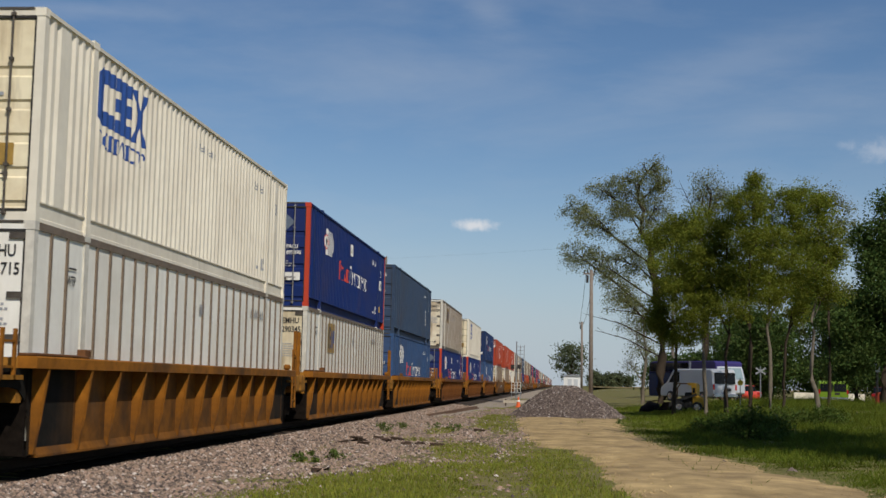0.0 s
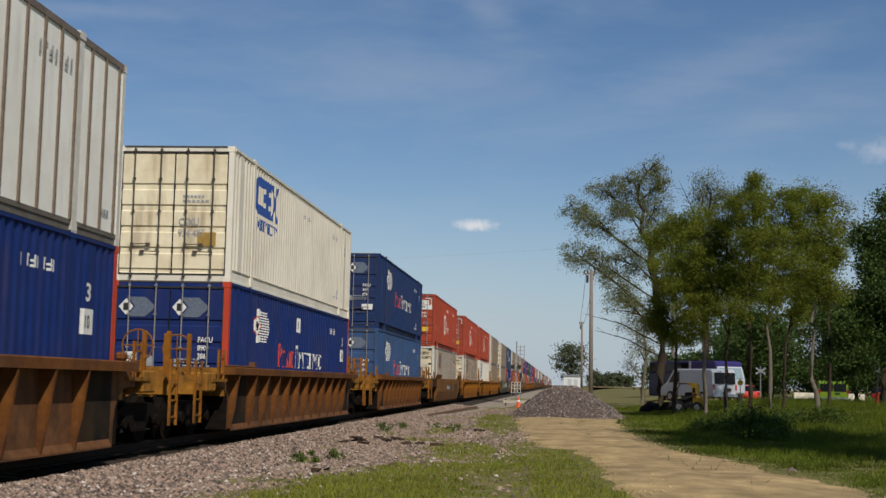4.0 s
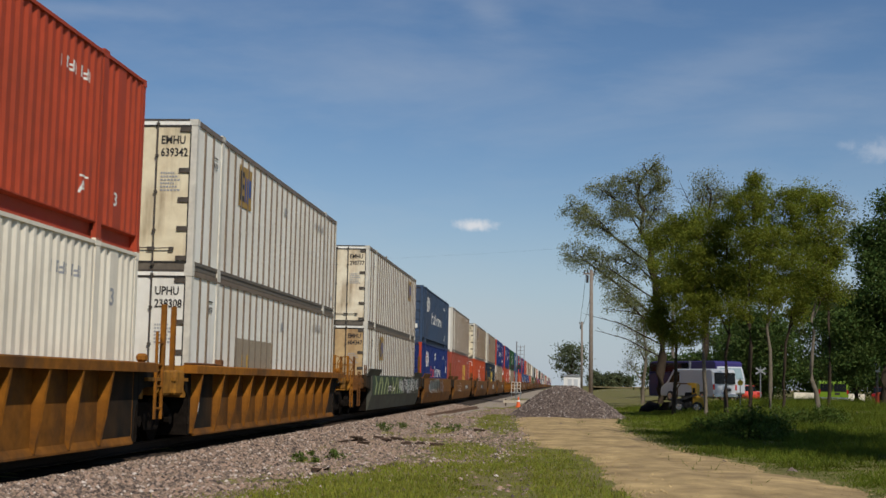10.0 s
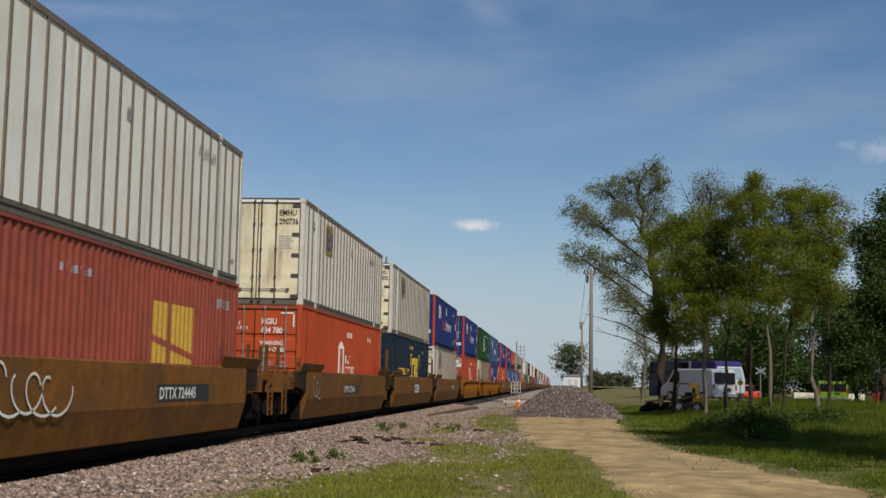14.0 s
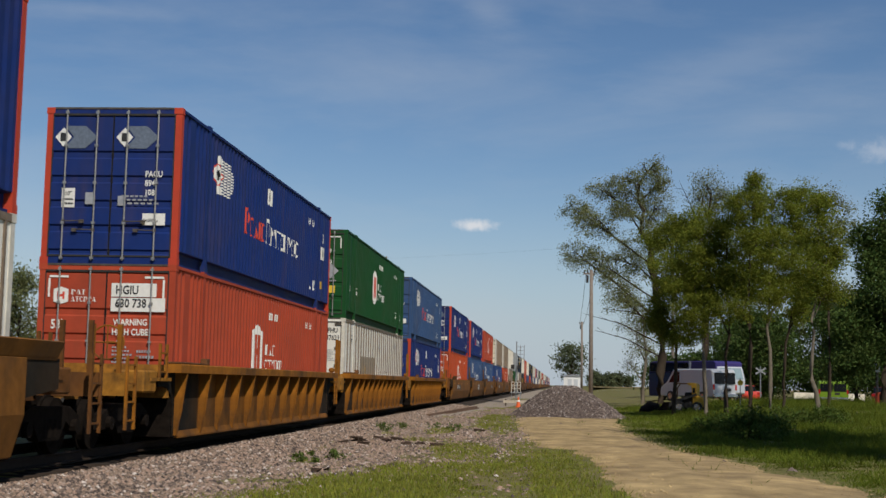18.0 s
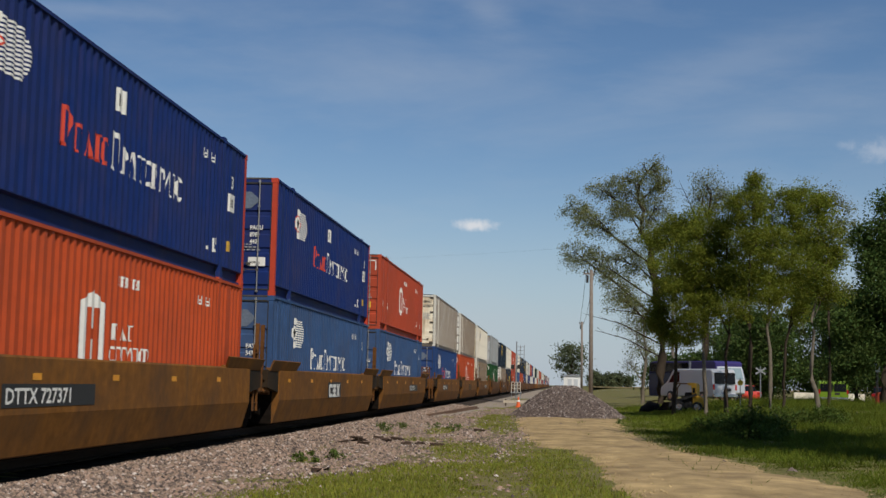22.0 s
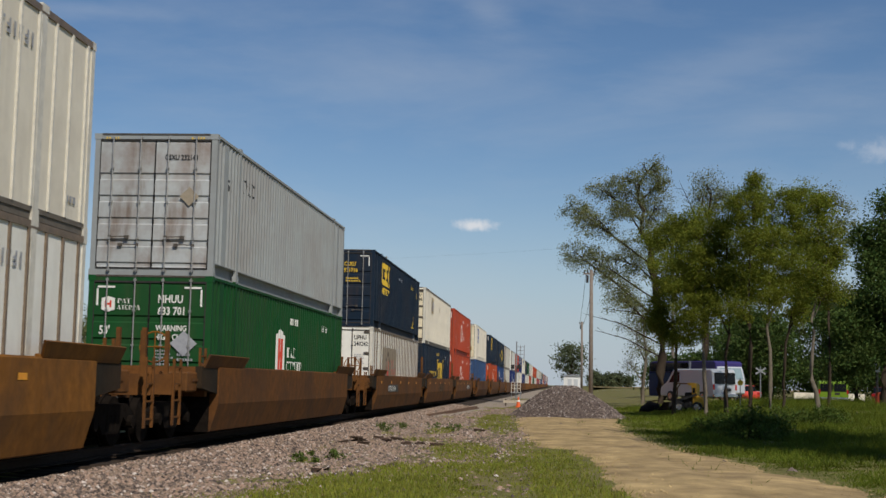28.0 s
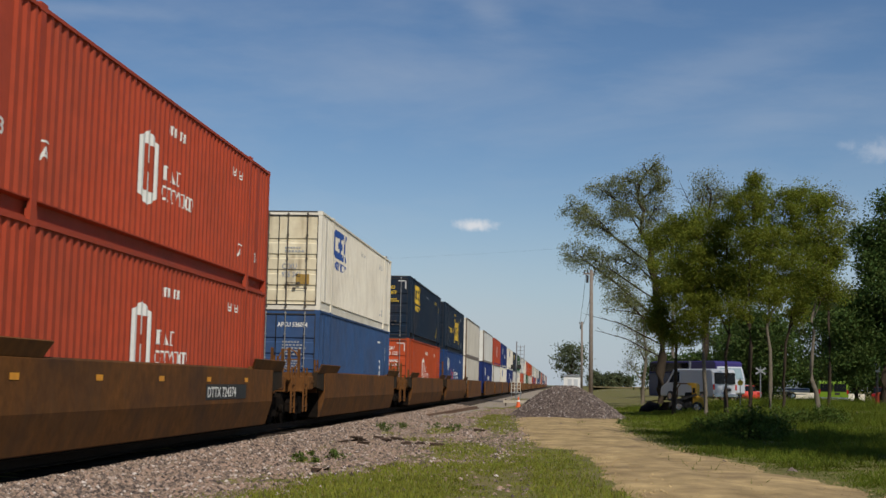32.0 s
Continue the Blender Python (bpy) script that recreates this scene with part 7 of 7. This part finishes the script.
        box(bm, dx - 0.2, dx + 0.2, -0.25, 0.1, dz - 0.24, dz + 0.24)
        tube(bm, (dx, -0.45, dz), (dx, -0.2, dz), 0.2, 0.2, 12)
        part("signal_head", bm, DARK, ob)
    bm = bmesh.new()
    for dz in (1.3, 1.65, 2.0):
        box(bm, -0.5, 0.5, -0.3, -0.24, dz, dz + 0.06)
    for dx in (-0.5, -0.16, 0.16, 0.5):
        box(bm, dx - 0.03, dx + 0.03, -0.3, -0.24, 0.9, 2.06)
    part("railing", bm, WPOST, ob)
    bm = bmesh.new()
    box(bm, -0.62, 0.62, -0.3, 0.5, 0.8, 0.92)
    for dx in (-0.5, 0.5):
        box(bm, dx - 0.04, dx + 0.04, 0.0, 0.08, 0.0, 0.8)
    part("step_platform", bm, SIGNAL_GREY, ob)


signal_mast()


def barrier_and_cone():
    ob = new("traffic_cone")
    x, y = -2.8, 93.5
    ob.location = (x, y, height(x, y))
    tagged(ob, "small bright orange traffic cone by the crossing", "traffic cone")
    cone_mat = shade("orange_plastic", (0.75, 0.12, 0.025), rough=0.5, vary=0.12)
    bm = bmesh.new()
    tube(bm, (0, 0, 0.04), (0, 0, 0.72), 0.17, 0.035, 14)
    part("cone", bm, cone_mat, ob, smooth=False)
    bm = bmesh.new()
    box(bm, -0.2, 0.2, -0.2, 0.2, 0.0, 0.05)
    part("base", bm, cone_mat, ob)
    bm = bmesh.new()
    tube(bm, (0, 0, 0.40), (0, 0, 0.52), 0.118, 0.094, 14)
    part("collar", bm, WHITEINK, ob)
    for (bx, by, w) in ((-2.95, 100, 2.4),):
        b = new("board_barrier")
        b.location = (bx, by, height(bx, by))
        tagged(b, "low pale board barrier on short posts", "barrier")
        bm = bmesh.new()
        box(bm, -w / 2, w / 2, -0.02, 0.02, 0.22, 0.42)
        part("board", bm, shade("weathered_pale_board", (0.46, 0.40, 0.31), rough=0.85, vary=0.2), b)
        for dx in (-w / 2 + 0.2, w / 2 - 0.2):
            bm = bmesh.new()
            box(bm, dx - 0.05, dx + 0.05, 0.02, 0.1, 0.0, 0.5)
            part("leg", bm, WOOD, b)


barrier_and_cone()


def loose_timbers():
    for (ax, ay, bx, by, zz, w) in ((-5.95, 61, -5.3, 86, -0.40, 0.09), (-5.55, 66, -5.05, 84, -0.46, 0.06)):
        bm = bmesh.new()
        a, b = Vector((ax, ay, zz)), Vector((bx, by, zz))
        d = (b - a).normalized()
        q = Matrix.Translation(a) @ d.to_track_quat("Y", "Z").to_matrix().to_4x4()
        vs = box(bm, -w, w, 0, (b - a).length, -0.1, 0.12)
        for v in vs:
            v.co = q @ v.co
        ob = new("spare_timber", mesh_of("spare_timber", bm, OLDTIMBER, bevel=0.015))
        tagged(ob, "long dark brown spare timber lying on the stones", "timber", "timbers beside the track")
    rng = random.Random(3)
    for (x, y, l) in ((-5.5, 33.8, 0.5), (-5.45, 35.9, 0.55), (-5.2, 34.6, 0.6), (-4.88, 33.5, 0.4), (-4.66, 36.0, 0.45), (-4.4, 36.9, 0.7), (-3.55, 34.6, 0.45), (-3.14, 34.2, 0.5), (-4.28, 23.3, 0.35), (-4.1, 23.8, 0.25), (-2.7, 45, 0.5), (-4.5, 35.3, 0.3), (-3.9, 34.2, 0.3), (-5.0, 37.0, 0.3)):
        bm = bmesh.new()
        l *= rng.uniform(0.45, 0.8)
        for v in box(bm, -l / 2, l / 2, -0.06, 0.06, 0.0, 0.06):
            v.co += Vector((rng.uniform(-0.09, 0.09), rng.uniform(-0.04, 0.04), rng.uniform(-0.03, 0.05)))
        ob = new("broken_tie_piece", mesh_of("broken_tie_piece", bm, SCRAP, bevel=0.01))
        ob.matrix_world = pose(x, y, max(height(x, y), bed_z(x)), 0, rng.uniform(-6, 6), rng.uniform(-30, 30))
        tagged(ob, "dark splintered piece of old railway tie", "wood scrap", "scraps on the ballast")
    for (x, y, s) in ((4.6, 26.9, 0.13), (3.6, 29.5, 0.06), (-2.4, 47, 0.1), (0.1, 54, 0.1)):
        ob = new("rock", scatter_mesh("rock", [(0, 0, 0)], [s], PILESTONE, 0.8, int(s * 100)))
        ob.location = (x, y, height(x, y) + 0.05)
        tagged(ob, "small dark rock at the edge of the dirt track", "rock", "rocks by the dirt track")


loose_timbers()


def white_building():
    ob = new("farm_shed")
    ob.location = (3.2, 305, -0.3)
    tagged(ob, "small white shed with low roof beyond the pile", "shed")
    bm = bmesh.new()
    box(bm, -2.1, 2.0, -2, 3, 0.0, 3.5)
    part("wall", bm, BUILD_WHITE, ob)
    bm = bmesh.new()
    prism(bm, [(-2.3, 3.5), (2.2, 3.5), (2.2, 3.65), (-0.05, 4.0), (-2.3, 3.65)], "y", -2.2, 3.2)
    part("roof", bm, SIGNAL_GREY, ob)
    for dx in (-1.2, 0.2):
        bm = bmesh.new()
        box(bm, dx, dx + 0.9, -2.05, -2.0, 0.2, 2.9)
        part("door", bm, shade("pale_grey_door", (0.5, 0.52, 0.54), vary=0.1), ob)


white_building()


def field():
    verts, faces = [], []
    xs, ys = list(np.linspace(18, 160, 12)), list(np.linspace(330, 1400, 14))
    for y in ys:
        for x in xs:
            verts.append((x * y / 330.0 * 0.36 + 2, y, height(30, y) + 0.12))
    n = len(xs)
    for j in range(len(ys) - 1):
        for i in range(n - 1):
            faces.append((j * n + i, j * n + i + 1, (j + 1) * n + i + 1, (j + 1) * n + i))
    ob = new("stubble_field", raw("stubble_field", verts, faces, FIELD))
    tagged(ob, "pale tan stubble field towards the horizon", "field", kind="structure")


field()

# ---- vehicles ----
GLASS = shade("dark_vehicle_glass", (0.008, 0.009, 0.012), rough=0.12, vary=0.1, bump=0, spec=0.3)
VANWHITE = shade("silver_white_car_paint", (0.55, 0.57, 0.60), rough=0.35, metal=0.25, vary=0.05, bump=0)
REDCAR = shade("red_car_paint", (0.55, 0.05, 0.03), rough=0.3, vary=0.08, bump=0)
LIME = shade("lime_green_car_paint", (0.15, 0.25, 0.014), rough=0.3, vary=0.06, bump=0)
NAVYCAR = shade("dark_blue_car_paint", (0.02, 0.035, 0.09), rough=0.25, vary=0.1, bump=0)
PURPLE = shade("purple_blue_coach_paint", (0.035, 0.025, 0.14), rough=0.4, vary=0.15, bump=0)
MACHINE = shade("machine_yellow_paint", (0.68, 0.36, 0.02), rough=0.5, vary=0.2, stain=GRIME, stain_amount=0.25, bump=0.05)
LAMPRED = shade("red_tail_lamp", (0.4, 0.02, 0.02), rough=0.2, vary=0.05, bump=0)
CHROME = shade("bright_bumper_metal", (0.6, 0.6, 0.62), rough=0.25, metal=0.9, vary=0.05, bump=0)


def wheel_part(parent, x, y, r, w=0.22):
    bm = bmesh.new()
    tube(bm, (x - w / 2, y, r), (x + w / 2, y, r), r, n=20)
    t = part("tyre", bm, DARK, parent)
    bm = bmesh.new()
    tube(bm, (x - w / 2 - 0.012, y, r), (x + w / 2 + 0.012, y, r), r * 0.6, n=16)
    part("rim", bm, CHROME, t)


def van(name, m, paint_mat, label, length, width, tall, cat, lamps=True):
    """A panel van: rear at y = 0, nose at y = length."""
    ob = new(name)
    ob.matrix_world = m
    tagged(ob, label, cat, "vehicles behind the trees")
    h, w = tall, width / 2
    bm = bmesh.new()
    side = [(0.02, 0.38), (0.0, 0.9), (0.12, h - 0.12), (0.3, h), (length * 0.74, h), (length * 0.86, 1.22), (length - 0.1, 1.02), (length, 0.6), (length - 0.03, 0.36)]
    prism(bm, side, "x", -w, w)
    part("body", bm, paint_mat, ob, bevel=0.07)
    for s in (-1, 1):
        bm = bmesh.new()
        prism(bm, [(length * 0.72, h - 0.22), (length * 0.83, 1.28), (length * 0.62, 1.28), (length * 0.62, h - 0.22)], "x", s * w - 0.012, s * w + 0.012)
        part("side_window", bm, GLASS, ob)
        bm = bmesh.new()
        x0, x1 = sorted((s * 0.06, s * (w - 0.14)))
        prism(bm, [(x0, h * 0.56), (x1, h * 0.56), (x1 - 0.03 * s, h - 0.24), (x0, h - 0.24)], "y", 0.03, 0.12)
        o = part("rear_window", bm, GLASS, ob)
        o.location = (0, -0.07, 0)
        if lamps:
            bm = bmesh.new()
            box(bm, min(s * w, s * (w - 0.12)), max(s * w, s * (w - 0.12)), -0.02, 0.06, 0.85, 1.2)
            part("tail_lamp", bm, LAMPRED, ob)
    bm = bmesh.new()
    box(bm, -w, w, -0.12, 0.05, 0.38, 0.58)
    part("rear_bumper", bm, CHROME, ob, bevel=0.02)
    bm = bmesh.new()
    box(bm, 0.1, 0.5, -0.02, 0.02, 0.78, 0.95)
    part("plate_recess", bm, DARK, ob)
    for x in (-w + 0.1, w - 0.1):
        for y in (length * 0.2, length * 0.8):
            wheel_part(ob, x, y, 0.36)
    return ob


def car(name, m, paint_mat, label, cat, length=4.5, width=1.75, tall=1.42, pickup=False):
    ob = new(name)
    ob.matrix_world = m
    tagged(ob, label, cat, "vehicles behind the trees")
    w = width / 2
    bm = bmesh.new()
    prism(bm, [(0.03, 0.35), (0.0, 0.7), (0.1, 0.92), (length * 0.65, 0.95), (length - 0.15, 0.8), (length, 0.55), (length - 0.04, 0.3)], "x", -w, w)
    part("body", bm, paint_mat, ob, bevel=0.06)
    a, b, c, d = (0.12, 0.2, 0.56, 0.7) if not pickup else (0.40, 0.42, 0.62, 0.74)
    bm = bmesh.new()
    prism(bm, [(length * a, 0.9), (length * b, tall), (length * c, tall), (length * d, 0.9)], "x", -w + 0.1, w - 0.1)
    part("cabin", bm, GLASS, ob, bevel=0.04)
    bm = bmesh.new()
    prism(bm, [(length * b - 0.02, tall - 0.03), (length * b, tall + 0.025), (length * c, tall + 0.025), (length * c + 0.04, tall - 0.03)], "x", -w + 0.09, w - 0.09)
    part("roof", bm, paint_mat, ob, bevel=0.02)
    for s in (-1, 1):
        bm = bmesh.new()
        box(bm, min(s * w, s * (w - 0.3)), max(s * w, s * (w - 0.3)), -0.02, 0.04, 0.68, 0.84)
        part("tail_lamp", bm, LAMPRED, ob)
        bm = bmesh.new()
        box(bm, min(s * w, s * (w - 0.3)), max(s * w, s * (w - 0.3)), length - 0.08, length - 0.01, 0.6, 0.74)
        part("headlight", bm, CHROME, ob)
    for x in (-w + 0.1, w - 0.1):
        for y in (length * 0.19, length * 0.8):
            wheel_part(ob, x, y, 0.32)
    return ob


van("passenger_van", pose(10.8, 88, 0.25, 0, 0, 31), VANWHITE, "silver-white panel van with dark rear windows parked on grass", 5.9, 1.9, 2.2, "van")
van("lime_van", pose(22.15, 110, 0.1, 0, 0, -8), LIME, "lime green van with dark rear windows parked by the road", 4.6, 2.3, 1.9, "van")
car("red_car", pose(15.0, 106, 0.1, 0, 0, 20), REDCAR, "small red car parked among the trees", "car", 4.2, 1.75, 1.35)
car("silver_car", pose(17.6, 120, 0.1, 0, 0, 60), VANWHITE, "silver car parked behind thin trunks", "car")
car("dark_red_car", pose(26.5, 112, 0.15, 0, 0, -20), shade("maroon_car_paint", (0.12, 0.02, 0.02), rough=0.3, vary=0.1, bump=0), "dark maroon car parked by the road", "car")


def coach():
    ob = new("coach")
    ob.matrix_world = pose(12.6, 103, 0.15, 0, 0, 30)
    tagged(ob, "tall dark blue and purple coach parked behind a van", "coach")
    bm = bmesh.new()
    box(bm, -1.25, 1.25, -0.6, 8.4, 0.35, 2.25)
    part("body", bm, NAVYCAR, ob, bevel=0.06)
    bm = bmesh.new()
    prism(bm, [(-0.58, 2.24), (8.38, 2.24), (8.3, 2.98), (7.9, 3.12), (-0.3, 3.12), (-0.55, 2.98)], "x", -1.24, 1.24)
    part("upper_body", bm, PURPLE, ob, bevel=0.05)
    bm = bmesh.new()
    box(bm, -1.27, 1.27, 2.9, 8.2, 2.30, 2.98)
    part("window_band", bm, GLASS, ob)
    bm = bmesh.new()
    prism(bm, [(-0.62, 0.6), (-1.0, 0.7), (-1.0, 1.7), (-0.62, 2.75)], "x", -1.2, 1.2)
    nose = part("front_panel", bm, VANWHITE, ob, bevel=0.05)
    bm = bmesh.new()
    prism(bm, [(-1.0, 1.78), (-1.02, 1.78), (-0.72, 2.6), (-0.70, 2.6)], "x", -1.0, 1.0)
    part("windscreen", bm, shade("pale_tinted_glass", (0.25, 0.33, 0.36), rough=0.15, vary=0.1, bump=0), nose)
    bm = bmesh.new()
    box(bm, -1.26, 1.26, 2.6, 2.85, 0.6, 3.1)
    part("pillar", bm, VANWHITE, ob)
    for x in (-1.1, 1.1):
        for y in (1.2, 6.6):
            wheel_part(ob, x, y, 0.45)


coach()


def loader():
    ob = new("skid_loader")
    ob.matrix_world = pose(7.75, 80, height(7.75, 80) + 0.08, 0, 0, 75)
    tagged(ob, "small yellow skid loader with black cab cage", "loader")
    bm = bmesh.new()
    prism(bm, [(-0.25, 0.25), (-0.25, 0.98), (-0.55, 0.98), (-0.85, 0.85), (-1.0, 0.6), (-1.0, 0.3)], "x", -0.55, 0.55)
    part("engine_hood", bm, MACHINE, ob, bevel=0.06)
    bm = bmesh.new()
    prism(bm, [(-0.5, 0.95), (-0.5, 1.62), (-0.4, 1.72), (0.05, 1.72), (0.05, 1.6), (-0.22, 1.55), (-0.22, 0.95)], "x", -0.6, 0.6)
    part("rear_panel", bm, MACHINE, ob, bevel=0.03)
    bm = bmesh.new()
    box(bm, -0.63, 0.63, -0.42, -0.28, 1.12, 1.42)
    part("side_window", bm, GLASS, ob)
    bm = bmesh.new()
    box(bm, -0.5, 0.5, -0.2, 0.85, 0.25, 0.62)
    part("cab_floor", bm, DARK, ob)
    for x in (-0.52, 0.52):
        bm = bmesh.new()
        limb(bm, [Vector((x, 0.0, 1.66)), Vector((x, 0.62, 1.66)), Vector((x, 0.82, 1.4)), Vector((x, 0.85, 0.55))], 0.045, 0.045, 6)
        part("cage_post", bm, shade("rusty_cage_steel", (0.12, 0.065, 0.03), rough=0.8, vary=0.4), ob)
        bm = bmesh.new()
        prism(bm, [(-0.55, 0.98), (-0.5, 1.12), (0.95, 0.62), (1.2, 0.25), (1.08, 0.2), (0.9, 0.45)], "x", x * 1.25 - 0.05, x * 1.25 + 0.05)
        part("lift_arm", bm, DARK, ob)
        for y in (-0.55, 0.5):
            wheel_part(ob, x * 1.3, y, 0.30, 0.22)
    bm = bmesh.new()
    prism(bm, [(1.1, 0.08), (1.75, 0.05), (1.4, 0.55), (1.1, 0.55)], "x", -0.8, 0.8)
    part("bucket", bm, UNDER, ob)
    bm = bmesh.new()
    box(bm, -0.26, 0.26, -0.15, 0.25, 0.6, 1.15)
    part("seat", bm, DARK, ob, bevel=0.05)


loader()


def small_roadside():
    ob = new("tarpaulin_heap")
    ob.location = (5.85, 85, height(5.85, 85) - 0.05)
    tagged(ob, "low heap under a black tarpaulin beside the trunk", "tarpaulin")
    bm = bmesh.new()
    bmesh.ops.create_icosphere(bm, subdivisions=4, radius=1.0)
    for v in bm.verts:
        k = 1 + 0.18 * noise.noise(v.co * 2.2)
        v.co = Vector((v.co.x * 0.75 * k, v.co.y * 0.7 * k, max(-0.05, v.co.z * 0.75 * k)))
    part("cover", bm, shade("black_tarpaulin", (0.006, 0.006, 0.007), rough=0.95, vary=0.3, spec=0.08), ob, smooth=True)
    # Added disc on a post, in place of the yellow patch on the coach's corner.
    ob = new("yellow_stand_in_disc")
    ob.location = (10.64, 79.5, height(10.64, 79.5))
    tagged(ob, "small yellow disc on a post, standing in for a coach patch", "sign")
    bm = bmesh.new()
    tube(bm, (0, 0, 0), (0, 0, 1.9), 0.025, n=8)
    part("post", bm, SIGNAL_GREY, ob)
    bm = bmesh.new()
    tube(bm, (0, -0.04, 1.6), (0, -0.02, 1.6), 0.16, n=24)
    part("disc", bm, YELLOWINK, ob)
    ob = new("sign_post")
    ob.location = (20.95, 90, height(20.95, 90))
    tagged(ob, "grey post with a small white panel", "sign post")
    bm = bmesh.new()
    tube(bm, (0, 0, 0), (0, 0, 4.3), 0.09, 0.07, 10)
    part("post", bm, POLEWOOD, ob)
    bm = bmesh.new()
    box(bm, -0.16, 0.16, -0.12, -0.09, 2.2, 2.8)
    part("panel", bm, BUILD_WHITE, ob)
    ob = new("crossing_sign")
    ob.location = (15.45, 104, height(15.45, 104))
    tagged(ob, "weathered crossed-board railway crossing sign on a post", "sign")
    bm = bmesh.new()
    tube(bm, (0, 0, 0), (0, 0, 2.6), 0.045, n=8)
    part("post", bm, SIGNAL_GREY, ob)
    for tilt in (-32, 32):
        bm = bmesh.new()
        box(bm, -0.45, 0.45, -0.012, 0.012, -0.07, 0.07)
        o = part("board", bm, SIGNAL_GREY, ob)
        o.location, o.rotation_euler = (0, -0.07 - 0.02 * (tilt > 0), 2.25), (0, radians(tilt), 0)
    ob = new("traffic_barrel")
    ob.location = (20.6, 88, height(20.6, 88))
    tagged(ob, "faded red traffic barrel at the roadside", "traffic barrel")
    bm = bmesh.new()
    tube(bm, (0, 0, 0), (0, 0, 0.9), 0.28, 0.22, 14)
    part("barrel", bm, shade("faded_red_plastic", (0.32, 0.05, 0.02), rough=0.6, vary=0.15), ob)
    for x, w in ((25.2, 2.0), (30.4, 1.8)):
        ob = new("low_wall")
        ob.location = (x, 140, height(x, 140) - 0.3)
        tagged(ob, "low cream block wall across the road", "wall", "cream walls across the road")
        bm = bmesh.new()
        box(bm, -w / 2, w / 2, -0.1, 0.1, 0, 0.95)
        part("blocks", bm, PAINT["cream"], ob)
    ys = [127, 133]
    verts = [(8, ys[0], height(20, 128) + 0.03), (90, ys[0], height(60, 128) + 0.03), (90, ys[1], height(60, 133) + 0.03), (8, ys[1], height(20, 133) + 0.03)]
    ob = new("road", raw("road", verts, [(0, 1, 2, 3)], shade("worn_asphalt", (0.06, 0.058, 0.055), rough=0.9, grain=6, vary=0.3, bump=0.3)))
    tagged(ob, "worn grey asphalt road behind the trees", "road", kind="structure")


small_roadside()


def passing_pickup():
    truck_ob = car("pickup_truck", pose(60, 130, 0.33, 0, 0, 90), NAVYCAR, "dark blue pickup truck driving behind the trees", "pickup truck", 5.6, 1.9, 1.75, True)
    boat = new("boat_trailer")
    tagged(boat, "white boat on a trailer towed by a pickup", "boat trailer", "vehicles behind the trees")
    bm = bmesh.new()
    prism(bm, [(0.0, 0.62), (0.0, 1.05), (4.6, 1.12), (5.4, 1.15), (4.6, 0.68)], "x", -0.85, 0.85)
    part("hull", bm, VANWHITE, boat, bevel=0.08)
    bm = bmesh.new()
    box(bm, -0.87, 0.87, 0.1, 5.0, 0.86, 0.96)
    part("stripe", bm, BLUEINK, boat)
    bm = bmesh.new()
    box(bm, -0.08, 0.08, 0.2, 6.4, 0.42, 0.52)
    part("drawbar", bm, SIGNAL_GREY, boat)
    for x in (-0.85, 0.85):
        wheel_part(boat, x, 1.6, 0.3)
    z = height(25, 130) + 0.03
    rows = [(0.0, 190.0), (26.0, 50.0), (28.0, 34.6), (29.0, 28.2), (30.0, 22.6), (30.5, 20.2), (31.0, 18.0), (31.5, 16.1), (32.0, 14.6)]
    ROLLING.append((truck_ob, [(t, pose(x + 2.6, 130, z, 0, 0, 90)) for t, x in rows]))
    ROLLING.append((boat, [(t, pose(x + 9.2, 130, z, 0, 0, 90)) for t, x in rows]))


passing_pickup()

# ---- small growth and loose stone, last ----
build_pile()
build_stones()
build_grass()
for k, (x, y, s, n) in enumerate([(-5.0, 25.6, 0.18, 50), (-4.68, 25.7, 0.13, 36), (-4.5, 27.0, 0.2, 60), (-5.55, 42.4, 0.3, 90), (-5.2, 44.5, 0.25, 60), (-5.1, 27.6, 0.12, 30), (-3.4, 45, 0.3, 60), (-4.4, 48, 0.25, 50), (2.6, 58, 0.2, 40)]):
    weed(x, y, s, n, 200 + k)
motions()
